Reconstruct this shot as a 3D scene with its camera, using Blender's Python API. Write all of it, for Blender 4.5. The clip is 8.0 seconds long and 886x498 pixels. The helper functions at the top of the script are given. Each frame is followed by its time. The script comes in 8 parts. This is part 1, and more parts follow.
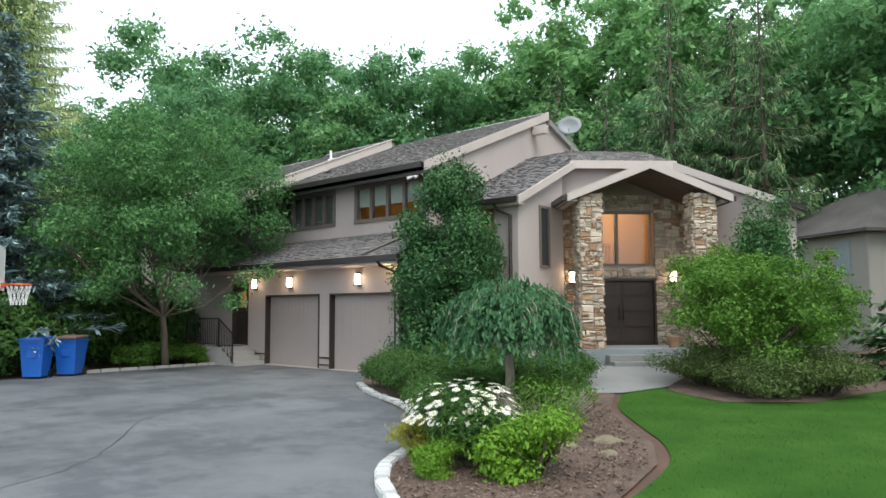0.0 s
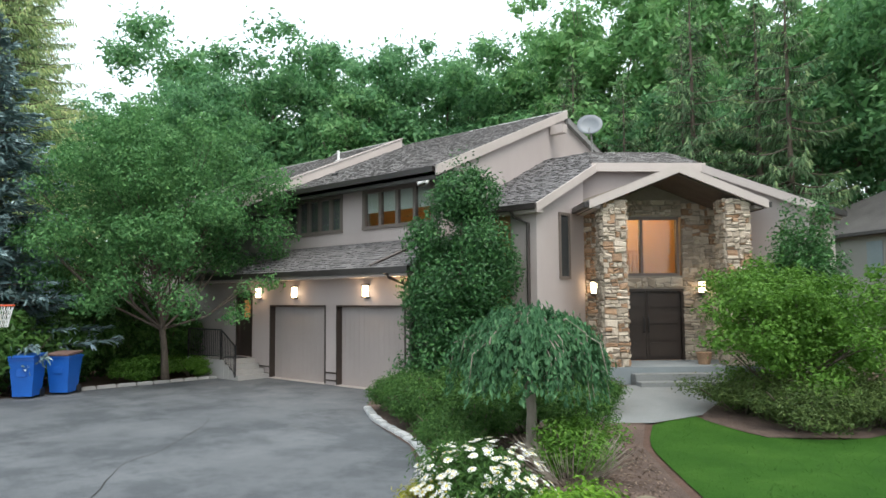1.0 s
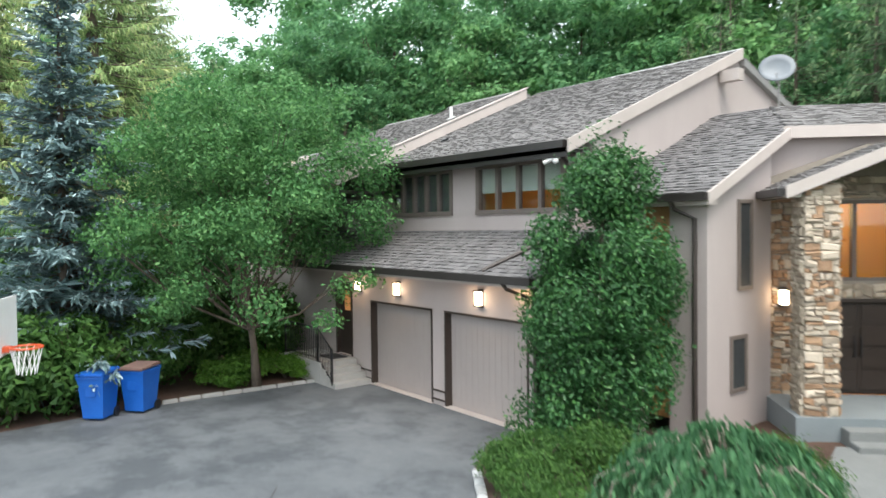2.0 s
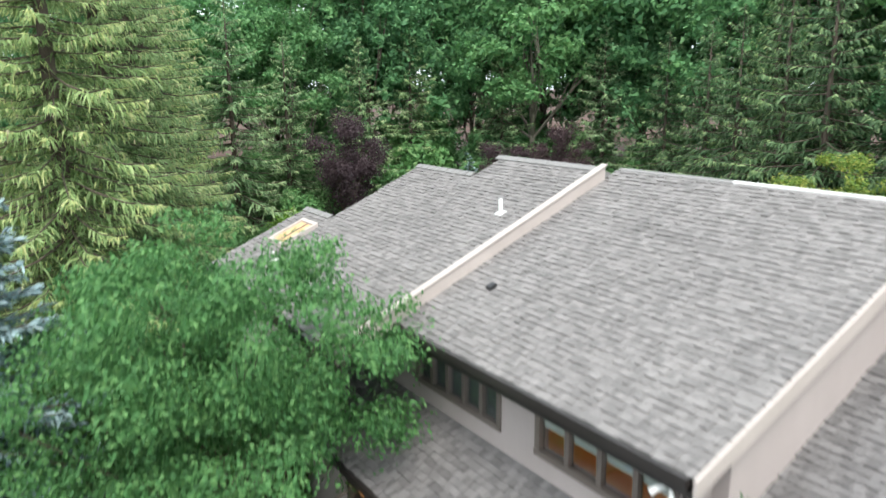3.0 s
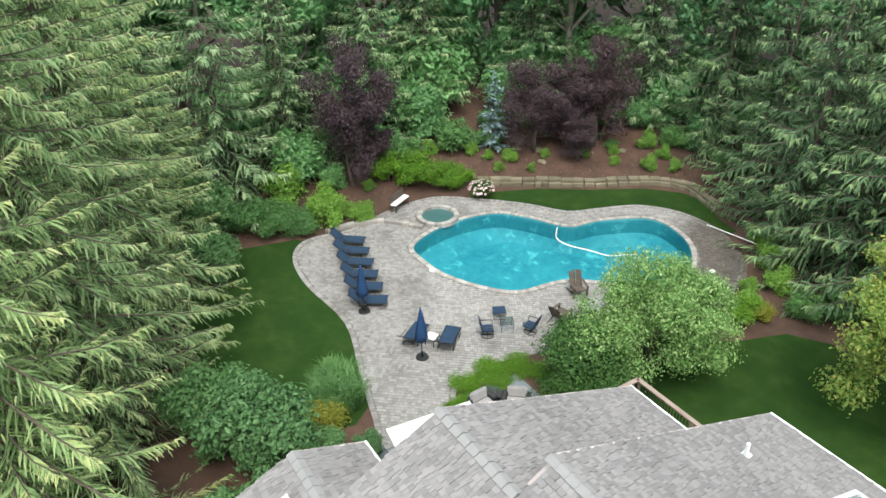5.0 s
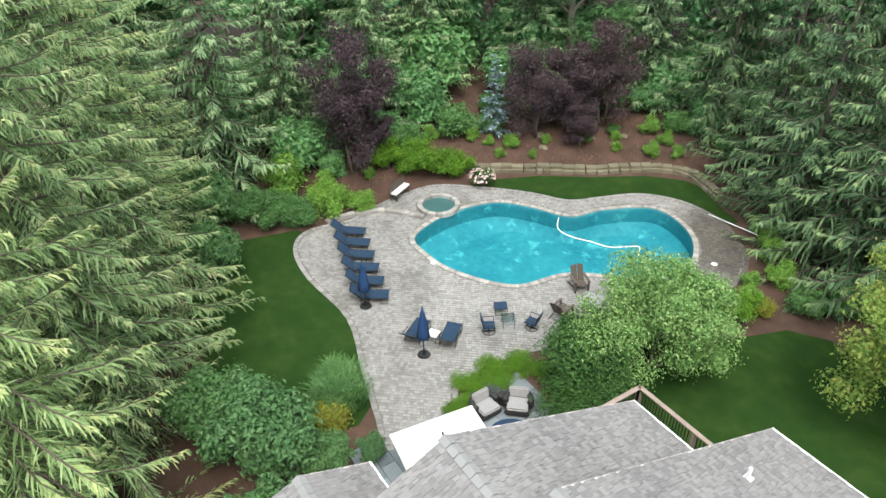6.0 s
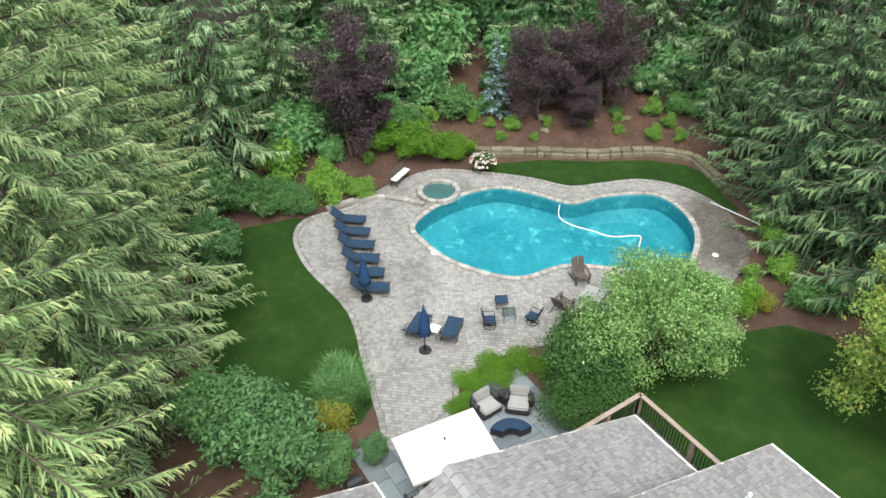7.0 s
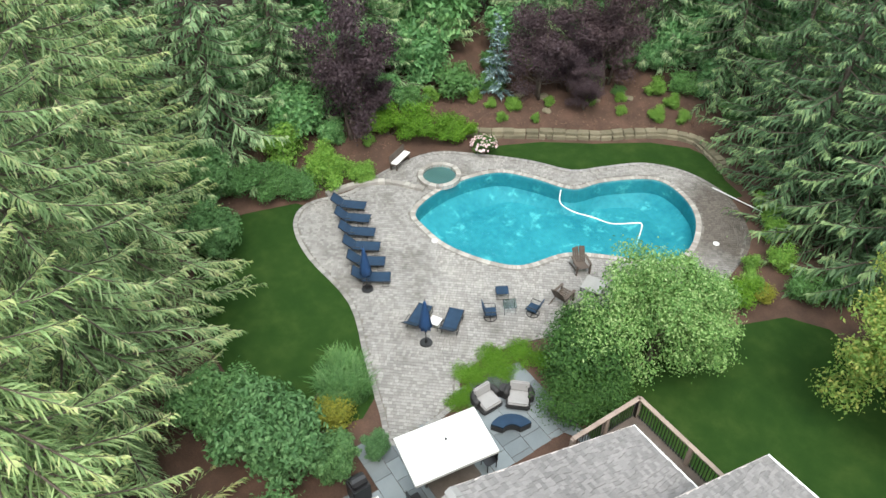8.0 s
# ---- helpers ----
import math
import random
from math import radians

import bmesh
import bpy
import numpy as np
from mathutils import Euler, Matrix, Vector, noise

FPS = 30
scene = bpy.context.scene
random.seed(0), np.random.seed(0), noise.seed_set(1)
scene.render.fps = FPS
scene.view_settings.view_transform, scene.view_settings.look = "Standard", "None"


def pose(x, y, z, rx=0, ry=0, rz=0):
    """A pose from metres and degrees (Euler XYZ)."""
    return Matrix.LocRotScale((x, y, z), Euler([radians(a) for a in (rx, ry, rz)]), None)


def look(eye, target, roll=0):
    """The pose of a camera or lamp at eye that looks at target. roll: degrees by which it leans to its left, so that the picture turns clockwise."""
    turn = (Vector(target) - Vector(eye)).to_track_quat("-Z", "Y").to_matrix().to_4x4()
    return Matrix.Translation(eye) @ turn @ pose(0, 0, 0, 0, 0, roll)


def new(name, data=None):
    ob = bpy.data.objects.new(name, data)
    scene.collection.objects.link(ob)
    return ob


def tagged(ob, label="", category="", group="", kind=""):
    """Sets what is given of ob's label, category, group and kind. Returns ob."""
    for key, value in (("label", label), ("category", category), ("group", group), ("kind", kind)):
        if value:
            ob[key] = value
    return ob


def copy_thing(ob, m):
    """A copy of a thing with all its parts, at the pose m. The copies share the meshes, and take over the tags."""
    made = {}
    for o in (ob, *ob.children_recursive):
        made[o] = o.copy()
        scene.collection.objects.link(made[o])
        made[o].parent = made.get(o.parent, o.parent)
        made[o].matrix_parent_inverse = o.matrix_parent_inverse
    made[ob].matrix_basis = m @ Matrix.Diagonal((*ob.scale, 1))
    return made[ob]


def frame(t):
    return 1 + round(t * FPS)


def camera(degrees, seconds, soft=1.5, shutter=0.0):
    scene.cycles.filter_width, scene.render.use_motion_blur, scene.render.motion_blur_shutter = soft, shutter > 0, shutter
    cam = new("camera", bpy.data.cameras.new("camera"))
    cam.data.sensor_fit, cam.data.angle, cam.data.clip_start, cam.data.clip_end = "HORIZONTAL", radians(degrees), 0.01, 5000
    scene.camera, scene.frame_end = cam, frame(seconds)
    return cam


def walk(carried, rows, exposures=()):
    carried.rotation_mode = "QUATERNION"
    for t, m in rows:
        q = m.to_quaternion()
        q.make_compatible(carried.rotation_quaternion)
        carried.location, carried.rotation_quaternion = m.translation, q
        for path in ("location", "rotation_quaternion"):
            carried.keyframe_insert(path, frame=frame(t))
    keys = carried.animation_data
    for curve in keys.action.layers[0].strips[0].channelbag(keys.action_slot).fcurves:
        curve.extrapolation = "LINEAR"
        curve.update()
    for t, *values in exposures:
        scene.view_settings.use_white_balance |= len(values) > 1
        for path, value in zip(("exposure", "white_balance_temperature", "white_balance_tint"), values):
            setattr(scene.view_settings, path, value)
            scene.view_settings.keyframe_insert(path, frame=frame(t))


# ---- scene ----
cam = camera(63.9, 8.0, soft=1.5, shutter=0.3)
PATH = [
    (0, (-1.28, 0.864, 1.82), (-2.592, 2.365, 1.984), -0.3),
    (0.5, (-1.66, 1.323, 2.092), (-2.983, 2.813, 2.258), -0.4),
    (1, (-2.063, 1.733, 2.416), (-3.402, 3.212, 2.555), -0.4),
    (2.3, (-6.074, 6.016, 5.521), (-7.714, 7.151, 5.373), -0.7),
    (2.5, (-7.054, 6.906, 6.752), (-8.706, 8.013, 6.54), -0.8),
    (3, (-9.758, 8.492, 10.524), (-11.384, 9.57, 10.081), -0.6),
    (3.5, (-12.599, 10.443, 13.565), (-14.224, 11.454, 12.984), -1.5),
    (4, (-15.035, 11.928, 15.904), (-16.62, 12.916, 15.188), -1.6),
    (4.5, (-17.047, 13.158, 18.287), (-18.555, 14.1, 17.37), -1.3),
    (6, (-19.004, 14.218, 20.883), (-20.408, 15.097, 19.762), -1.2),
    (6.5, (-19.477, 14.456, 21.589), (-20.851, 15.319, 20.419), -1.1),
    (7, (-19.973, 14.706, 22.175), (-21.317, 15.551, 20.959), -1.1),
    (7.5, (-20.437, 14.965, 22.796), (-21.75, 15.792, 21.533), -1.1),
    (8, (-20.901, 15.218, 23.403), (-22.18, 16.023, 22.093), -1.0),
]
walk(cam, [(t, look(eye, target, roll)) for t, eye, target, roll in PATH],
     exposures=[(0, 0.1), (1.2, 0.15), (2.5, 0.68), (3, 0.48), (3.5, 0.45), (4.5, 0.48), (6, 0.56), (8, 0.58)])

# ---- light: bright even sky late in the day, a weak wide sun ----
world = bpy.data.worlds.new("sky")
scene.world = world
world.use_nodes = True
wn = world.node_tree
bg = wn.nodes["Background"]
sky = wn.nodes.new("ShaderNodeTexSky")
sky.sky_type = "NISHITA"
sky.sun_disc = False
sky.sun_elevation = radians(61)
sky.sun_rotation = radians(115)
sky.air_density, sky.dust_density, sky.ozone_density = 1.0, 6.0, 1.0
veil = wn.nodes.new("ShaderNodeMixRGB")
veil.inputs[0].default_value = 0.75
veil.inputs[2].default_value = (12.5, 14.0, 14.9, 1)
wn.links.new(sky.outputs[0], veil.inputs[1])
wn.links.new(veil.outputs[0], bg.inputs[0])
bg.inputs[1].default_value = 0.13
sun = new("sun", bpy.data.lights.new("sun", "SUN"))
sun.data.energy, sun.data.angle, sun.data.color = 2.2, radians(30), (1.0, 0.96, 0.90)
sun.matrix_world = look((-9, 8.5, 30), (-24, 16, 0))

# ---- helpers ----
def thing(name, loc, label, category, group="", kind=""):
    ob = new(name)
    ob.empty_display_size = 0.2
    ob.location = loc
    return tagged(ob, label, category, group, kind)


def add(name, me, material, parent=None, label="", m=None, rel=False):
    """One mesh object; parents are Empties or parts at a pure shift, and the mesh is in world places unless rel."""
    if material is not None and not me.materials:
        me.materials.append(material)
    ob = new(name, me)
    if label:
        ob["label"] = label
    if m is not None:
        ob.matrix_basis = m
    if parent is not None:
        ob.parent = parent
        if not rel:
            base, up = Vector(parent.location), parent.parent
            pm = parent.matrix_parent_inverse @ parent.matrix_basis
            while up is not None:
                pm = up.matrix_parent_inverse @ up.matrix_basis @ pm if up.parent else up.matrix_basis @ pm
                up = up.parent
            ob.matrix_parent_inverse = pm.inverted()
    return ob


def raw(name, verts, faces, smooth=False):
    me = bpy.data.meshes.new(name)
    me.from_pydata([tuple(v) for v in verts], [], faces)
    if smooth:
        me.polygons.foreach_set("use_smooth", [True] * len(me.polygons))
    me.update()
    return me


def fast(name, verts, quads, smooth=False):
    """A mesh of quads from arrays."""
    verts, quads = np.asarray(verts, dtype=np.float32), np.asarray(quads, dtype=np.int32)
    me = bpy.data.meshes.new(name)
    me.vertices.add(len(verts))
    me.vertices.foreach_set("co", verts.ravel())
    k = quads.shape[1]
    me.loops.add(quads.size)
    me.loops.foreach_set("vertex_index", quads.ravel())
    me.polygons.add(len(quads))
    me.polygons.foreach_set("loop_start", np.arange(0, quads.size, k, dtype=np.int32))
    me.polygons.foreach_set("loop_total", np.full(len(quads), k, dtype=np.int32))
    me.polygons.foreach_set("use_smooth", np.full(len(quads), smooth))
    me.update(calc_edges=True)
    me.validate()
    return me


BOXF = [(0, 3, 2, 1), (4, 5, 6, 7), (0, 1, 5, 4), (1, 2, 6, 5), (2, 3, 7, 6), (3, 0, 4, 7)]


class Build:
    """Collects boxes, prisms and tubes for one mesh."""

    def __init__(self):
        self.v, self.f = [], []

    def box(self, x0, x1, y0, y1, z0, z1):
        n = len(self.v)
        self.v += [(x0, y0, z0), (x1, y0, z0), (x1, y1, z0), (x0, y1, z0), (x0, y0, z1), (x1, y0, z1), (x1, y1, z1), (x0, y1, z1)]
        self.f += [tuple(i + n for i in q) for q in BOXF]
        return self

    def prism(self, poly, off):
        """poly: points in order; off: the vector of its thickness."""
        n, k, off = len(self.v), len(poly), Vector(off)
        self.v += [tuple(p) for p in poly] + [tuple(Vector(p) + off) for p in poly]
        self.f += [tuple(range(n + k - 1, n - 1, -1)), tuple(range(n + k, n + 2 * k))]
        self.f += [(n + i, n + (i + 1) % k, n + k + (i + 1) % k, n + k + i) for i in range(k)]
        return self

    def tube(self, pts, radii, sides=8, cap=True):
        pts = [Vector(p) for p in pts]
        if not hasattr(radii, "__len__"):
            radii = [radii] * len(pts)
        n = len(self.v)
        for i, p in enumerate(pts):
            d = (pts[min(i + 1, len(pts) - 1)] - pts[max(i - 1, 0)]).normalized()
            a = d.cross(Vector((0.31, 0.77, 0.55) if abs(d.z) > 0.9 else (0, 0, 1))).normalized()
            b = d.cross(a)
            for j in range(sides):
                w = 2 * math.pi * j / sides
                self.v.append(tuple(p + radii[i] * (math.cos(w) * a + math.sin(w) * b)))
        for i in range(len(pts) - 1):
            for j in range(sides):
                k = (j + 1) % sides
                self.f.append((n + i * sides + j, n + i * sides + k, n + (i + 1) * sides + k, n + (i + 1) * sides + j))
        if cap:
            e = n + (len(pts) - 1) * sides
            self.f += [tuple(n + j for j in range(sides - 1, -1, -1)), tuple(e + j for j in range(sides))]
        return self

    def disc(self, c, r, z0, z1, sides=24, r1=None):
        return self.tube([(c[0], c[1], z0), (c[0], c[1], z1)], [r, r if r1 is None else r1], sides)

    def mesh(self, name, bevel=0.0, smooth=False):
        me = raw(name, self.v, self.f)
        bm = bmesh.new()
        bm.from_mesh(me)
        bmesh.ops.recalc_face_normals(bm, faces=bm.faces)
        if bevel:
            bmesh.ops.bevel(bm, geom=[e for e in bm.edges if e.calc_face_angle(0) > 0.6], offset=bevel, segments=2, affect="EDGES", clamp_overlap=True)
        for f in bm.faces:
            f.smooth = smooth
        bm.to_mesh(me)
        bm.free()
        return me


def part(name, b, material, parent, label="", bevel=0.0, m=None, rel=False, smooth=False):
    return add(name, b.mesh(name, bevel, smooth) if isinstance(b, Build) else b, material, parent, label, m, rel)


def spline(points, per=6, closed=True):
    """A smooth line through the points."""
    out, n = [], len(points)
    for i in range(n if closed else n - 1):
        p = [Vector(points[(i + k) % n] if closed else points[min(max(i + k, 0), n - 1)]) for k in (-1, 0, 1, 2)]
        for j in range(per):
            t = j / per
            out.append(0.5 * (2 * p[1] + (p[2] - p[0]) * t + (2 * p[0] - 5 * p[1] + 4 * p[2] - p[3]) * t * t + (3 * p[1] - p[0] - 3 * p[2] + p[3]) * t ** 3))
    if not closed:
        out.append(Vector(points[-1]))
    return out


def inside(poly, x, y):
    """Whether (x, y) lie within a polygon; arrays."""
    x, y = np.asarray(x), np.asarray(y)
    hit = np.zeros(x.shape, bool)
    for i in range(len(poly)):
        (x0, y0), (x1, y1) = poly[i][:2], poly[i - 1][:2]
        with np.errstate(divide="ignore", invalid="ignore"):
            hit ^= ((y0 > y) != (y1 > y)) & (x < (x1 - x0) * (y - y0) / (y1 - y0 + 1e-12) + x0)
    return hit


PATIO_Z = -0.68


# ---- materials ----
def nodes(name):
    m = bpy.data.materials.new(name)
    m.use_nodes = True
    return m, m.node_tree, m.node_tree.nodes["Principled BSDF"]


def mapped(nt, scale=(1, 1, 1), turn=0.0):
    c = nt.nodes.new("ShaderNodeTexCoord")
    mp = nt.nodes.new("ShaderNodeMapping")
    mp.inputs["Scale"].default_value = scale
    mp.inputs["Rotation"].default_value = (0, 0, turn)
    nt.links.new(c.outputs["Object"], mp.inputs[0])
    return mp.outputs[0]


def noisy(nt, vec, scale, detail=4, rough=0.6):
    n = nt.nodes.new("ShaderNodeTexNoise")
    n.inputs["Scale"].default_value, n.inputs["Detail"].default_value, n.inputs["Roughness"].default_value = scale, detail, rough
    nt.links.new(vec, n.inputs["Vector"])
    return n.outputs["Fac"]


def ramp(nt, fac, stops):
    r = nt.nodes.new("ShaderNodeValToRGB")
    while len(r.color_ramp.elements) < len(stops):
        r.color_ramp.elements.new(0.5)
    for e, (p, c) in zip(r.color_ramp.elements, stops):
        e.position, e.color = p, (*c, 1)
    nt.links.new(fac, r.inputs[0])
    return r.outputs[0]


def mixed(nt, fac, a, b, mode="MIX"):
    x = nt.nodes.new("ShaderNodeMixRGB")
    x.blend_type = mode
    for i, v in enumerate((fac, a, b)):
        if isinstance(v, (int, float)):
            x.inputs[i].default_value = v
        elif isinstance(v, tuple):
            x.inputs[i].default_value = (*v, 1)
        else:
            nt.links.new(v, x.inputs[i])
    return x.outputs[0]


def bumped(nt, bsdf, fac, strength, distance=0.02):
    b = nt.nodes.new("ShaderNodeBump")
    b.inputs["Strength"].default_value, b.inputs["Distance"].default_value = strength, distance
    nt.links.new(fac, b.inputs["Height"])
    nt.links.new(b.outputs[0], bsdf.inputs["Normal"])


def surface(name, dark, light, scale=3.0, fine=40.0, rough=0.8, bump=0.2, metal=0.0, stretch=(1, 1, 1), island=0.0, obj=0.0, mid=None):
    """A worn surface: broad and fine variation between two colours, with relief; island/obj: how much pieces differ."""
    m, nt, p = nodes(name)
    v = mapped(nt, stretch)
    a, b = noisy(nt, v, scale, 5), noisy(nt, v, fine, 3)
    fac = mixed(nt, 0.4, a, b)
    col = ramp(nt, fac, [(0.3, dark), (0.7, light)] if mid is None else [(0.25, dark), (0.5, mid), (0.75, light)])
    if island:
        g = nt.nodes.new("ShaderNodeNewGeometry")
        col = mixed(nt, island, col, ramp(nt, g.outputs["Random Per Island"], [(0, tuple(c * 0.4 for c in dark)), (0.5, tuple((c + d) / 2 for c, d in zip(dark, light))), (1, tuple(min(1, c * 1.35) for c in light))]))
    if obj:
        o = nt.nodes.new("ShaderNodeObjectInfo")
        col = mixed(nt, obj, col, ramp(nt, o.outputs["Random"], [(0, tuple(c * 0.4 for c in dark)), (0.5, tuple((c + d) / 2 for c, d in zip(dark, light))), (1, tuple(min(1, c * 1.35) for c in light))]))
    nt.links.new(col, p.inputs["Base Color"])
    p.inputs["Roughness"].default_value, p.inputs["Metallic"].default_value = rough, metal
    if bump:
        bumped(nt, p, b, bump)
    return m


def leafy(name, stops, through_light=0.35, rough=0.55, drift=0.35):
    """Leaves: each its own shade, with broad drift over the crown, and light passing through."""
    m, nt, p = nodes(name)
    g = nt.nodes.new("ShaderNodeNewGeometry")
    n = noisy(nt, mapped(nt), 0.6, 3)
    fac = mixed(nt, drift, g.outputs["Random Per Island"], n)
    col = ramp(nt, fac, stops)
    o = nt.nodes.new("ShaderNodeObjectInfo")
    tint = ramp(nt, o.outputs["Random"], [(0, (0.88, 0.9, 0.92)), (1, (1.06, 1.04, 0.97))])
    col = mixed(nt, 1.0, col, tint, "MULTIPLY")
    nt.links.new(col, p.inputs["Base Color"])
    p.inputs["Roughness"].default_value = rough
    p.inputs["Specular IOR Level"].default_value = 0.3
    t = nt.nodes.new("ShaderNodeBsdfTranslucent")
    nt.links.new(col, t.inputs[0])
    mx = nt.nodes.new("ShaderNodeMixShader")
    mx.inputs[0].default_value = through_light
    nt.links.new(p.outputs[0], mx.inputs[1])
    nt.links.new(t.outputs[0], mx.inputs[2])
    nt.links.new(mx.outputs[0], nt.nodes["Material Output"].inputs[0])
    return m


def glowing(name, color, strength):
    m, nt, p = nodes(name)
    p.inputs["Base Color"].default_value = (*color, 1)
    p.inputs["Emission Color"].default_value = (*color, 1)
    p.inputs["Emission Strength"].default_value = strength
    return m


def glassy(name, tint=(0.9, 0.95, 0.95), rough=0.02):
    m, nt, p = nodes(name)
    t = nt.nodes.new("ShaderNodeBsdfTransparent")
    t.inputs[0].default_value = (*tint, 1)
    g = nt.nodes.new("ShaderNodeBsdfGlossy")
    g.inputs["Roughness"].default_value = rough
    lw = nt.nodes.new("ShaderNodeLayerWeight")
    lw.inputs[0].default_value = 0.5
    pw = nt.nodes.new("ShaderNodeMath")
    pw.operation = "POWER"
    pw.inputs[1].default_value = 3.0
    nt.links.new(lw.outputs["Facing"], pw.inputs[0])
    fr = nt.nodes.new("ShaderNodeMath")
    fr.operation = "MULTIPLY_ADD"
    fr.inputs[1].default_value, fr.inputs[2].default_value = 0.6, 0.05
    nt.links.new(pw.outputs[0], fr.inputs[0])
    mx = nt.nodes.new("ShaderNodeMixShader")
    nt.links.new(fr.outputs[0], mx.inputs[0])
    nt.links.new(t.outputs[0], mx.inputs[1])
    nt.links.new(g.outputs[0], mx.inputs[2])
    nt.links.new(mx.outputs[0], nt.nodes["Material Output"].inputs[0])
    return m


M_STUCCO = surface("stucco", (0.39, 0.335, 0.315), (0.47, 0.41, 0.39), 0.7, 90, 0.9, 0.15, stretch=(1, 1, 0.35))
M_TRIM = surface("trim_paint", (0.45, 0.39, 0.36), (0.54, 0.475, 0.44), 1.5, 50, 0.6, 0.05)
M_BROWN = surface("brown_paint", (0.030, 0.022, 0.018), (0.052, 0.038, 0.031), 1.5, 40, 0.45, 0.05)
M_GUTTER = surface("gutter_metal", (0.018, 0.015, 0.014), (0.04, 0.034, 0.032), 2, 30, 0.4, 0.05)
M_FRAME = surface("window_frame_paint", (0.13, 0.105, 0.09), (0.18, 0.15, 0.13), 2, 40, 0.5, 0.05)
M_GARAGE = surface("garage_door_paint", (0.33, 0.285, 0.265), (0.39, 0.34, 0.32), 0.8, 60, 0.6, 0.05)
M_SHINGLE = surface("shingle", (0.162, 0.153, 0.15), (0.252, 0.238, 0.23), 0.5, 160, 0.95, 0.4, island=0.3)
M_SHINGLE1 = surface("shingle_piece", (0.162, 0.153, 0.15), (0.252, 0.238, 0.23), 0.5, 160, 0.95, 0.4, obj=0.3)
# Darker shingle copy: eave shade on skirt and wing roofs, put into the colour.
M_SHINGLE_SHADED = surface("shaded_shingle", (0.12, 0.112, 0.112), (0.20, 0.192, 0.19), 0.8, 160, 0.95, 0.4, island=0.38)
M_RIDGE = surface("ridge_shingle", (0.2, 0.195, 0.19), (0.28, 0.275, 0.265), 1.0, 120, 0.95, 0.4, island=0.3)
M_STONE = surface("ledge_stone", (0.20, 0.16, 0.12), (0.56, 0.49, 0.40), 2.5, 30, 0.9, 0.6, island=0.35, mid=(0.40, 0.33, 0.25))
M_STONE1 = surface("ledge_stone_piece", (0.25, 0.185, 0.13), (0.64, 0.56, 0.46), 2.5, 26, 0.9, 0.7, obj=0.35, mid=(0.47, 0.385, 0.295))
M_RUST = surface("rust_stone", (0.20, 0.115, 0.07), (0.48, 0.31, 0.19), 3, 30, 0.9, 0.6, obj=0.3)
M_MORTAR = surface("mortar", (0.24, 0.205, 0.17), (0.34, 0.30, 0.25), 4, 60, 0.95, 0.3)
M_ASPHALT = surface("asphalt", (0.065, 0.072, 0.08), (0.145, 0.155, 0.165), 0.35, 220, 0.75, 0.35)
atree = M_ASPHALT.node_tree
acol = atree.nodes["Principled BSDF"].inputs["Base Color"]
worn = ramp(atree, noisy(atree, mapped(atree), 0.55, 7, 0.72), [(0.42, (0.62, 0.64, 0.66)), (0.52, (1, 1, 1)), (0.64, (1.2, 1.19, 1.17))])
atree.links.new(mixed(atree, 1.0, acol.links[0].from_socket, worn, "MULTIPLY"), acol)
M_CRACK = surface("crack_filler", (0.015, 0.015, 0.016), (0.03, 0.03, 0.03), 3, 60, 0.6, 0.1)
M_GRANITE = surface("granite_kerb", (0.34, 0.35, 0.35), (0.55, 0.56, 0.56), 3, 90, 0.85, 0.4, obj=0.25)
M_MULCH = surface("mulch", (0.03, 0.02, 0.015), (0.17, 0.115, 0.09), 1.6, 38, 0.95, 1.0)
M_FOREST = surface("forest_floor", (0.04, 0.022, 0.015), (0.14, 0.075, 0.052), 0.9, 14, 0.95, 0.9, mid=(0.08, 0.045, 0.03))
M_LAWN = surface("lawn", (0.014, 0.055, 0.007), (0.058, 0.132, 0.022), 1.1, 38, 0.9, 1.0, mid=(0.03, 0.088, 0.012))
M_LAWN.node_tree.nodes["Principled BSDF"].inputs["Specular IOR Level"].default_value = 0.08
# Darker grass tone for the back lawns: tree shade put into the colour.
M_LAWN_SHADED = surface("garden_lawn", (0.011, 0.033, 0.007), (0.046, 0.08, 0.018), 0.8, 30, 0.9, 1.0, mid=(0.021, 0.051, 0.010))
M_LAWN_SHADED.node_tree.nodes["Principled BSDF"].inputs["Specular IOR Level"].default_value = 0.08
L_GRASS = leafy("ornamental_blade", [(0, (0.05, 0.14, 0.04)), (0.6, (0.12, 0.26, 0.08)), (1, (0.26, 0.40, 0.15))], 0.3)
M_BLADE = leafy("grass_blade", [(0, (0.03, 0.09, 0.012)), (0.6, (0.048, 0.125, 0.018)), (1, (0.07, 0.16, 0.028))], 0.3)
M_PAVER = surface("paver", (0.205, 0.195, 0.185), (0.335, 0.322, 0.305), 0.5, 60, 0.9, 0.3, island=0.3)
M_PAVER1 = surface("paver_piece", (0.205, 0.195, 0.185), (0.335, 0.322, 0.305), 0.5, 60, 0.9, 0.3, obj=0.3)
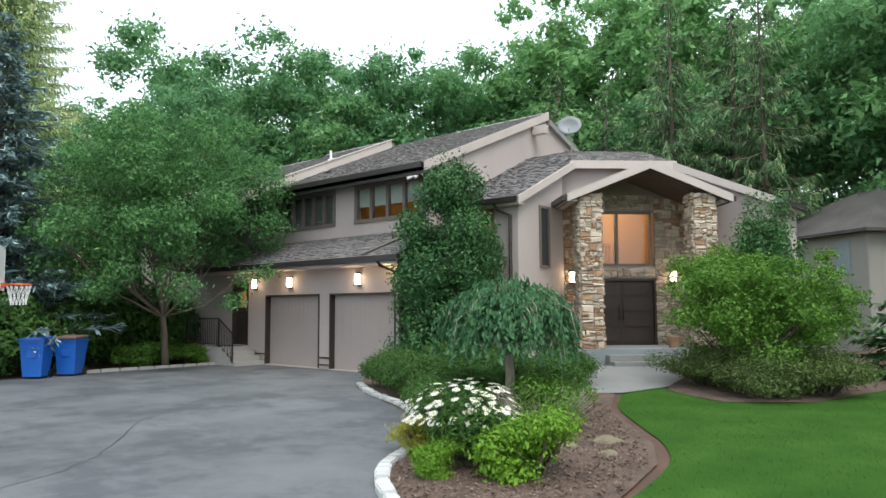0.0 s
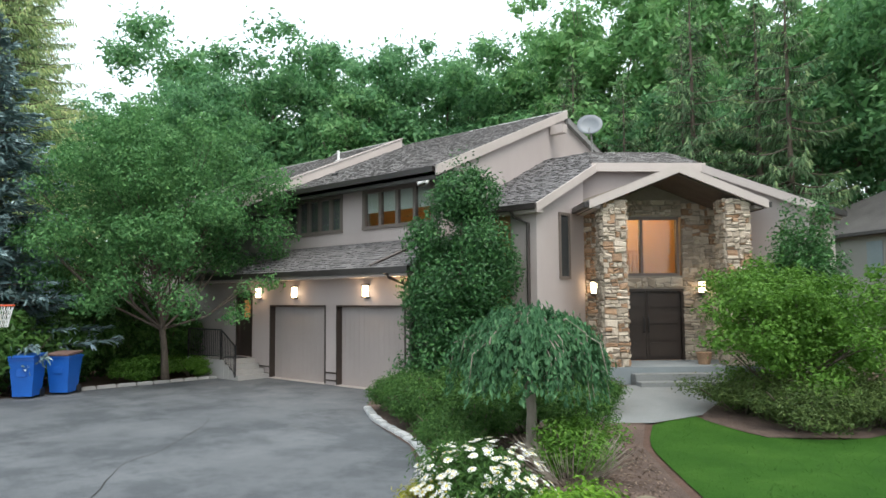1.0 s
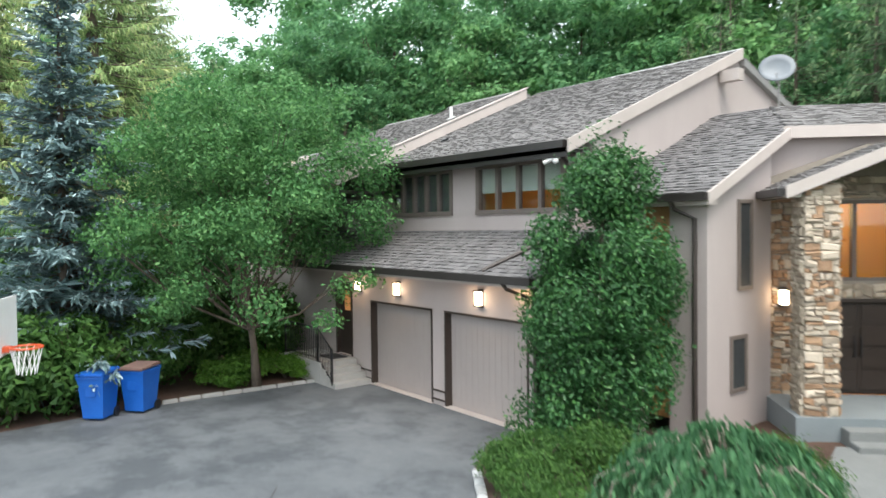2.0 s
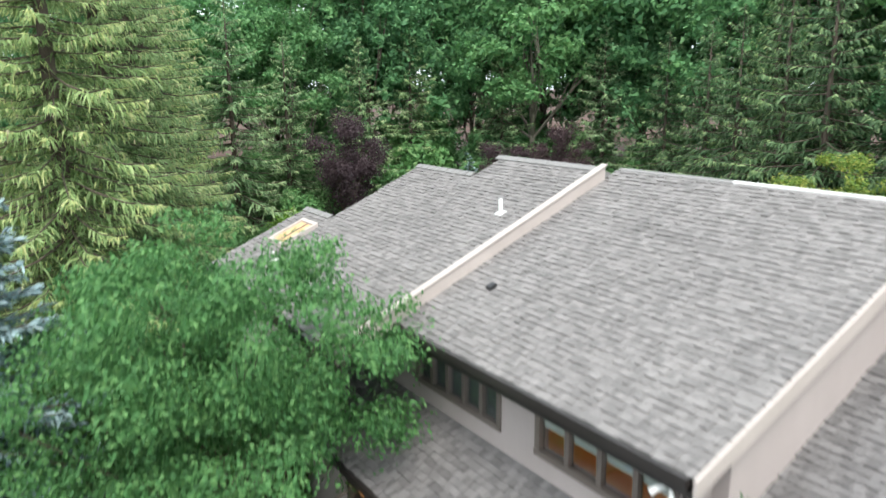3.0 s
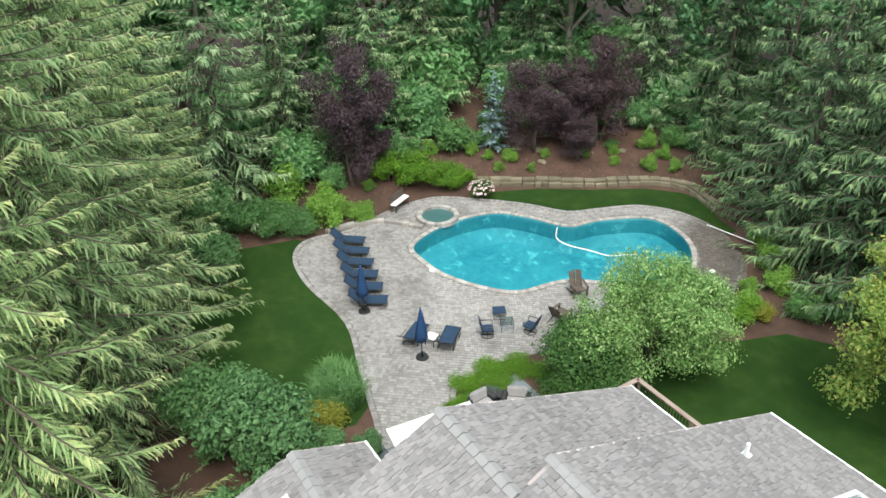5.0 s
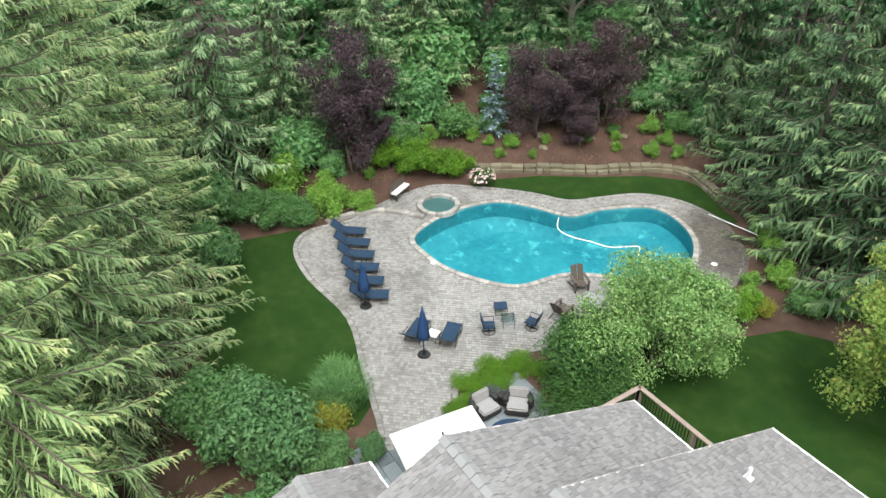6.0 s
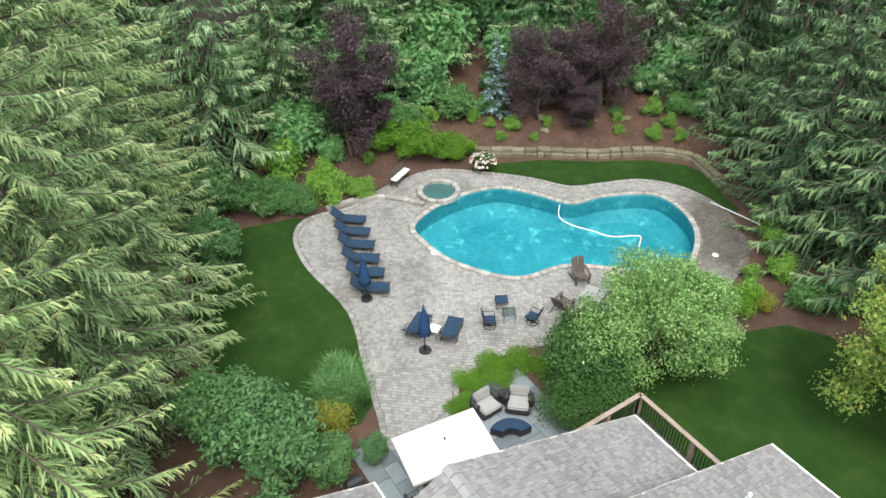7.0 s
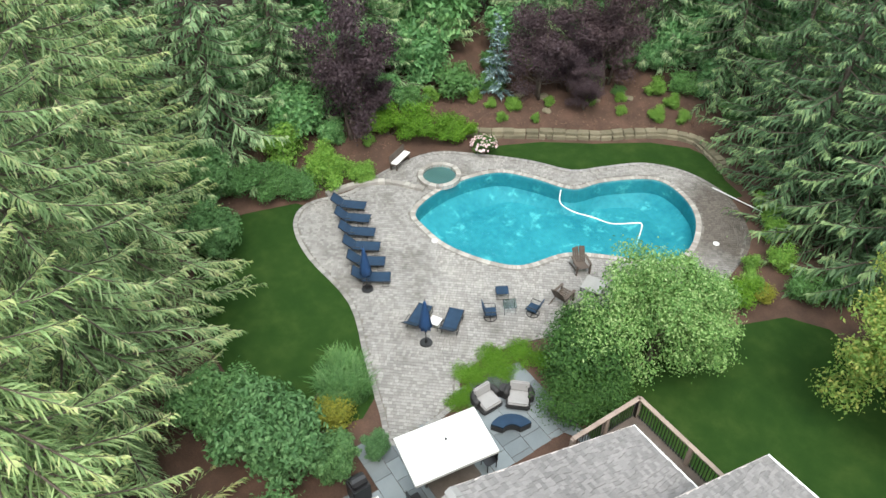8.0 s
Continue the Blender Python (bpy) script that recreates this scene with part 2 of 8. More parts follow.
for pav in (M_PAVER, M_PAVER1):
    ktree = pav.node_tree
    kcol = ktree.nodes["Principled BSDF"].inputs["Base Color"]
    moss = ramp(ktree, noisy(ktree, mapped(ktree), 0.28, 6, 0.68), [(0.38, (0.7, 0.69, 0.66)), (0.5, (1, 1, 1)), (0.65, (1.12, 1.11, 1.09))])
    # Pavers darker and browner in a ragged patch round one patio end.
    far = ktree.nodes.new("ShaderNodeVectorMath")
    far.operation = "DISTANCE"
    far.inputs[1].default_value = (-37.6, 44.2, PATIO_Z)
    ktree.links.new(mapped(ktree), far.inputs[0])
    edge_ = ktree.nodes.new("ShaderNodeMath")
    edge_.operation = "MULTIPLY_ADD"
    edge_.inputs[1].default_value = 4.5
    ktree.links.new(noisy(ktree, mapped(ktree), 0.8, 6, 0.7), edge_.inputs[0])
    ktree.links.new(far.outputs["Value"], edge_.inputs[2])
    overlay = ramp(ktree, edge_.outputs[0], [(0, (0.42, 0.38, 0.34)), (1, (1, 1, 1))])
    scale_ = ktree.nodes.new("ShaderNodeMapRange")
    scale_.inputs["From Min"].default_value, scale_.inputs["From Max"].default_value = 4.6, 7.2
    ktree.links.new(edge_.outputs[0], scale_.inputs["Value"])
    overlay.node.id_data.links.new(scale_.outputs[0], overlay.node.inputs[0])
    paver_tone = mixed(ktree, 1.0, moss, overlay, "MULTIPLY")
    ktree.links.new(mixed(ktree, 1.0, kcol.links[0].from_socket, paver_tone, "MULTIPLY"), kcol)
M_JOINT = surface("paver_joint", (0.13, 0.12, 0.105), (0.21, 0.195, 0.175), 1, 40, 0.95, 0.3)
M_COPING = surface("coping", (0.25, 0.23, 0.205), (0.44, 0.415, 0.38), 1, 50, 0.85, 0.3, obj=0.4)
M_SLATE = surface("bluestone", (0.12, 0.145, 0.16), (0.24, 0.27, 0.28), 1, 40, 0.75, 0.2, obj=0.4)
M_CONCRETE = surface("concrete", (0.28, 0.275, 0.26), (0.42, 0.41, 0.39), 1, 60, 0.9, 0.3)
M_BARK = surface("bark", (0.06, 0.045, 0.035), (0.17, 0.135, 0.105), 3, 25, 0.95, 0.9, stretch=(1, 1, 0.25))
M_PALEBARK = surface("pale_bark", (0.17, 0.145, 0.115), (0.34, 0.30, 0.25), 2, 18, 0.95, 0.8, stretch=(1, 1, 0.3))
M_WOOD = surface("deck_wood", (0.20, 0.145, 0.115), (0.37, 0.29, 0.24), 2, 30, 0.7, 0.2, stretch=(1, 1, 1))
M_DARKWOOD = surface("dark_wood", (0.06, 0.045, 0.035), (0.13, 0.10, 0.08), 3, 40, 0.7, 0.2)
M_BLACK = surface("black_metal", (0.01, 0.01, 0.011), (0.022, 0.022, 0.024), 5, 60, 0.4, 0.05)
M_WHITE = surface("white_paint", (0.70, 0.70, 0.68), (0.82, 0.82, 0.80), 2, 30, 0.55, 0.05)
M_NAVY = surface("navy_fabric", (0.008, 0.026, 0.056), (0.016, 0.045, 0.09), 3, 90, 0.9, 0.2)
M_NAVY2 = surface("umbrella_fabric", (0.012, 0.05, 0.14), (0.02, 0.075, 0.2), 3, 90, 0.85, 0.2)
M_CANVAS = surface("white_canvas", (0.66, 0.655, 0.62), (0.75, 0.74, 0.71), 0.6, 120, 0.85, 0.1)
M_CUSHION = surface("grey_cushion", (0.25, 0.24, 0.235), (0.34, 0.33, 0.32), 2, 80, 0.9, 0.2)
M_WICKER = surface("wicker", (0.012, 0.012, 0.013), (0.035, 0.033, 0.032), 4, 120, 0.6, 0.5)
M_BIN = surface("blue_plastic", (0.006, 0.08, 0.36), (0.012, 0.12, 0.48), 2, 50, 0.4, 0.05)
M_RED = surface("orange_rim", (0.55, 0.07, 0.02), (0.65, 0.1, 0.03), 2, 30, 0.4, 0.02)
M_SIDING = surface("siding", (0.26, 0.255, 0.23), (0.33, 0.32, 0.29), 0.8, 30, 0.8, 0.1)
M_OLDROOF = surface("old_roof", (0.05, 0.047, 0.045), (0.10, 0.095, 0.09), 0.8, 25, 0.95, 0.5)
M_CHIP = leafy("bark_chip", [(0, (0.05, 0.034, 0.026)), (0.5, (0.14, 0.1, 0.08)), (1, (0.3, 0.235, 0.195))], 0.0, 0.95)
M_POOL = surface("pool_plaster", (0.025, 0.20, 0.25), (0.11, 0.38, 0.41), 0.45, 3, 0.6, 0.05)
ptree = M_POOL.node_tree
pcol = ptree.nodes["Principled BSDF"].inputs["Base Color"]
# Pale patches painted in the plaster stand for sky reflections on the water.
sky_glint = ramp(ptree, noisy(ptree, mapped(ptree), 1.1, 5, 0.7), [(0.56, (0, 0, 0)), (0.66, (1, 1, 1))])
ptree.links.new(mixed(ptree, sky_glint, pcol.links[0].from_socket, (0.22, 0.52, 0.52)), pcol)
M_SPA = surface("spa_plaster", (0.22, 0.58, 0.60), (0.42, 0.74, 0.74), 1.5, 10, 0.6, 0.05)
M_ROOM = surface("room_wall", (0.62, 0.38, 0.16), (0.7, 0.45, 0.2), 0.8, 20, 0.8, 0.02)
M_ROOMWOOD = surface("warm_timber", (0.36, 0.17, 0.06), (0.5, 0.26, 0.1), 2, 20, 0.5, 0.1)
M_BLIND = surface("blind", (0.44, 0.41, 0.36), (0.54, 0.50, 0.45), 1, 40, 0.8, 0.05)
M_BACKING = surface("window_backing", (0.085, 0.08, 0.075), (0.13, 0.125, 0.12), 1, 60, 0.8, 0.05)
M_GLASS = glassy("window_glass")
M_DARKGLASS = glassy("dark_glass", (0.35, 0.38, 0.4), 0.03)
M_LAMP = glowing("lamp_glass", (1.0, 0.84, 0.6), 5.5)
M_PENDANT = glowing("pendant_glass", (1.0, 0.74, 0.36), 14.0)
M_DARK = surface("dark_room", (0.3, 0.29, 0.28), (0.42, 0.41, 0.39), 2, 20, 0.9, 0.0)
# water: clear blue with ripples
M_WATER, nt, p = nodes("water")
wt = nt.nodes.new("ShaderNodeBsdfTransparent")
wt.inputs[0].default_value = (0.46, 0.88, 0.93, 1)
wg = nt.nodes.new("ShaderNodeBsdfGlossy")
wg.inputs["Roughness"].default_value = 0.06
wf = nt.nodes.new("ShaderNodeFresnel")
wf.inputs[0].default_value = 1.33
wb = nt.nodes.new("ShaderNodeBump")
wb.inputs["Strength"].default_value, wb.inputs["Distance"].default_value = 0.6, 0.06
nt.links.new(noisy(nt, mapped(nt), 3.0, 3), wb.inputs["Height"])
nt.links.new(wb.outputs[0], wg.inputs["Normal"])
nt.links.new(wb.outputs[0], wf.inputs["Normal"])
wx = nt.nodes.new("ShaderNodeMixShader")
nt.links.new(wf.outputs[0], wx.inputs[0])
nt.links.new(wt.outputs[0], wx.inputs[1])
nt.links.new(wg.outputs[0], wx.inputs[2])
nt.links.new(wx.outputs[0], nt.nodes["Material Output"].inputs[0])

L_MAPLE = leafy("maple_leaf", [(0, (0.035, 0.105, 0.038)), (0.5, (0.088, 0.235, 0.08)), (1, (0.22, 0.42, 0.155))])
L_OAK = leafy("oak_leaf", [(0, (0.065, 0.165, 0.075)), (0.5, (0.135, 0.32, 0.14)), (1, (0.27, 0.50, 0.21))], 0.42)
L_OAK2 = leafy("beech_leaf", [(0, (0.075, 0.18, 0.07)), (0.5, (0.17, 0.375, 0.145)), (1, (0.33, 0.55, 0.23))], 0.42)
L_SPRUCEIN = leafy("inner_spruce_needles", [(0, (0.09, 0.16, 0.065)), (0.5, (0.19, 0.285, 0.12)), (1, (0.30, 0.38, 0.175))], 0.4, 0.7)
L_SPRUCE = leafy("spruce_needles", [(0, (0.18, 0.30, 0.125)), (0.5, (0.37, 0.52, 0.24)), (1, (0.54, 0.65, 0.34))], 0.45, 0.7)
L_SPRUCETIP = leafy("spruce_new_growth", [(0, (0.40, 0.51, 0.21)), (0.6, (0.60, 0.66, 0.32)), (1, (0.80, 0.79, 0.48))], 0.45, 0.7)
L_CONE = leafy("spruce_cone", [(0, (0.42, 0.38, 0.22)), (1, (0.66, 0.60, 0.38))], 0.05, 0.7)
L_SPRUCE2IN = leafy("inner_dark_spruce_needles", [(0, (0.04, 0.085, 0.04)), (0.6, (0.09, 0.16, 0.075)), (1, (0.16, 0.25, 0.115))], 0.3, 0.7)
L_SPRUCE2 = leafy("dark_spruce_needles", [(0, (0.075, 0.145, 0.07)), (0.6, (0.165, 0.275, 0.135)), (1, (0.27, 0.40, 0.20))], 0.35, 0.7)
L_SPRUCE2TIP = leafy("dark_spruce_new_growth", [(0, (0.16, 0.26, 0.11)), (0.6, (0.27, 0.39, 0.17)), (1, (0.40, 0.50, 0.25))], 0.3, 0.7)
L_FIRIN = leafy("inner_fir_needles", [(0, (0.09, 0.17, 0.08)), (0.6, (0.18, 0.30, 0.145)), (1, (0.28, 0.41, 0.20))], 0.4, 0.7)
L_FIR = leafy("fir_needles", [(0, (0.17, 0.29, 0.145)), (0.6, (0.32, 0.47, 0.24)), (1, (0.46, 0.61, 0.33))], 0.4, 0.7)
L_FIRTIP = leafy("fir_new_growth", [(0, (0.32, 0.45, 0.22)), (1, (0.58, 0.68, 0.38))], 0.4, 0.7)
L_BLUE = leafy("blue_spruce_needles", [(0, (0.075, 0.13, 0.125)), (0.6, (0.165, 0.255, 0.255)), (1, (0.29, 0.40, 0.40))], 0.15, 0.7)
L_BLUETIP = leafy("blue_spruce_new_growth", [(0, (0.28, 0.40, 0.41)), (1, (0.52, 0.65, 0.66))], 0.15, 0.7)
L_PURPLE = leafy("purple_leaf", [(0, (0.045, 0.028, 0.035)), (0.6, (0.095, 0.062, 0.072)), (1, (0.17, 0.125, 0.135))], 0.3)
L_VIB = leafy("viburnum_leaf", [(0, (0.05, 0.125, 0.045)), (0.5, (0.115, 0.245, 0.09)), (1, (0.22, 0.38, 0.16))], 0.35)
L_HOLLY = leafy("holly_leaf", [(0, (0.025, 0.079, 0.028)), (0.6, (0.054, 0.158, 0.049)), (1, (0.131, 0.298, 0.079))], 0.2, 0.35)
L_WEEP = leafy("weeping_leaf", [(0, (0.033, 0.104, 0.048)), (0.6, (0.075, 0.199, 0.086)), (1, (0.150, 0.312, 0.133))])
L_LIME = leafy("lime_leaf", [(0, (0.057, 0.149, 0.014)), (0.5, (0.138, 0.299, 0.025)), (1, (0.230, 0.414, 0.046))])
L_GOLD = leafy("gold_leaf", [(0, (0.124, 0.152, 0.025)), (0.5, (0.304, 0.318, 0.041)), (1, (0.497, 0.456, 0.083))])
L_DOG = leafy("dogwood_leaf", [(0, (0.06, 0.145, 0.045)), (0.5, (0.18, 0.34, 0.10)), (0.75, (0.34, 0.50, 0.20)), (1, (0.62, 0.70, 0.42))])
L_SHRUB = leafy("shrub_leaf", [(0, (0.024, 0.067, 0.018)), (0.5, (0.060, 0.149, 0.032)), (1, (0.131, 0.253, 0.060))])
L_OLIVE = leafy("juniper_needles", [(0, (0.03, 0.06, 0.016)), (0.5, (0.085, 0.14, 0.035)), (1, (0.17, 0.23, 0.065))], 0.2)
L_CUTLEAF = leafy("cutleaf", [(0, (0.039, 0.107, 0.015)), (0.5, (0.094, 0.220, 0.027)), (1, (0.177, 0.341, 0.057))])
L_AUTUMN = leafy("turning_leaf", [(0, (0.10, 0.21, 0.045)), (0.5, (0.27, 0.40, 0.09)), (0.85, (0.50, 0.48, 0.13)), (1, (0.58, 0.42, 0.13))], 0.45)
L_BRIGHT = leafy("forsythia_leaf", [(0, (0.08, 0.19, 0.03)), (0.5, (0.19, 0.37, 0.06)), (1, (0.34, 0.54, 0.12))])
L_LAUREL = leafy("laurel_leaf", [(0, (0.05, 0.13, 0.04)), (0.5, (0.11, 0.25, 0.075)), (1, (0.21, 0.38, 0.13))], 0.3, 0.4)
L_FLOWER = leafy("white_petal", [(0, (0.782, 0.782, 0.713)), (1, (0.820, 0.820, 0.820))], 0.15)
L_EYE = leafy("flower_eye", [(0, (0.575, 0.460, 0.057)), (1, (0.713, 0.575, 0.092))], 0.1)
L_PINK = leafy("pink_petal", [(0, (0.632, 0.287, 0.322)), (0.5, (0.805, 0.575, 0.575)), (1, (0.820, 0.820, 0.820))], 0.15)
L_DRY = leafy("dry_twig", [(0, (0.115, 0.086, 0.057)), (1, (0.253, 0.196, 0.127))], 0.1)
M_PATH = surface("path_stone", (0.155, 0.165, 0.165), (0.25, 0.26, 0.255), 0.9, 40, 0.8, 0.2)
M_WINDOWDARK = surface("shaded_pane", (0.035, 0.04, 0.042), (0.06, 0.065, 0.068), 1.5, 20, 0.25, 0.0)
M_WINDOWDARK.node_tree.nodes["Principled BSDF"].inputs["Specular IOR Level"].default_value = 0.25

# ---- ground ----
def smooth(t):
    t = np.clip(t, 0, 1)
    return t * t * (3 - 2 * t)


POOL = [tuple(p) for p in spline([(-48.0, 30.6, 0), (-48.9, 33.3, 0), (-48.5, 36.3, 0), (-46.8, 37.8, 0), (-44.7, 39.0, 0), (-44.2, 41.0, 0), (-42.8, 43.5, 0), (-40.9, 43.7, 0),
                               (-38.9, 42.7, 0), (-37.4, 40.5, 0), (-37.6, 38.6, 0), (-40.5, 35.4, 0), (-41.3, 32.4, 0), (-44.0, 30.6, 0), (-46.4, 30.2, 0)], 5)]
SPA_C, SPA_R = (-49.95, 33.35), 0.98
PATIO = [tuple(p) for p in spline([(-35.6, 22.0, 0), (-37.2, 22.3, 0), (-40.0, 23.1, 0), (-43.6, 24.15, 0), (-47.6, 23.9, 0), (-50.1, 24.2, 0), (-51.5, 25.0, 0), (-51.95, 26.2, 0),
                                (-51.6, 28.4, 0), (-52.3, 31.0, 0), (-52.4, 34.4, 0), (-50.3, 37.0, 0), (-48.2, 38.9, 0), (-46.2, 40.2, 0), (-45.4, 42.0, 0), (-44.4, 44.2, 0), (-42.7, 45.5, 0),
                                (-40.9, 45.9, 0), (-39.1, 45.7, 0), (-37.0, 44.5, 0), (-35.7, 43.1, 0), (-35.0, 41.0, 0), (-34.4, 38.8, 0), (-35.0, 35.5, 0), (-36.6, 31.0, 0), (-37.3, 28.2, 0),
                                (-37.0, 26.2, 0), (-35.8, 25.0, 0)], 4)]


def ground_z(x, y):
    x, y = np.asarray(x, float), np.asarray(y, float)
    back = np.maximum(smooth((-25.5 - x) / 8), smooth((y - 23) / 6) * smooth((-6 - x) / 6))
    z = -0.72 * back
    z = z + 0.28 * smooth((5.2 - np.hypot(x + 9.6, y - 18.7)) / 4.0) * (1 - back)
    d = np.maximum(-(x + 53.4), -0.82 * (x + 52.2) + 0.573 * (y - 38.8))
    d = np.maximum(d, np.maximum(y - 50, 0) * smooth((-20 - x) / 10))
    z = z + np.where(d > 0, 0.35 * smooth(d / 0.5) + 0.16 * np.clip(d, 0, 14) + 0.05 * np.clip(d - 14, 0, 60), 0)
    return z


def pz(x, y, h=0.0):
    return (x, y, float(ground_z(x, y)) + h)


def grown(poly, by):
    c = Vector((sum(p[0] for p in poly) / len(poly), sum(p[1] for p in poly) / len(poly), 0))
    out = []
    n = len(poly)
    area = sum(poly[i - 1][0] * poly[i][1] - poly[i][0] * poly[i - 1][1] for i in range(n))
    for i in range(n):
        t = (Vector(poly[(i + 1) % n]) - Vector(poly[i - 1])).normalized()
        nrm = Vector((t.y, -t.x, 0)) * (1 if area > 0 else -1)
        out.append(tuple(Vector(poly[i]) + by * nrm))
    return out


def coords(lo, hi, step, far):
    c, out, s = hi, list(np.arange(lo, hi + 0.01, step)), step
    while c < far:
        s *= 1.35
        c += s
        out.append(c)
    c, s = lo, step
    while c > -far:
        s *= 1.35
        c -= s
        out.insert(0, c)
    return np.array(out)


gx, gy = coords(-64, 4, 0.5, 900), coords(-4, 60, 0.5, 900)
X, Y = np.meshgrid(gx, gy)
Z = ground_z(X, Y)
HOLE = grown(POOL, 0.75)
Z[inside(HOLE, X, Y) | (np.hypot(X - SPA_C[0], Y - SPA_C[1]) < SPA_R + 0.6)] = -3.6
nx, ny = len(gx), len(gy)
idx = np.arange(nx * ny).reshape(ny, nx)
quads = np.stack([idx[:-1, :-1], idx[:-1, 1:], idx[1:, 1:], idx[1:, :-1]], -1).reshape(-1, 4)
ground = add("ground", fast("ground", np.stack([X, Y, Z], -1).reshape(-1, 3), quads, True), M_FOREST)
tagged(ground, "dark forest floor of leaf litter and moss under trees", "ground", kind="structure")


def draped(name, poly, material, h, step=0.4, holes=()):
    """A sheet over the ground within a polygon, with its rim followed exactly."""
    bm = bmesh.new()
    for ring in (poly, *holes):
        vs = [bm.verts.new((p[0], p[1], 0)) for p in ring]
        for i in range(len(vs)):
            bm.edges.new((vs[i - 1], vs[i]))
    bmesh.ops.triangle_fill(bm, use_beauty=True, use_dissolve=False, edges=bm.edges[:])
    xs, ys = [p[0] for p in poly], [p[1] for p in poly]
    for axis, lo, hi in ((0, min(xs), max(xs)), (1, min(ys), max(ys))):
        for c in np.arange(lo + step, hi, step * 2):
            co, no = [0, 0, 0], [0, 0, 0]
            co[axis], no[axis] = float(c), 1
            bmesh.ops.bisect_plane(bm, geom=bm.verts[:] + bm.edges[:] + bm.faces[:], plane_co=co, plane_no=no)
    for v in bm.verts:
        v.co.z = float(ground_z(v.co.x, v.co.y)) + h
    bmesh.ops.recalc_face_normals(bm, faces=bm.faces)
    if sum(f.normal.z for f in bm.faces) < 0:
        bmesh.ops.reverse_faces(bm, faces=bm.faces)
    me = bpy.data.meshes.new(name)
    bm.to_mesh(me)
    bm.free()
    return add(name, me, material)


DRIVE = [tuple(p) for p in spline([(-21.9, 5.5, 0), (-22.2, 8.0, 0), (-22.25, 10, 0), (-22.15, 11.5, 0), (-22.1, 13.4, 0)], 3, False)] + [(-22.1, 14.58, 0), (-14.9, 14.58, 0)] + \
        [tuple(p) for p in spline([(-14.9, 13.6, 0), (-13.9, 12.4, 0), (-12.4, 11.3, 0), (-10.35, 10.25, 0), (-8.7, 8.85, 0), (-7.52, 7.3, 0), (-7.25, 6.75, 0), (-6.85, 6.3, 0), (-6.2, 5.75, 0), (-4.5, 4.6, 0)], 4, False)] + \
        [(3, 0, 0), (8, -30, 0), (-10, -30, 0), (-22, -6, 0)]
drive = tagged(draped("driveway", DRIVE, M_ASPHALT, 0.012), "grey asphalt driveway with sealed cracks", "driveway", kind="structure")
LAWN_F = [(-7.9, 15.4, 0), (-8.1, 14.8, 0)] + [tuple(p) for p in spline([(-8.2, 14.3, 0), (-7.4, 12.6, 0), (-6.2, 11.0, 0), (-5.35, 9.9, 0), (-4.8, 8.8, 0), (-4.5, 7.4, 0), (-4.2, 5.6, 0), (-3.2, 4.2, 0)], 4, False)] + \
         [(3.2, 0.4, 0), (30, -4, 0), (34, 34, 0), (4, 36, 0), (-3.5, 25, 0), (-4.2, 19.5, 0)] + [tuple(p) for p in spline([(-4.4, 18.2, 0), (-4.9, 15.6, 0), (-6.2, 14.6, 0), (-7.6, 15.3, 0)], 4, False)][:-1]
lawn = tagged(draped("front_lawn", LAWN_F, M_LAWN, 0.02, 0.8), "smooth mown green lawn beside a planting bed", "lawn", kind="structure")
bed = tagged(draped("planting_bed", [(-6.3, 5.72, 0), (-6.95, 6.2, 0), (-7.6, 7.15, 0), (-8.75, 8.7, 0), (-10.4, 10.1, 0), (-12.5, 11.2, 0), (-14.0, 12.3, 0), (-15.0, 13.5, 0), (-15.0, 16.2, 0), (-12.2, 17.6, 0), (-10.6, 17.2, 0), (-9.6, 15.7, 0), (-8.3, 14.2, 0), (-7.5, 12.5, 0),
                                      (-6.3, 10.9, 0), (-5.45, 9.8, 0), (-4.9, 8.7, 0), (-4.6, 7.4, 0), (-4.3, 5.7, 0), (-4.6, 4.75, 0)], M_MULCH, 0.026, 0.5), "brown bark mulch planting bed", "flower bed", kind="structure")
bed2 = tagged(draped("shrub_bed", [(-8.3, 16.6, 0), (-7.6, 15.2, 0), (-6.2, 14.5, 0), (-4.9, 15.5, 0), (-4.3, 18.2, 0), (-4.2, 19.6, 0), (-6.5, 21, 0), (-8.4, 19.4, 0)], M_MULCH, 0.028, 0.5), "dark mulch bed under shrubs", "flower bed", kind="structure")
path = tagged(draped("walkway", [(-10.35, 17.4, 0), (-9.0, 18.75, 0), (-7.85, 16.6, 0), (-7.75, 15.5, 0), (-8.25, 14.4, 0), (-9.5, 13.6, 0), (-11.0, 12.6, 0), (-11.6, 13.4, 0), (-10.2, 15.0, 0), (-10.0, 16.2, 0)], M_PATH, 0.034, 0.5), "pale bluestone walkway up to the steps", "path", kind="structure")
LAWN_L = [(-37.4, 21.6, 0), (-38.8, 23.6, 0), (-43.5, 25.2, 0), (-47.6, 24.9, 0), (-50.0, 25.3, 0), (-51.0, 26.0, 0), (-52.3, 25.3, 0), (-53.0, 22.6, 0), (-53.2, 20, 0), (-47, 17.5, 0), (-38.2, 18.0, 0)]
tagged(draped("side_lawn", LAWN_L, M_LAWN_SHADED, 0.02, 0.6), "mown green lawn beside the paved patio", "lawn", kind="structure")
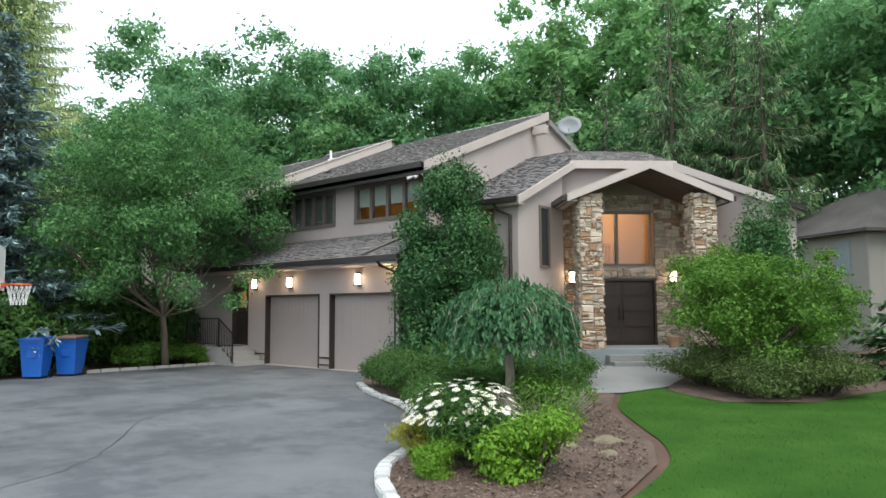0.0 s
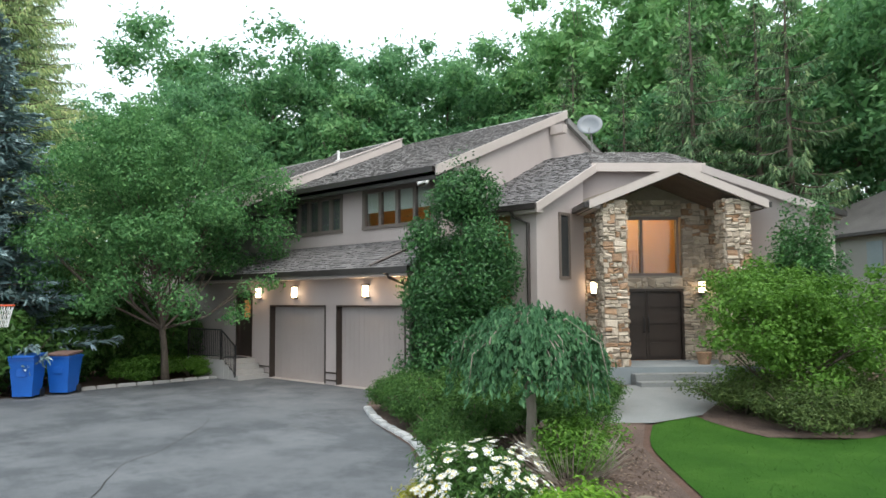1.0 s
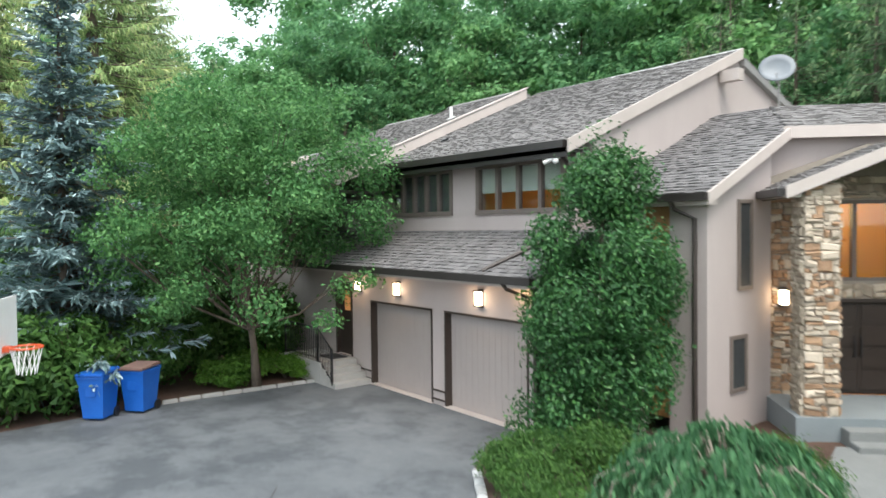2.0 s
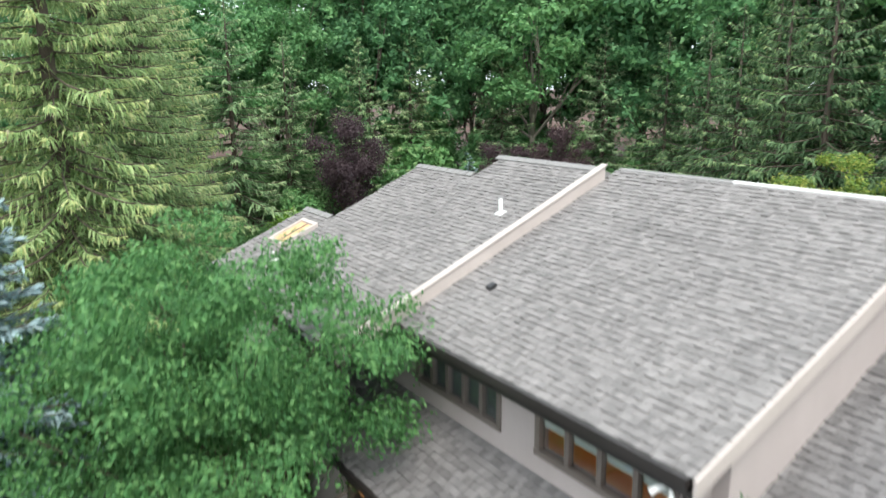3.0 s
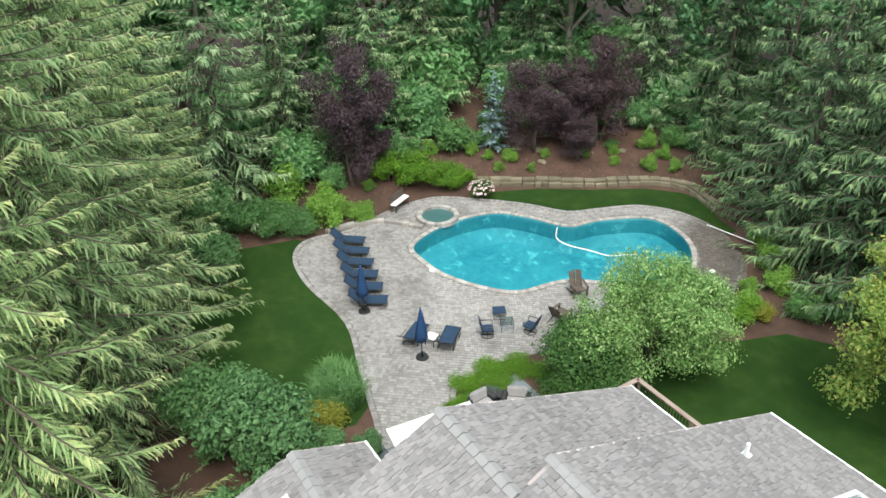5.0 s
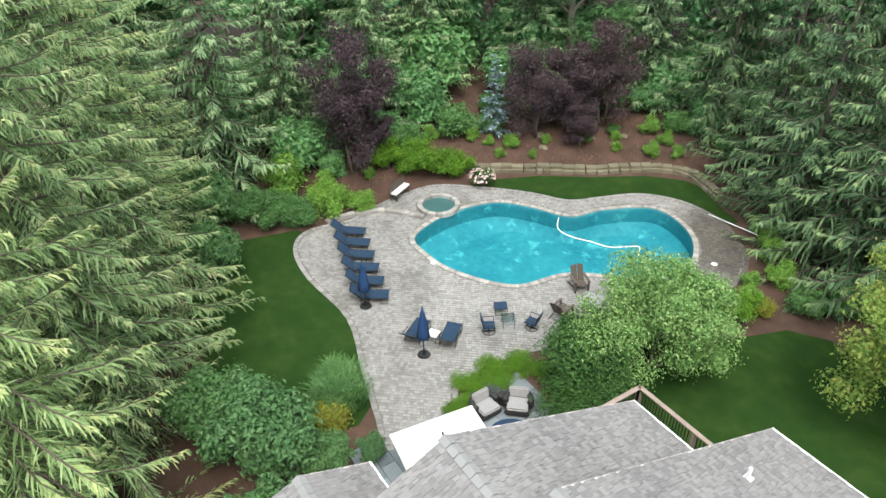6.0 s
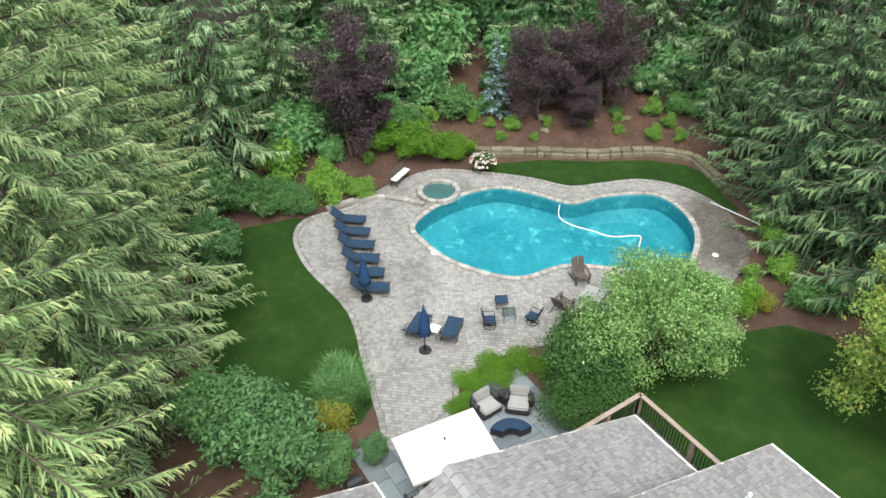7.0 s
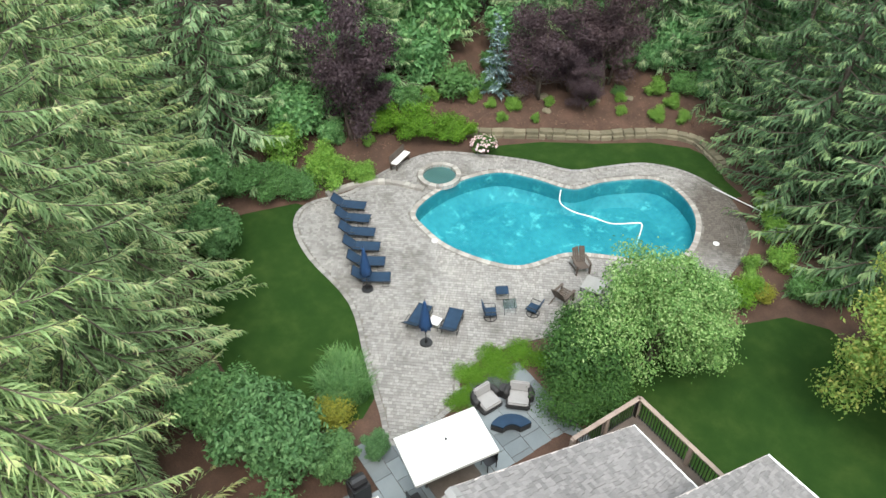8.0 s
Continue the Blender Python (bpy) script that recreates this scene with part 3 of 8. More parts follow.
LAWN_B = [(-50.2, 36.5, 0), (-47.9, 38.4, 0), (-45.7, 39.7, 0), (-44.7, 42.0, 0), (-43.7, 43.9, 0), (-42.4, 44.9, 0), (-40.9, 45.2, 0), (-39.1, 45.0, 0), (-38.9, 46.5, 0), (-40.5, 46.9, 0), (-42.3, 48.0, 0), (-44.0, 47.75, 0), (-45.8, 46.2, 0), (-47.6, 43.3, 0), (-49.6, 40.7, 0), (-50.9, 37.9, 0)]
tagged(draped("back_lawn", LAWN_B, M_LAWN_SHADED, 0.02, 0.6), "strip of mown grass between pool and stone edging", "lawn", kind="structure")
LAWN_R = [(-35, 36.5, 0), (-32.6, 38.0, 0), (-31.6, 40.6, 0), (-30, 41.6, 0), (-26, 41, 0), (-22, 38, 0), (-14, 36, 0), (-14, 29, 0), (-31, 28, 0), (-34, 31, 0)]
tagged(draped("garden_lawn", LAWN_R, M_LAWN_SHADED, 0.024, 0.6), "dark green shaded lawn behind the house", "lawn", kind="structure")

# ---- pool ----
patio = draped("patio", PATIO, M_JOINT, 0, 2.0, [POOL])
for v in patio.data.vertices:
    v.co.z = PATIO_Z - 0.012
tagged(patio, "patio of pale grey concrete pavers round the pool", "patio", kind="structure")
pool = thing("swimming_pool", (-43, 37, PATIO_Z), "freeform swimming pool with clear turquoise water", "pool")
n = len(POOL)
deep = [(p[0] * 0.8 - 43 * 0.2, p[1] * 0.8 + 37 * 0.2) for p in POOL]
verts = [(p[0], p[1], PATIO_Z - 0.02) for p in POOL] + [(p[0], p[1], PATIO_Z - 1.0) for p in POOL] + [(x, y, PATIO_Z - 1.55) for x, y in deep]
faces = [(i, (i + 1) % n, n + (i + 1) % n, n + i) for i in range(n)] + [(n + i, n + (i + 1) % n, 2 * n + (i + 1) % n, 2 * n + i) for i in range(n)] + [tuple(range(2 * n, 3 * n))]
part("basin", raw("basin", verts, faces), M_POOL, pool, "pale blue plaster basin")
wbm = bmesh.new()
vs = [wbm.verts.new((p[0], p[1], 0)) for p in POOL]
for i in range(n):
    wbm.edges.new((vs[i - 1], vs[i]))
bmesh.ops.triangle_fill(wbm, use_beauty=True, edges=wbm.edges[:])
for v in wbm.verts:
    v.co.z = PATIO_Z - 0.13
wme = bpy.data.meshes.new("water")
wbm.to_mesh(wme)
wbm.free()
if wme.polygons[0].normal.z < 0:
    wme.flip_normals()
water = part("water", wme, M_WATER, pool, "clear turquoise water")
water.visible_shadow = False
ring_in = spline([(p[0], p[1], 0) for p in POOL], 3)
ring_out = grown([tuple(p) for p in ring_in], 0.28)
for i in range(0, len(ring_in)):
    a, b = Vector(ring_in[i]), Vector(ring_in[(i + 1) % len(ring_in)])
    c, d = Vector(ring_out[(i + 1) % len(ring_out)]), Vector(ring_out[i])
    cuts = max(1, round((b - a).length / 0.17))
    for j in range(cuts):
        f0, f1 = (j + 0.04) / cuts, (j + 0.96) / cuts
        q = [a.lerp(b, f0), a.lerp(b, f1), d.lerp(c, f1), d.lerp(c, f0)]
        bl = Build().prism([(p.x, p.y, PATIO_Z - 0.03) for p in q], (0, 0, 0.05))
        part("coping_stone", bl, M_COPING, pool)

# ---- house ----
house = thing("house", (-20, 20, 0), "two-storey beige stucco house with grey shingle roofs, lit at dusk", "house")
SL = 0.424
GY, UY = 14.58, 15.85          # garage wall, upper wall


def wall_y(name, y, t, x0, x1, z0, z1, holes, parent=None, top=None):
    """A wall that faces -y, with rectangular holes (x0, x1, z0, z1) right through."""
    b = Build()
    xs = sorted({x0, x1, *[h[0] for h in holes], *[h[1] for h in holes]})
    for a, c in zip(xs, xs[1:]):
        gaps = sorted((h[2], h[3]) for h in holes if h[0] <= a + 1e-6 and h[1] >= c - 1e-6)
        z = z0
        for g0, g1 in gaps:
            if g0 > z + 1e-6:
                b.box(a, c, y, y + t, z, g0)
            z = g1
        if z < z1 - 1e-6:
            b.box(a, c, y, y + t, z, z1)
    return part(name, b, M_STUCCO, parent or house)


def rot_x(x0, y0):
    """Turns a wall built facing -y at the origin into one that faces +x at x0, starting from y0."""
    return Matrix.Translation((x0, y0, 0)) @ Matrix.Rotation(radians(90), 4, "Z")


G1, G2 = (-20.98, -18.22), (-17.75, -14.98)
garage_wall = wall_y("wall", GY, 0.25, -25.0, -14.62, -0.3, 3.45, [(-22.86, -22.0, 0.6, 2.62), (*G1, 0.0, 2.25), (*G2, 0.0, 2.25)])
W1, W2 = (-21.86, -19.06, 4.5, 5.62), (-18.03, -15.2, 4.5, 5.62)
upper_wall = wall_y("wall", UY, 0.25, -30.0, -14.85, 3.2, 5.95, [W1, W2])


def gable(name, x, t, pts):
    return part(name, Build().prism([(x, y, z) for y, z in pts], (-t, 0, 0)), M_STUCCO, house)


def za(y):
    return 5.89 + SL * (y - 15.3)


gable("wall", -14.6, 0.25, [(UY + 0.25, 3.0), (UY + 0.25, za(UY) - 0.12), (21.5, za(21.5) - 0.12), (23.5, 7.5), (29.0, 5.2), (29.0, -0.8), (16.3, -0.8)])
gable("wall", -14.62, 0.25, [(GY, -0.3), (GY, 3.1), (UY, 3.9), (16.35, 3.9), (16.35, -0.3)])
gable("wall", -29.75, 0.25, [(14.6, -0.9), (14.6, 5.6), (17.0, 6.6), (18.5, 6.0), (18.5, -0.9)])
gable("wall", -28.1, 0.25, [(18.4, -0.9), (18.4, 7.0), (20.0, 7.9), (25.8, 5.6), (25.8, -0.9)])
gable("wall", -25.5, 0.25, [(20.0, 3.0), (20.0, 7.8), (21.0, 8.3), (28.9, 5.15), (28.9, -0.9), (25.7, -0.9)])
part("wall", Build().box(-29.75, -28.1, 18.3, 18.5, -0.9, 6.0).box(-28.3, -25.5, 25.6, 25.8, -0.9, 5.7).box(-25.7, -14.6, 28.75, 29.0, -0.9, 5.2).box(-30, -24.8, 14.6, 14.85, -0.9, 5.6), M_STUCCO, house)

# roofs: a slab each, with courses of shingles laid on it
SHINGLES = []


def roof(name, o, u, v, lu, lv, keep=None, seed=0, pieces=None, in_shade=False):
    """o: eave corner; u along the eave, v up the slope (unit vectors); keep(a, b): which places lie in the roof."""
    o, u, v = Vector(o), Vector(u).normalized(), Vector(v).normalized()
    w = u.cross(v).normalized()
    if w.z < 0:
        w = -w
    rng = random.Random(seed + 11)
    vv, ff = [], []
    rows = int(lv / 0.145)
    for r in range(rows):
        b0 = r * lv / rows
        a = -rng.random() * 0.3
        while a < lu:
            wd = rng.choice((0.09, 0.12, 0.15, 0.19))
            a0, a1 = max(a, 0), min(a + wd - 0.008, lu)
            a += wd
            if a1 - a0 < 0.04 or (keep and not keep((a0 + a1) / 2, b0 + 0.07)):
                continue
            th = rng.choice((0.010, 0.013, 0.026, 0.032))
            drop = rng.uniform(0, 0.015)
            q = []
            for aa, bb, hh in ((a0, b0 - drop, 0), (a1, b0 - drop, 0), (a1, b0 + 0.20, -0.012), (a0, b0 + 0.20, -0.012), (a0, b0 - drop, th + 0.008), (a1, b0 - drop, th + 0.008), (a1, b0 + 0.20, 0.004), (a0, b0 + 0.20, 0.004)):
                q.append(tuple(o + aa * u + min(bb, lv) * v + hh * w))
            if pieces and pieces(a0, b0):
                SHINGLES.append((name, q))
                continue
            n = len(vv)
            vv += q
            ff += [(n + 4, n + 5, n + 6, n + 7), (n, n + 1, n + 5, n + 4), (n + 1, n + 2, n + 6, n + 5), (n + 3, n, n + 4, n + 7)]
    ob = add("shingle_field", fast("shingle_field", vv, ff), M_SHINGLE_SHADED if in_shade else M_SHINGLE, house, "grey asphalt shingles in uneven courses")
    ob["kind"] = "stuff"
    return ob


def deck(poly, th=0.18):
    return part("roof", Build().prism(poly, (0, 0, -th)), M_RIDGE, house)


def board(a, b, h=0.24, t=0.05, material=None, side=(0, 0, 0), name="fascia"):
    """A fascia board from a to b: its top edge runs along the two points."""
    a, b = Vector(a), Vector(b)
    d = (b - a).normalized()
    s = Vector((d.y, -d.x, 0)).normalized() * t
    return part(name, Build().prism([a, b, b - Vector((0, 0, h)), a - Vector((0, 0, h))], s), material or M_TRIM, house)


UPV = Vector((0, 1, SL)).normalized()
kup = 1 / math.sqrt(1 + SL * SL)
# A: main front slope
deck([(-21.8, 15.3, 5.87), (-14.5, 15.3, 5.87), (-14.5, 21.55, za(21.55) - 0.02), (-21.8, 21.55, za(21.55) - 0.02)])
roof("front", (-21.72, 15.28, 5.88), (1, 0, 0), UPV, 7.2, 6.27 / kup, seed=1, pieces=lambda a, b: 0.2 < b < 2.1 and 2.0 < a < 5.4)
board((-14.52, 15.22, 5.90), (-14.52, 21.6, za(21.6) + 0.02), 0.27)
part("ridge_flashing", Build().prism([(-18.6, 21.54, 8.54), (-14.5, 21.54, 8.54), (-14.5, 21.62, 8.56), (-18.6, 21.62, 8.56)], (0, 0, 0.03)), M_WHITE, house, "white metal ridge flashing")
part("ridge_board", Build().prism([(-21.7, 21.5, 8.52), (-18.6, 21.5, 8.52), (-18.6, 21.62, 8.56), (-21.7, 21.62, 8.56)], (0, 0, 0.03)), M_RIDGE, house)


def zb(y):
    return za(y) + 0.28


# B: raised slope, its ridges stepping back
for n, (x0, x1, top, s) in enumerate([(-30.28, -28.4, 17.04, 2), (-28.4, -25.5, 20.04, 3), (-25.5, -21.75, 21.0, 4)]):
    deck([(x0, 13.9, zb(13.9) - 0.02), (x1, 13.9, zb(13.9) - 0.02), (x1, top, zb(top) - 0.02), (x0, top, zb(top) - 0.02)])
    roof("raised", (x0, 13.88, zb(13.88)), (1, 0, 0), UPV, x1 - x0, (top - 13.88) / kup, seed=s)
part("fascia", Build().prism([(-21.75, 13.9, zb(13.9) + 0.03), (-21.75, 21.06, zb(21.06) + 0.03), (-21.75, 21.06, zb(21.06) - 0.3), (-21.75, 13.9, zb(13.9) - 0.3)], (0.06, 0, 0)), M_TRIM, house)
part("rake_trim", Build().prism([(-21.84, 13.88, zb(13.88) + 0.05), (-21.84, 21.1, zb(21.1) + 0.05), (-21.66, 21.1, zb(21.1) + 0.05), (-21.66, 13.88, zb(13.88) + 0.05)], (0, 0, 0.035)), M_TRIM, house)
# back slopes
BS = -0.40
for x0, x1, y0, y1, s in [(-25.7, -21.76, 21.0, 29.2, 5), (-21.76, -14.45, 21.62, 29.2, 15), (-28.45, -25.5, 20.04, 26.5, 6), (-30.28, -28.4, 17.04, 18.9, 7)]:
    zt = zb(y0) if y0 < 21.5 else zb(21.0) + BS * 0.62
    ze = zt + BS * (y1 - y0)
    deck([(x0, y0, zt - 0.02), (x1, y0, zt - 0.02), (x1, y1, ze - 0.02), (x0, y1, ze - 0.02)])
    roof("back", (x1, y1, ze), (-1, 0, 0), (0, -1, -BS), x1 - x0, (y1 - y0) * math.sqrt(1 + BS * BS), seed=s)
    if y0 < 21.5:
        board((x0 - 0.02, y0, zt + 0.01), (x0 - 0.02, y1, ze + 0.01), 0.22)
    part("eave_trim", Build().box(x0, x1, y1, y1 + 0.06, ze - 0.16, ze + 0.03), M_WHITE, house, "white eave edge")
    n = max(2, int((x1 - x0) / 0.3))
    for i in range(n):
        xa = x0 + (x1 - x0) * i / n
        bl = Build().prism([(xa, y0 - 0.16, zt - 0.045), (xa + 0.31, y0 - 0.16, zt - 0.03), (xa + 0.31, y0, zt + 0.055), (xa, y0, zt + 0.04)], (0, 0, 0.02))
        bl.prism([(xa, y0, zt + 0.04), (xa + 0.31, y0, zt + 0.055), (xa + 0.31, y0 + 0.16, zt - 0.03), (xa, y0 + 0.16, zt - 0.045)], (0, 0, 0.02))
        if y0 > 21.5:
            continue
        part("ridge_cap", bl, M_RIDGE, house)
# skirt roof over the garage
SK = (4.08 - 3.2) / (UY - 13.95)
deck([(-25.0, 13.95, 3.18), (-14.3, 13.95, 3.18), (-14.3, UY, 4.06), (-25.0, UY, 4.06)], 0.14)
roof("skirt", (-25.0, 13.93, 3.19), (1, 0, 0), (0, 1, SK), 10.7, 1.92 * math.sqrt(1 + SK * SK), seed=8, in_shade=True)
part("soffit", Build().box(-25, -14.35, 13.98, GY, 2.98, 3.06), M_TRIM, house, "pale painted soffit board")
part("gutter", Build().box(-25.0, -14.2, 13.83, 13.95, 3.06, 3.21), M_GUTTER, house, "dark brown gutter")
part("gutter", Build().box(-21.7, -14.6, 15.17, 15.30, 5.74, 5.89), M_GUTTER, house, "dark brown gutter")
part("soffit", Build().box(-21.75, -14.6, 15.3, UY, 5.66, 5.72), M_GUTTER, house, "dark brown soffit")
part("fascia", Build().box(-21.75, -14.56, 15.30, 15.34, 5.56, 5.87), M_GUTTER, house)
part("soffit", Build().box(-30.2, -21.8, 13.95, UY, 5.12, 5.2), M_GUTTER, house)
part("gutter", Build().box(-30.25, -21.8, 13.76, 13.9, 5.42, 5.56), M_GUTTER, house, "dark brown gutter")
# downspouts
part("downspout", Build().tube([(-15.05, 13.9, 3.1), (-15.0, 14.0, 2.95), (-14.72, 14.5, 2.72), (-14.72, 14.5, 0.05)], 0.045, 6), M_BROWN, house, "dark brown downspout")
part("downspout", Build().tube([(-15.0, 15.25, 5.8), (-14.98, 15.7, 5.5), (-14.98, 15.8, 4.15), (-15.4, 14.7, 3.62), (-15.75, 14.02, 3.28)], 0.04, 6), M_BROWN, house, "dark brown downspout")

# windows
def window(x0, x1, z0, z1, y, n, parent=house, m=None, blind=0.0, glass=None, depth=0.25, shade=None):
    """A band of n casements set into a wall that faces -y."""
    win = new("window")
    win.parent = parent
    pm = parent.matrix_basis.copy()
    win.matrix_parent_inverse = pm.inverted()
    win["label"] = "casement window in a dark taupe frame"
    b = Build()
    f = 0.07
    b.box(x0 - 0.05, x1 + 0.05, y - 0.03, y + 0.1, z1 - f, z1 + 0.04).box(x0 - 0.05, x1 + 0.05, y - 0.05, y + 0.1, z0 - 0.04, z0 + f)
    b.box(x0 - 0.05, x0 + f, y - 0.03, y + 0.1, z0 + f, z1 - f).box(x1 - f, x1 + 0.05, y - 0.03, y + 0.1, z0 + f, z1 - f)
    for i in range(1, n):
        xm = x0 + (x1 - x0) * i / n
        b.box(xm - 0.05, xm + 0.05, y - 0.02, y + 0.1, z0 + f, z1 - f)
    part("frame", b, M_FRAME, win, m=m)
    for i in range(n):
        xa, xb = x0 + (x1 - x0) * i / n + 0.05, x0 + (x1 - x0) * (i + 1) / n - 0.05
        g = part("pane", Build().box(xa - 0.002, xb + 0.002, y + 0.05, y + 0.058, z0 + f - 0.01, z1 - f + 0.01), glass or M_GLASS, win, m=m)
        g.visible_shadow = False
        if blind:
            part("blind", Build().box(xa + 0.01, xb - 0.01, y + 0.09, y + 0.1, z1 - f - (z1 - z0) * blind, z1 - f), shade or M_BLIND, win, m=m)
    return win


# Grey backing and pale blinds also stand for sky reflected in the panes.
window(W1[0], W1[1], W1[2], W1[3], UY, 5, blind=0.88, shade=M_BACKING)
window(W2[0], W2[1], W2[2], W2[3], UY, 4, blind=0.52)
# rooms behind the windows
part("room", Build().box(-18.4, -14.9, 19.4, 19.5, 3.2, 6.0).box(-18.5, -18.4, 16.1, 19.5, 3.2, 6.0).box(-14.95, -14.87, 16.1, 19.5, 3.2, 6.0).box(-18.5, -14.9, 16.1, 19.5, 6.0, 6.1).box(-18.5, -14.9, 16.1, 19.5, 3.1, 3.2), M_ROOM, house, "warm ochre room walls")
part("room_shelf", Build().box(-17.9, -15.4, 18.6, 19.4, 3.2, 4.3).box(-17.2, -16.4, 19.2, 19.4, 4.6, 5.3), M_ROOMWOOD, house, "brown timber shelf")
part("room", Build().box(-22.3, -18.6, 18.4, 18.5, 3.2, 6.0).box(-22.4, -22.3, 16.1, 18.5, 3.2, 6.0).box(-18.7, -18.6, 16.1, 18.4, 3.2, 6.0), M_DARK, house)
room_light = new("room_lamp", bpy.data.lights.new("room_lamp", "POINT"))
room_light.location, room_light.data.energy, room_light.data.color, room_light.data.shadow_soft_size = (-16.6, 18.4, 4.6), 10, (1.0, 0.6, 0.24), 0.2


# garage doors
for n, (x0, x1) in enumerate((G1, G2)):
    gd = new("garage_door")
    gd.parent = house
    gd.matrix_parent_inverse = house.matrix_basis.inverted()
    gd["label"] = "closed taupe garage door of upright boards"
    b = Build()
    k = 14
    for i in range(k):
        xa = x0 + (x1 - x0) * i / k
        part("board", Build().box(xa + 0.003, xa + (x1 - x0) / k - 0.003, GY + 0.16, GY + 0.2, 0.03, 2.2), M_GARAGE, gd)
    part("backing", Build().box(x0, x1, GY + 0.2, GY + 0.24, 0.0, 2.25), M_GARAGE, gd)
    part("jamb", Build().box(x0 + 0.002, x0 + 0.05, GY - 0.02, GY + 0.2, 0, 2.25).box(x1 - 0.05, x1 - 0.002, GY - 0.02, GY + 0.2, 0, 2.25).box(x0 + 0.05, x1 - 0.05, GY - 0.02, GY + 0.2, 2.2, 2.248), M_BROWN, gd, "dark brown jamb")
    part("sill", Build().box(x0, x1, GY - 0.06, GY + 0.15, -0.02, 0.03), M_TRIM, gd)
# side entry: door, stoop, rail
ed = new("entry_door")
ed.parent = house
ed.matrix_parent_inverse = house.matrix_basis.inverted()
ed["label"] = "dark brown side door with a lit pane"
part("leaf", Build().box(-22.86, -22.0, GY + 0.1, GY + 0.15, 0.6, 2.62), M_BROWN, ed)
part("frame", Build().box(-22.9, -22.82, GY - 0.02, GY + 0.12, 0.6, 2.66).box(-22.04, -21.96, GY - 0.02, GY + 0.12, 0.6, 2.66).box(-22.82, -22.04, GY - 0.02, GY + 0.12, 2.58, 2.66), M_BROWN, ed)
part("pane", Build().box(-22.55, -22.2, GY + 0.09, GY + 0.1, 1.85, 2.4), glowing("amber_pane", (0.45, 0.2, 0.07), 0.5), ed, "amber glass pane lit from within")
part("garage_trim", Build().box(-21.9, -21.0, GY - 0.03, GY, 0.33, 0.37).box(-18.2, -17.77, GY - 0.03, GY, 0.33, 0.37).box(-21.9, -21.0, GY - 0.03, GY, 0.12, 0.16).box(-18.2, -17.77, GY - 0.03, GY, 0.12, 0.16), M_BROWN, house)

# C: the entrance wing, alike on both sides of the diagonal, and the porch between
CX = -12.155
CS = 0.47


def zc(y):
    return 4.74 + CS * (y - 16.15)


MIRROR = Matrix(((0, -1, 0, 9.13), (-1, 0, 0, 9.13), (0, 0, 1, 0), (0, 0, 0, 1)))


def both(name, b, material, label="", bevel=0.0):
    me = b.mesh(name, bevel)
    add(name, me, material, house, label)
    add(name, me, material, house, label, m=MIRROR)


both("wall", Build().prism([(CX, 16.35, -0.3), (CX, 18.6, -0.3), (CX, 18.6, 5.75), (CX, 16.35, 4.7)], (-0.22, 0, 0)), M_STUCCO)
both("wall", Build().box(-12.95, CX - 0.22, 16.35, 16.57, -0.3, 4.75).box(-14.6, -13.6, 16.35, 16.57, -0.3, 4.75), M_STUCCO)
part("window_glow", Build().box(-13.6, -12.95, 16.5, 16.53, 0.4, 4.6), M_ROOMWOOD, house, "warm lit timber seen in a tall window")
wing_light = new("hall_lamp", bpy.data.lights.new("hall_lamp", "POINT"))
wing_light.location, wing_light.data.energy, wing_light.data.color, wing_light.data.shadow_soft_size = (-11.6, 20.8, 4.9), 48, (1.0, 0.60, 0.2), 0.25
both("roof", Build().prism([(-14.6, 16.15, zc(16.15) - 0.02), (-12.0, 16.15, zc(16.15) - 0.02), (-12.0, 19.0, zc(19.0) - 0.02), (-13.27, 20.6, zc(20.6) - 0.02), (-14.6, 20.6, zc(20.6) - 0.02)], (0, 0, -0.16)), M_RIDGE)
for mm in (None, MIRROR):
    ob = roof("wing", (-14.6, 16.13, zc(16.13)), (1, 0, 0), (0, 1, CS), 2.62, 4.45 * math.sqrt(1 + CS * CS), keep=lambda a, b: b / 1.105 + 16.13 < 19.0 or a < 2.62 - 0.794 * (b / 1.105 + 16.13 - 19.0), seed=9, in_shade=True)
    if mm is not None:
        ob.matrix_basis = mm
both("fascia", Build().prism([(-12.0, 16.1, zc(16.1) + 0.03), (-12.0, 19.02, zc(19.02) + 0.03), (-12.0, 19.02, zc(19.02) - 0.2), (-12.0, 16.1, zc(16.1) - 0.2)], (0.05, 0, 0)), M_TRIM)
both("gutter", Build().box(-14.6, -11.98, 16.01, 16.14, 4.60, 4.74), M_GUTTER, "dark brown gutter")
both("soffit", Build().box(-14.6, -11.98, 16.14, 16.4, 4.52, 4.6), M_TRIM)
both("downspout", Build().tube([(-12.75, 16.08, 4.62), (-12.7, 16.14, 4.45), (-12.38, 16.3, 4.28), (-12.36, 16.3, 0.0)], 0.045, 6), M_BROWN, "dark brown downspout")
# diagonal roof above the entrance
PD = Vector((0.7071, 0.7071, 0))
PB = Vector((-0.7071, 0.7071, 0))
a0, a1 = Vector((-12.0, 19.0, 6.1)), Vector((-9.87, 21.13, 6.1))
h0, h1 = Vector((-13.27, 20.6, 6.83)), Vector((-11.47, 22.4, 6.83))
dn = Vector((0, 0, 0.03))
part("roof", Build().prism([a0 - dn, a1 - dn, h1 - dn, h0 - dn], (0, 0, -0.14)), M_RIDGE, house)
part("roof", Build().prism([(-14.6, 20.6, 6.8), h0 - dn, h1 - dn, (-11.47, 23.73, 6.8), (-14.6, 23.73, 6.8)], (0, 0, -0.14)), M_RIDGE, house)
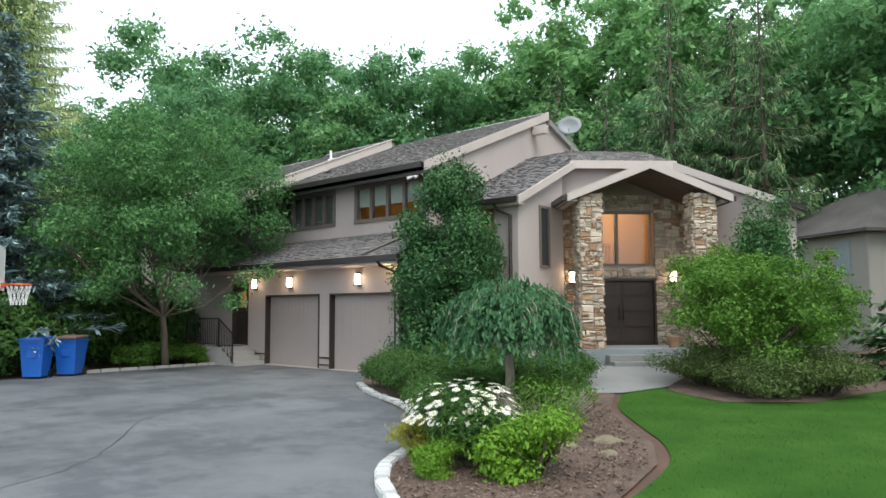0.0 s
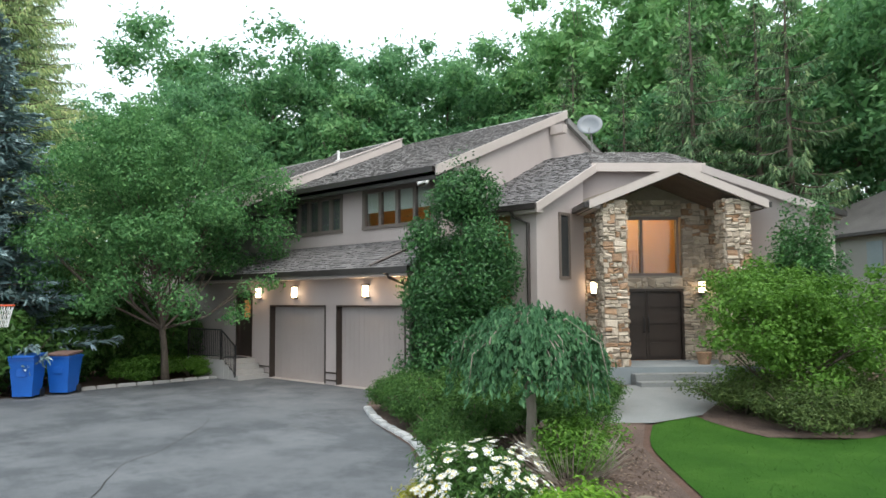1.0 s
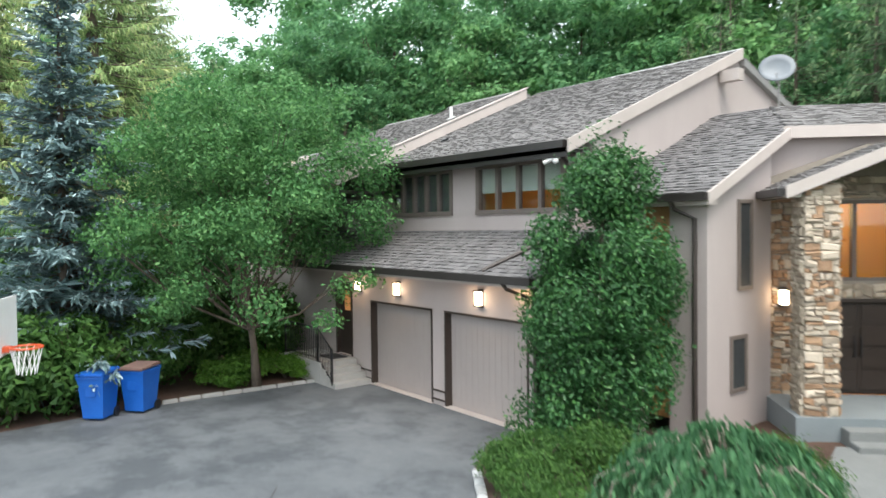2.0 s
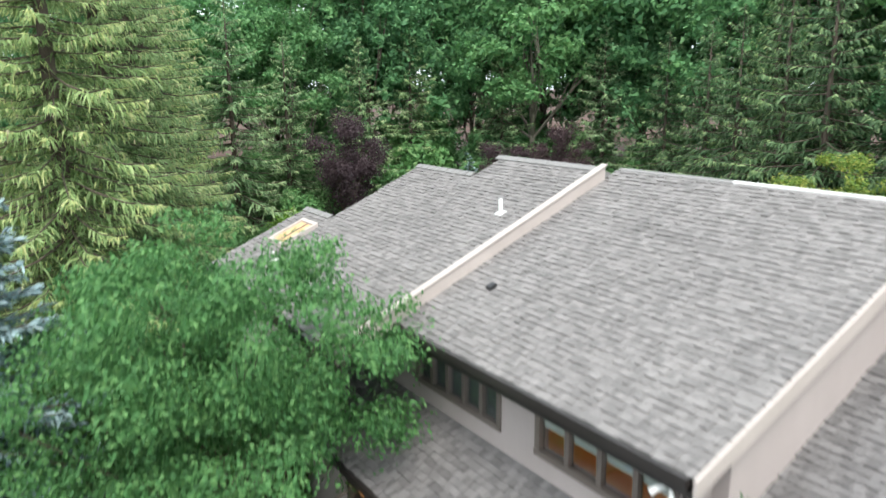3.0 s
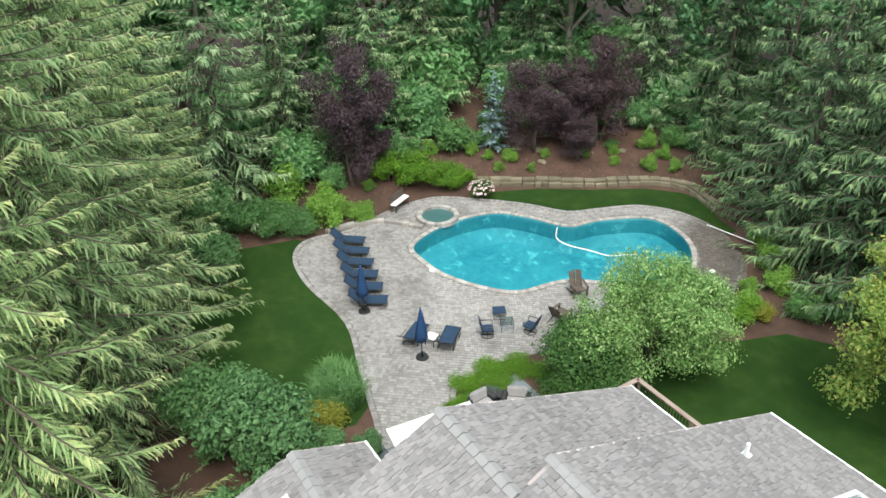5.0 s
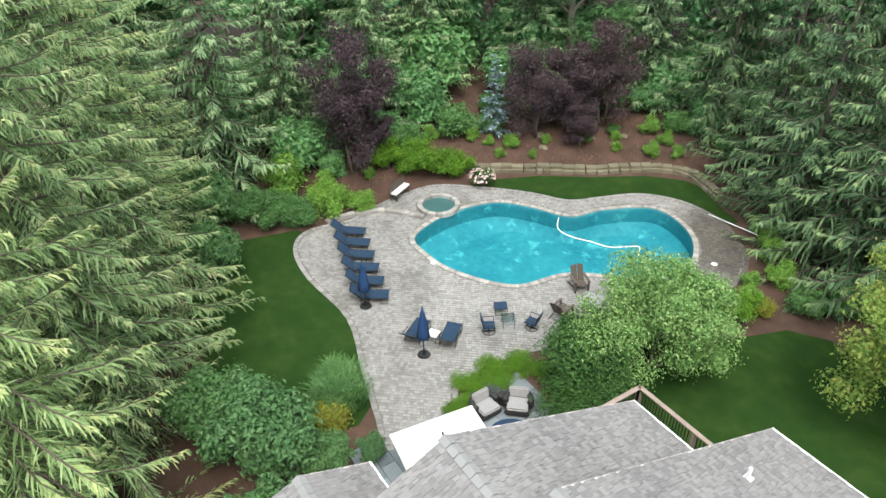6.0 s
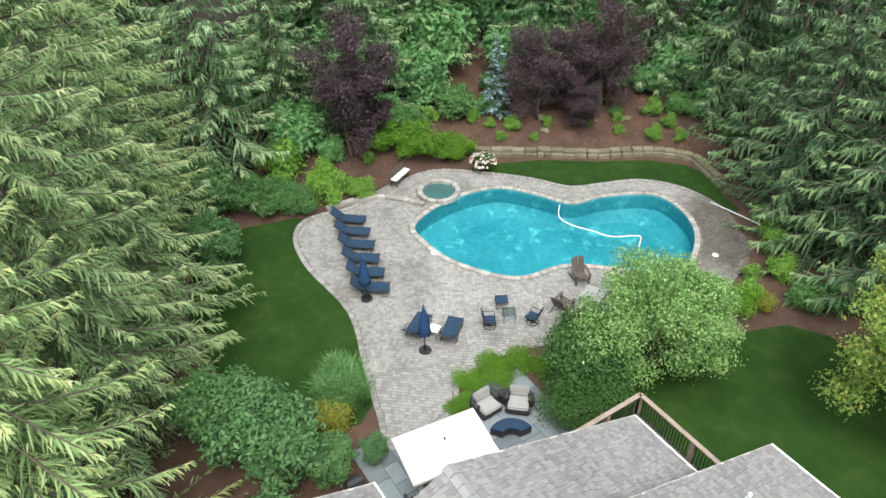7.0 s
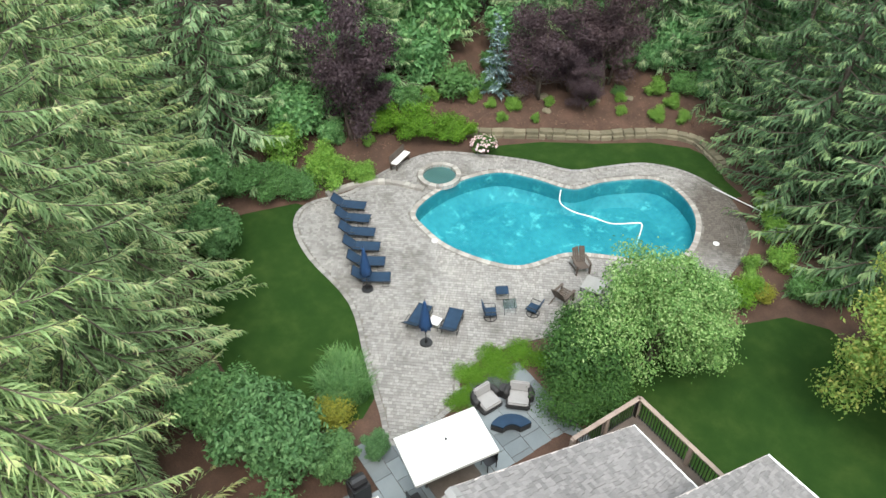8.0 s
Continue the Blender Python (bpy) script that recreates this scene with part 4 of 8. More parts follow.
dl = 3.013
roof("hall", tuple(a0 - 0.03 * PB + Vector((0, 0, 0.01))), tuple(PD), (-0.7071, 0.7071, 0.36), dl, 2.2, keep=lambda a, b: 0.10 * b < a < dl - 0.10 * b, seed=21)
board(a0 - 0.1 * PD + Vector((0, 0, 0.03)), a1 + 0.1 * PD + Vector((0, 0, 0.03)), 0.24)

# ---- porch: s along its front, d behind the front, turned by 45 degrees ----
PM = Matrix.Translation((-11.14, 17.17, 0)) @ Matrix.Rotation(radians(45), 4, "Z")
porch = thing("porch", (-9.6, 18.7, 0.3), "gabled entrance porch on rough ledge-stone pillars", "porch")


def pp(name, b, material, label="", bevel=0.0, parent=None):
    return part(name, b, material, parent or porch, label, bevel, m=PM)


def gz(s):
    return 5.70 - abs(s - 2.27) * 0.40


BD = 1.9
for sgn in (0, 1):
    e, pk = (0.0, 2.27) if sgn == 0 else (4.54, 2.27)
    pp("roof_slope", Build().prism([(e, 0, gz(e)), (pk, 0, gz(pk)), (pk, BD + 0.9, gz(pk)), (e, BD + 0.2, gz(e))], (0, 0, -0.1)), M_RIDGE)
    pp("fascia", Build().prism([(e, -0.04, gz(e) + 0.04), (pk, -0.04, gz(pk) + 0.04), (pk, -0.04, gz(pk) - 0.18), (e, -0.04, gz(e) - 0.18)], (0, -0.05, 0)), M_TRIM, "pale taupe gable board")
    ob = roof("porch", (0, 0, 0), (0, 1, 0), (1 if sgn == 0 else -1, 0, 0.40), 2.1, 2.27 * 1.077, seed=30 + sgn)
    ob.matrix_basis = PM @ Matrix.Translation((e, 0.0, gz(e) + 0.004))
    pp("gutter", Build().box(e - (0.12 if sgn == 0 else 0), e + (0 if sgn == 0 else 0.12), 0.0, BD - 0.1, gz(e) - 0.14, gz(e)), M_GUTTER, "dark brown gutter")
    pp("beam", Build().box(min(e, abs(e - 0.3)), max(e, abs(e - 0.3)) if sgn == 0 else e, 0.05, BD, gz(e) - 0.16, gz(e) - 0.02), M_TRIM)
pp("ceiling", Build().prism([(0.05, 0.05, gz(0.05) - 0.12), (2.27, 0.05, gz(2.27) - 0.12), (4.49, 0.05, gz(4.49) - 0.12), (4.49, 0.05, gz(4.49) - 0.2), (2.27, 0.05, gz(2.27) - 0.2), (0.05, 0.05, gz(0.05) - 0.2)], (0, BD, 0)), M_DARKWOOD, "dark timber porch ceiling")
pp("downspout", Build().tube([(-0.06, 1.5, 4.7), (-0.02, 1.7, 4.5), (0.0, 1.8, 4.3), (0.0, 1.8, 0.3)], 0.05, 6), M_BROWN, "dark brown downspout")

STONES = []


def stones(s0, s1, z0, z1, face, place, seed, big=1.0):
    """Uneven rubble over a rectangle, split again and again: face(a, z, out) gives the local point."""
    rng = random.Random(seed)
    todo = [(s0, s1, z0, z1)]
    while todo:
        a, c, z, y1 = todo.pop()
        w, h = c - a, y1 - z
        lim_w, lim_h = rng.uniform(0.17, 0.42) * big, rng.uniform(0.10, 0.25) * big
        if h > lim_h and (h / lim_h >= w / lim_w or w < 0.16):
            k = z + h * rng.uniform(0.35, 0.65)
            todo += [(a, c, z, k), (a, c, k, y1)]
            continue
        if w > lim_w:
            k = a + w * rng.uniform(0.35, 0.65)
            todo += [(a, k, z, y1), (k, c, z, y1)]
            continue
        out = rng.uniform(0.02, 0.075)
        j = lambda k: rng.uniform(-k, k)
        tilt = rng.uniform(-0.16, 0.16) * h
        g = 0.006
        a0, a1, b0, b1 = a + g, c - g, z + g, y1 - g
        q = []
        for o, k, ins in ((-0.02, 0.006, 0.0), (out * 0.6, 0.02, 0.004), (out, 0.024, min(w, h) * 0.2)):
            q += [face(a0 + ins + j(k), b0 + ins + j(k) - tilt, o + j(k * 0.5)), face(a1 - ins + j(k), b0 + ins + j(k) + tilt, o + j(k * 0.5)), face(a1 - ins + j(k), b1 - ins + j(k) + tilt, o + j(k * 0.5)), face(a0 + ins + j(k), b1 - ins + j(k) - tilt, o + j(k * 0.5))]
        STONES.append((place, q, rng.random()))


def box_stones(s0, s1, d0, d1, z0, z1, place, seed, sides=(0, 1, 2, 3)):
    if 0 in sides:
        stones(s0, s1, z0, z1, lambda a, z, o: (a, d0 - o, z), place, seed)
    if 1 in sides:
        stones(d0, d1, z0, z1, lambda a, z, o: (s1 + o, a, z), place, seed + 1)
    if 2 in sides:
        stones(s0, s1, z0, z1, lambda a, z, o: (s1 + s0 - a, d1 + o, z), place, seed + 2)
    if 3 in sides:
        stones(d0, d1, z0, z1, lambda a, z, o: (s0 - o, d0 + d1 - a, z), place, seed + 3)


PILLARS = []
for n, (s0, s1) in enumerate(((0.36, 0.95), (3.5, 4.12))):
    col = pp("pillar", Build().box(s0, s1, 0.1, 0.68, 0.1, gz((s0 + s1) / 2) - 0.2), M_MORTAR, "pillar of rough tan and white ledge stone")
    PILLARS.append(col)
    box_stones(s0, s1, 0.1, 0.68, 0.2, gz((s0 + s1) / 2) - 0.2, col, 40 + n * 7, (0, 1, 3))
DOOR = (1.0, 3.06)
bw = Build()
bw.box(0.0, DOOR[0], BD, BD + 0.25, 0.3, 5.0).box(DOOR[1], 4.4, BD, BD + 0.25, 0.3, 5.0).box(DOOR[0], DOOR[1], BD, BD + 0.25, 2.64, 3.0).prism([(0, BD, 5.0), (4.4, BD, 5.0), (2.2, BD, 5.75)], (0, 0.25, 0)).box(DOOR[0], DOOR[1], BD, BD + 0.25, 4.62, 5.0)
stone_wall = pp("stone_wall", bw, M_MORTAR, "entrance wall of brown ledge stone")
fw = lambda a, z, o: (a, BD - o, z)
stones(0.0, DOOR[0], 0.65, 5.0, fw, stone_wall, 61)
stones(DOOR[1], 4.4, 0.65, 5.0, fw, stone_wall, 62)
stones(DOOR[0], DOOR[1], 2.68, 2.95, fw, stone_wall, 63, 1.3)
stones(DOOR[0], DOOR[1], 4.66, 5.1, fw, stone_wall, 64)
stones(-0.02, 0.0 + 0.01, 0.65, 4.7, fw, stone_wall, 65)
pp("upper_wall", Build().box(0.27, 4.13, 2.16, 2.28, 4.7, 6.06), M_STUCCO, "beige stucco wall above the porch")
# doors and window in it
fd = pp("double_door", Build().box(DOOR[0] - 0.02, DOOR[0] + 0.05, BD - 0.02, BD + 0.2, 0.7, 2.64).box(DOOR[1] - 0.05, DOOR[1] + 0.02, BD - 0.02, BD + 0.2, 0.7, 2.64).box(DOOR[0] + 0.05, DOOR[1] - 0.05, BD - 0.02, BD + 0.2, 2.57, 2.64), M_BROWN, "dark brown panelled double front door")
for i in (0, 1):
    x0 = DOOR[0] + 0.05 + i * 0.98
    pp("leaf", Build().box(x0 + 0.004, x0 + 0.976, BD + 0.08, BD + 0.13, 0.7, 2.57), M_BROWN, parent=fd)
    for k in range(4):
        z = 0.78 + k * 0.45
        pp("panel", Build().box(x0 + 0.07, x0 + 0.91, BD + 0.055, BD + 0.08, z, z + 0.4), M_BROWN, bevel=0.012, parent=fd)
    xh = x0 + (0.91 if i == 0 else 0.06)
    pp("handle", Build().tube([(xh, BD + 0.05, 1.45), (xh, BD + 0.0, 1.5), (xh, BD + 0.0, 1.85), (xh, BD + 0.05, 1.9)], 0.018, 6), M_BLACK, "black pull handle", parent=fd)
fw_win = pp("window", Build().box(DOOR[0], DOOR[0] + 0.07, BD, BD + 0.15, 3.0, 4.62).box(DOOR[1] - 0.14, DOOR[1] - 0.07, BD, BD + 0.15, 3.0, 4.62).box(1.9, 1.98, BD, BD + 0.15, 3.07, 4.55).box(DOOR[0] + 0.07, DOOR[1] - 0.14, BD, BD + 0.15, 3.0, 3.07).box(DOOR[0] + 0.07, DOOR[1] - 0.14, BD, BD + 0.15, 4.55, 4.62), M_FRAME, "tall transom window with warm light inside")
for x0, x1 in ((1.07, 1.9), (1.98, 2.92)):
    g = pp("pane", Build().box(x0, x1, BD + 0.08, BD + 0.088, 3.06, 4.56), M_GLASS, parent=fw_win)
    g.visible_shadow = False
# the hall behind it
hall = pp("hall", Build().box(0.3, 4.1, 4.2, 4.3, 0.5, 5.3).box(0.2, 0.3, BD + 0.3, 4.3, 0.5, 5.3).box(4.1, 4.2, BD + 0.3, 4.3, 0.5, 5.3).box(0.2, 4.2, BD + 0.3, 4.3, 0.4, 0.5).box(0.2, 4.2, BD + 0.3, 4.3, 5.3, 5.4), M_ROOM, "warm ochre hall walls")
rail = Build().box(0.4, 2.5, 3.7, 3.76, 3.75, 3.82)
for i in range(18):
    rail.box(0.42 + i * 0.115, 0.455 + i * 0.115, 3.71, 3.75, 3.0, 3.75)
rail.box(0.4, 2.5, 3.65, 3.8, 2.9, 3.0)
pp("balustrade", rail, M_ROOMWOOD, "timber stair balustrade inside the hall")
for s, z in ((1.63, 4.46), (1.37, 4.16)):
    pend = pp("pendant_lamp", Build().disc((s, 2.9), 0.075, z - 0.16, z + 0.16, 12), M_PENDANT, "glowing cylinder pendant lamp")
    pp("cord", Build().tube([(s, 2.9, z + 0.16), (s, 2.9, 5.3)], 0.006, 5), M_BLACK, parent=pend)
# floor and steps
pp("porch_floor", Build().box(0.2, 4.2, 0.0, BD, 0.0, 0.70), M_SLATE, "bluestone porch floor")
for k in range(3):
    pp("step", Build().box(0.95, 3.3, -0.38 * (k + 1), -0.38 * k - 0.002, 0.0, 0.56 - 0.15 * k), M_PATH, "pale stone step", bevel=0.015)


def sconce(loc, m=None, label="black metal wall sconce with glowing glass"):
    """A box-shaped wall lamp on a wall that faces -y, its back at the origin."""
    la = thing("wall_lamp", loc, label, "wall lamp", "outdoor wall lamps")
    part("back_plate", Build().box(-0.07, 0.07, -0.02, 0.0, -0.2, 0.2), M_BLACK, la, rel=True)
    part("glass", Build().box(-0.085, 0.085, -0.13, -0.03, -0.15, 0.15), M_LAMP, la, "glowing frosted glass", bevel=0.015, rel=True)
    fr = Build().box(-0.1, 0.1, -0.145, -0.01, 0.152, 0.175).box(-0.1, 0.1, -0.145, -0.01, -0.175, -0.152)
    for sx in (-0.1, 0.088):
        fr.box(sx, sx + 0.012, -0.145, -0.133, -0.152, 0.152)
    part("frame", fr, M_BLACK, la, rel=True)
    if m is not None:
        la.matrix_basis = m
    return la


for x in (-21.52, -19.62, -16.44):
    sconce((x, GY - 0.002, 2.63))
for s in (0.55, 3.55):
    sconce((0, 0, 0), PM @ Matrix.Translation((s, BD - 0.06, 2.68)))
# Lights of the three sconces; the last is an added fill without a fixture.
for i, (x, y, z, e) in enumerate([(-21.52, 14.3, 2.6, 7), (-19.62, 14.3, 2.6, 7), (-16.44, 14.3, 2.6, 7), (-15.0, 14.25, 2.9, 9)]):
    l = new("sconce_light", bpy.data.lights.new("sconce_light", "POINT"))
    l.location, l.data.energy, l.data.color, l.data.shadow_soft_size = (x, y, z), e, (1.0, 0.68, 0.38), 0.08
for s in (0.55, 3.55):
    l = new("sconce_light", bpy.data.lights.new("sconce_light", "POINT"))
    l.location, l.data.energy, l.data.color, l.data.shadow_soft_size = PM @ Vector((s, BD - 0.32, 2.7)), 6, (1.0, 0.68, 0.38), 0.08

# ---- plants ----
def unit(v):
    return v / (np.linalg.norm(v, axis=-1, keepdims=True) + 1e-9)


def leaves(name, c, nrm, size, rng, ratio=0.55, jitter=0.9, along=None, small=False):
    """One mesh of folded rhombic leaves at the places c, facing roughly nrm; along: the way they point."""
    n = len(c)
    nrm = unit(nrm + rng.normal(0, jitter, (n, 3)) * 0.6)
    t = rng.normal(0, 1, (n, 3)) if along is None else along + rng.normal(0, 0.35, (n, 3))
    t = unit(t - nrm * np.sum(t * nrm, -1, keepdims=True))
    b = np.cross(nrm, t)
    s = (np.asarray(size) * rng.uniform(0.65, 1.35, n))[:, None]
    if small:
        v = np.stack([c - t * s * 0.45 + b * s * ratio * 0.5, c - t * s * 0.3 - b * s * ratio * 0.5, c + t * s * 0.6], 1)
        return fast(name, v.reshape(-1, 3), np.arange(3 * n).reshape(n, 3))
    v = np.empty((n, 4, 3))
    v[:, 0] = c - t * s * 0.5
    v[:, 1] = c + b * s * ratio * 0.5 + nrm * s * 0.08
    v[:, 2] = c + t * s * 0.5 - nrm * s * 0.06
    v[:, 3] = c - b * s * ratio * 0.5 + nrm * s * 0.08
    return fast(name, v.reshape(-1, 3), np.arange(4 * n).reshape(n, 4))


def clumped(rng, clumps, n, shell=0.55, fuzz=0.12):
    """Places and outward ways of n leaves over ellipsoidal clumps [(centre, radii)]."""
    c = np.array([k[0] for k in clumps], float)
    r = np.array([k[1] for k in clumps], float)
    w = (r[:, 0] * r[:, 1] + r[:, 0] * r[:, 2]) ** 1.0
    pick = rng.choice(len(c), n, p=w / w.sum())
    d = unit(rng.normal(0, 1, (n, 3)))
    rad = 1 - shell * rng.random(n) ** 1.6
    rad = rad * (1 + fuzz * rng.normal(0, 1, n))
    return c[pick] + d * r[pick] * rad[:, None], d * (1 / r[pick])


def crown_clumps(rng, centre, radii, n, size, low=-0.75):
    """Clumps filling an egg: near its surface and some within."""
    out = []
    centre, radii = np.array(centre, float), np.array(radii, float)
    while len(out) < n:
        d = unit(rng.normal(0, 1, 3))
        if d[2] < low:
            continue
        k = rng.uniform(0.45, 1.02) if len(out) % 4 else rng.uniform(0.1, 0.5)
        p = centre + d * radii * k
        s = size * rng.uniform(0.55, 1.45)
        out.append((p, (s, s, s * rng.uniform(0.55, 0.8))))
    return out


def broadleaf(name, label, seed, height, crown_r, base, count, leaf, material, bark=None, trunk_r=0.2, clumps=34, clump=0.28, lean=(0, 0), stems=1, squash=1.0, cat="tree", limbs_n=9, shell=0.6, small=False):
    """A deciduous tree at the origin: tapered trunk, limbs that reach the clumps, and a crown of single leaves."""
    rng = np.random.default_rng(seed)
    t = thing(name, (0, 0, 0), label, cat)
    zc0 = (height + base) / 2
    cl = crown_clumps(rng, (lean[0], lean[1], zc0), (crown_r, crown_r, (height - base) / 2 * squash), clumps, crown_r * clump)
    b = Build()
    for st in range(stems):
        a = rng.uniform(0, 6.28)
        off = Vector((math.cos(a), math.sin(a), 0)) * (0.15 * (stems > 1))
        top = Vector((lean[0] * 0.7, lean[1] * 0.7, base + (height - base) * 0.72)) + off * 6
        pts = [off + Vector((0, 0, -0.15))]
        for k in range(1, 7):
            f = k / 6
            pts.append(off.lerp(top, f) + Vector((rng.normal(0, 0.06), rng.normal(0, 0.06), 0)) * height * 0.12 * (0 < f < 1))
        rr = [trunk_r * (1.35 if k == 0 else 1 - 0.8 * k / 6) for k in range(7)]
        b.tube(pts, rr, 8)
        order = rng.permutation(len(cl))[:limbs_n]
        for q in order:
            end = Vector(cl[q][0])
            f = min(max((end.z - height * 0.18) / max(top.z, 0.1) * 0.62, 0.25), 0.9)
            i = min(int(f * 6), 5)
            s0 = pts[i].lerp(pts[i + 1], f * 6 - i)
            mid = s0.lerp(end, 0.5) + Vector((0, 0, -0.06 * (end - s0).length)) + Vector(tuple(rng.normal(0, 0.05, 3))) * (end - s0).length
            r0 = trunk_r * (1 - 0.8 * f) * 0.55
            b.tube([s0, mid, end], [r0, r0 * 0.6, r0 * 0.2], 5, False)
            for _ in range(2):
                e2 = end + Vector(tuple(rng.normal(0, 0.5, 3) * np.array(cl[q][1])))
                b.tube([mid, mid.lerp(e2, 0.6) + Vector((0, 0, 0.05)), e2], [r0 * 0.45, r0 * 0.3, r0 * 0.08], 4, False)
    part("trunk", b, bark or M_BARK, t, "bark-covered trunk and limbs", smooth=True, rel=True)
    p, nn = clumped(rng, cl, count, shell, 0.42 if small else 0.2)
    keep = p[:, 2] > base * 0.75
    p, nn = p[keep], nn[keep]
    nn[:, 2] += 0.5 * np.linalg.norm(nn, axis=1)
    add("crown", leaves("crown", p, unit(nn), leaf, rng, small=small), material, t, rel=True)
    return t


def shrub(name, label, seed, radii, count, leaf, material, clumps=14, clump=0.42, stems=True, flowers=None, cat="shrub", ratio=0.5, up=0.5, small=False):
    rng = np.random.default_rng(seed)
    t = thing(name, (0, 0, 0), label, cat)
    rx, ry, h = radii
    cl = crown_clumps(rng, (0, 0, h * 0.5), (rx * 0.75, ry * 0.75, h * 0.42), clumps, 1.0, -0.9)
    cl = [(c, (rx * clump * s[0], ry * clump * s[1], h * clump * 0.8 * s[2])) for c, s in cl]
    p, nn = clumped(rng, cl, count, 0.5, 0.2)
    k = p[:, 2] > 0.02
    p, nn = p[k], nn[k]
    nn = unit(nn)
    nn[:, 2] += up
    if stems:
        b = Build()
        for _ in range(9):
            a, r = rng.uniform(0, 6.28), rng.uniform(0.3, 0.8)
            e = Vector((rx * r * math.cos(a), ry * r * math.sin(a), h * rng.uniform(0.5, 0.85)))
            b.tube([(e.x * 0.1, e.y * 0.1, -0.05), (e.x * 0.5, e.y * 0.5, e.z * 0.5), tuple(e)], [0.03, 0.02, 0.008], 4, False)
        part("stems", b, M_BARK, t, rel=True)
    add("foliage", leaves("foliage", p, nn, leaf, rng, ratio, small=small), material, t, rel=True)
    if flowers:
        n, fs, fm, fe = flowers
        d = unit(rng.normal(0, 1, (n, 3)))
        d[:, 2] = np.abs(d[:, 2])
        c = d * np.array([rx * 0.98, ry * 0.98, h * 0.5]) * rng.uniform(0.85, 1.1, (n, 1)) + np.array([0, 0, h * 0.52])
        for i in range(n):
            up_ = Vector(tuple(unit(d[i] + np.array([0, 0, 1.2]) + rng.normal(0, 0.3, 3))))
            m = Matrix.Translation(tuple(c[i])) @ up_.to_track_quat("Z", "Y").to_matrix().to_4x4()
            s = fs * rng.uniform(0.75, 1.2)
            FLOWERS.append((t, m @ Matrix.Scale(s, 4), fm, fe))
    return t


FLOWERS = []


def strips(name, root, way, length, width, sag, rng, tips=None):
    """Tapering sprays from the places root along way, sagging towards their ends; tips: which take the second material."""
    n = len(root)
    way = unit(way)
    up = np.tile([0, 0, 1.0], (n, 1)) + rng.normal(0, 0.55, (n, 3))
    w = unit(np.cross(way, up)) * (width * rng.uniform(0.7, 1.3, n))[:, None]
    drop = np.zeros((n, 3))
    drop[:, 2] = -sag * length
    mid = root + way * (length * 0.5)[:, None] + drop * 0.3
    end = root + way * (length * 0.96)[:, None] + drop
    v = np.stack([root - w * 0.35, root + w * 0.35, mid + w * 0.5, mid - w * 0.5, end + w * 0.12, end - w * 0.12], 1).reshape(-1, 3)
    k = 6 * np.arange(n)[:, None]
    me = fast(name, v, np.concatenate([k + [[0, 1, 2, 3]], k + [[3, 2, 4, 5]]], 1).reshape(-1, 4))
    if tips is not None:
        me.polygons.foreach_set("material_index", np.repeat(tips.astype(np.int32), 2))
    return me


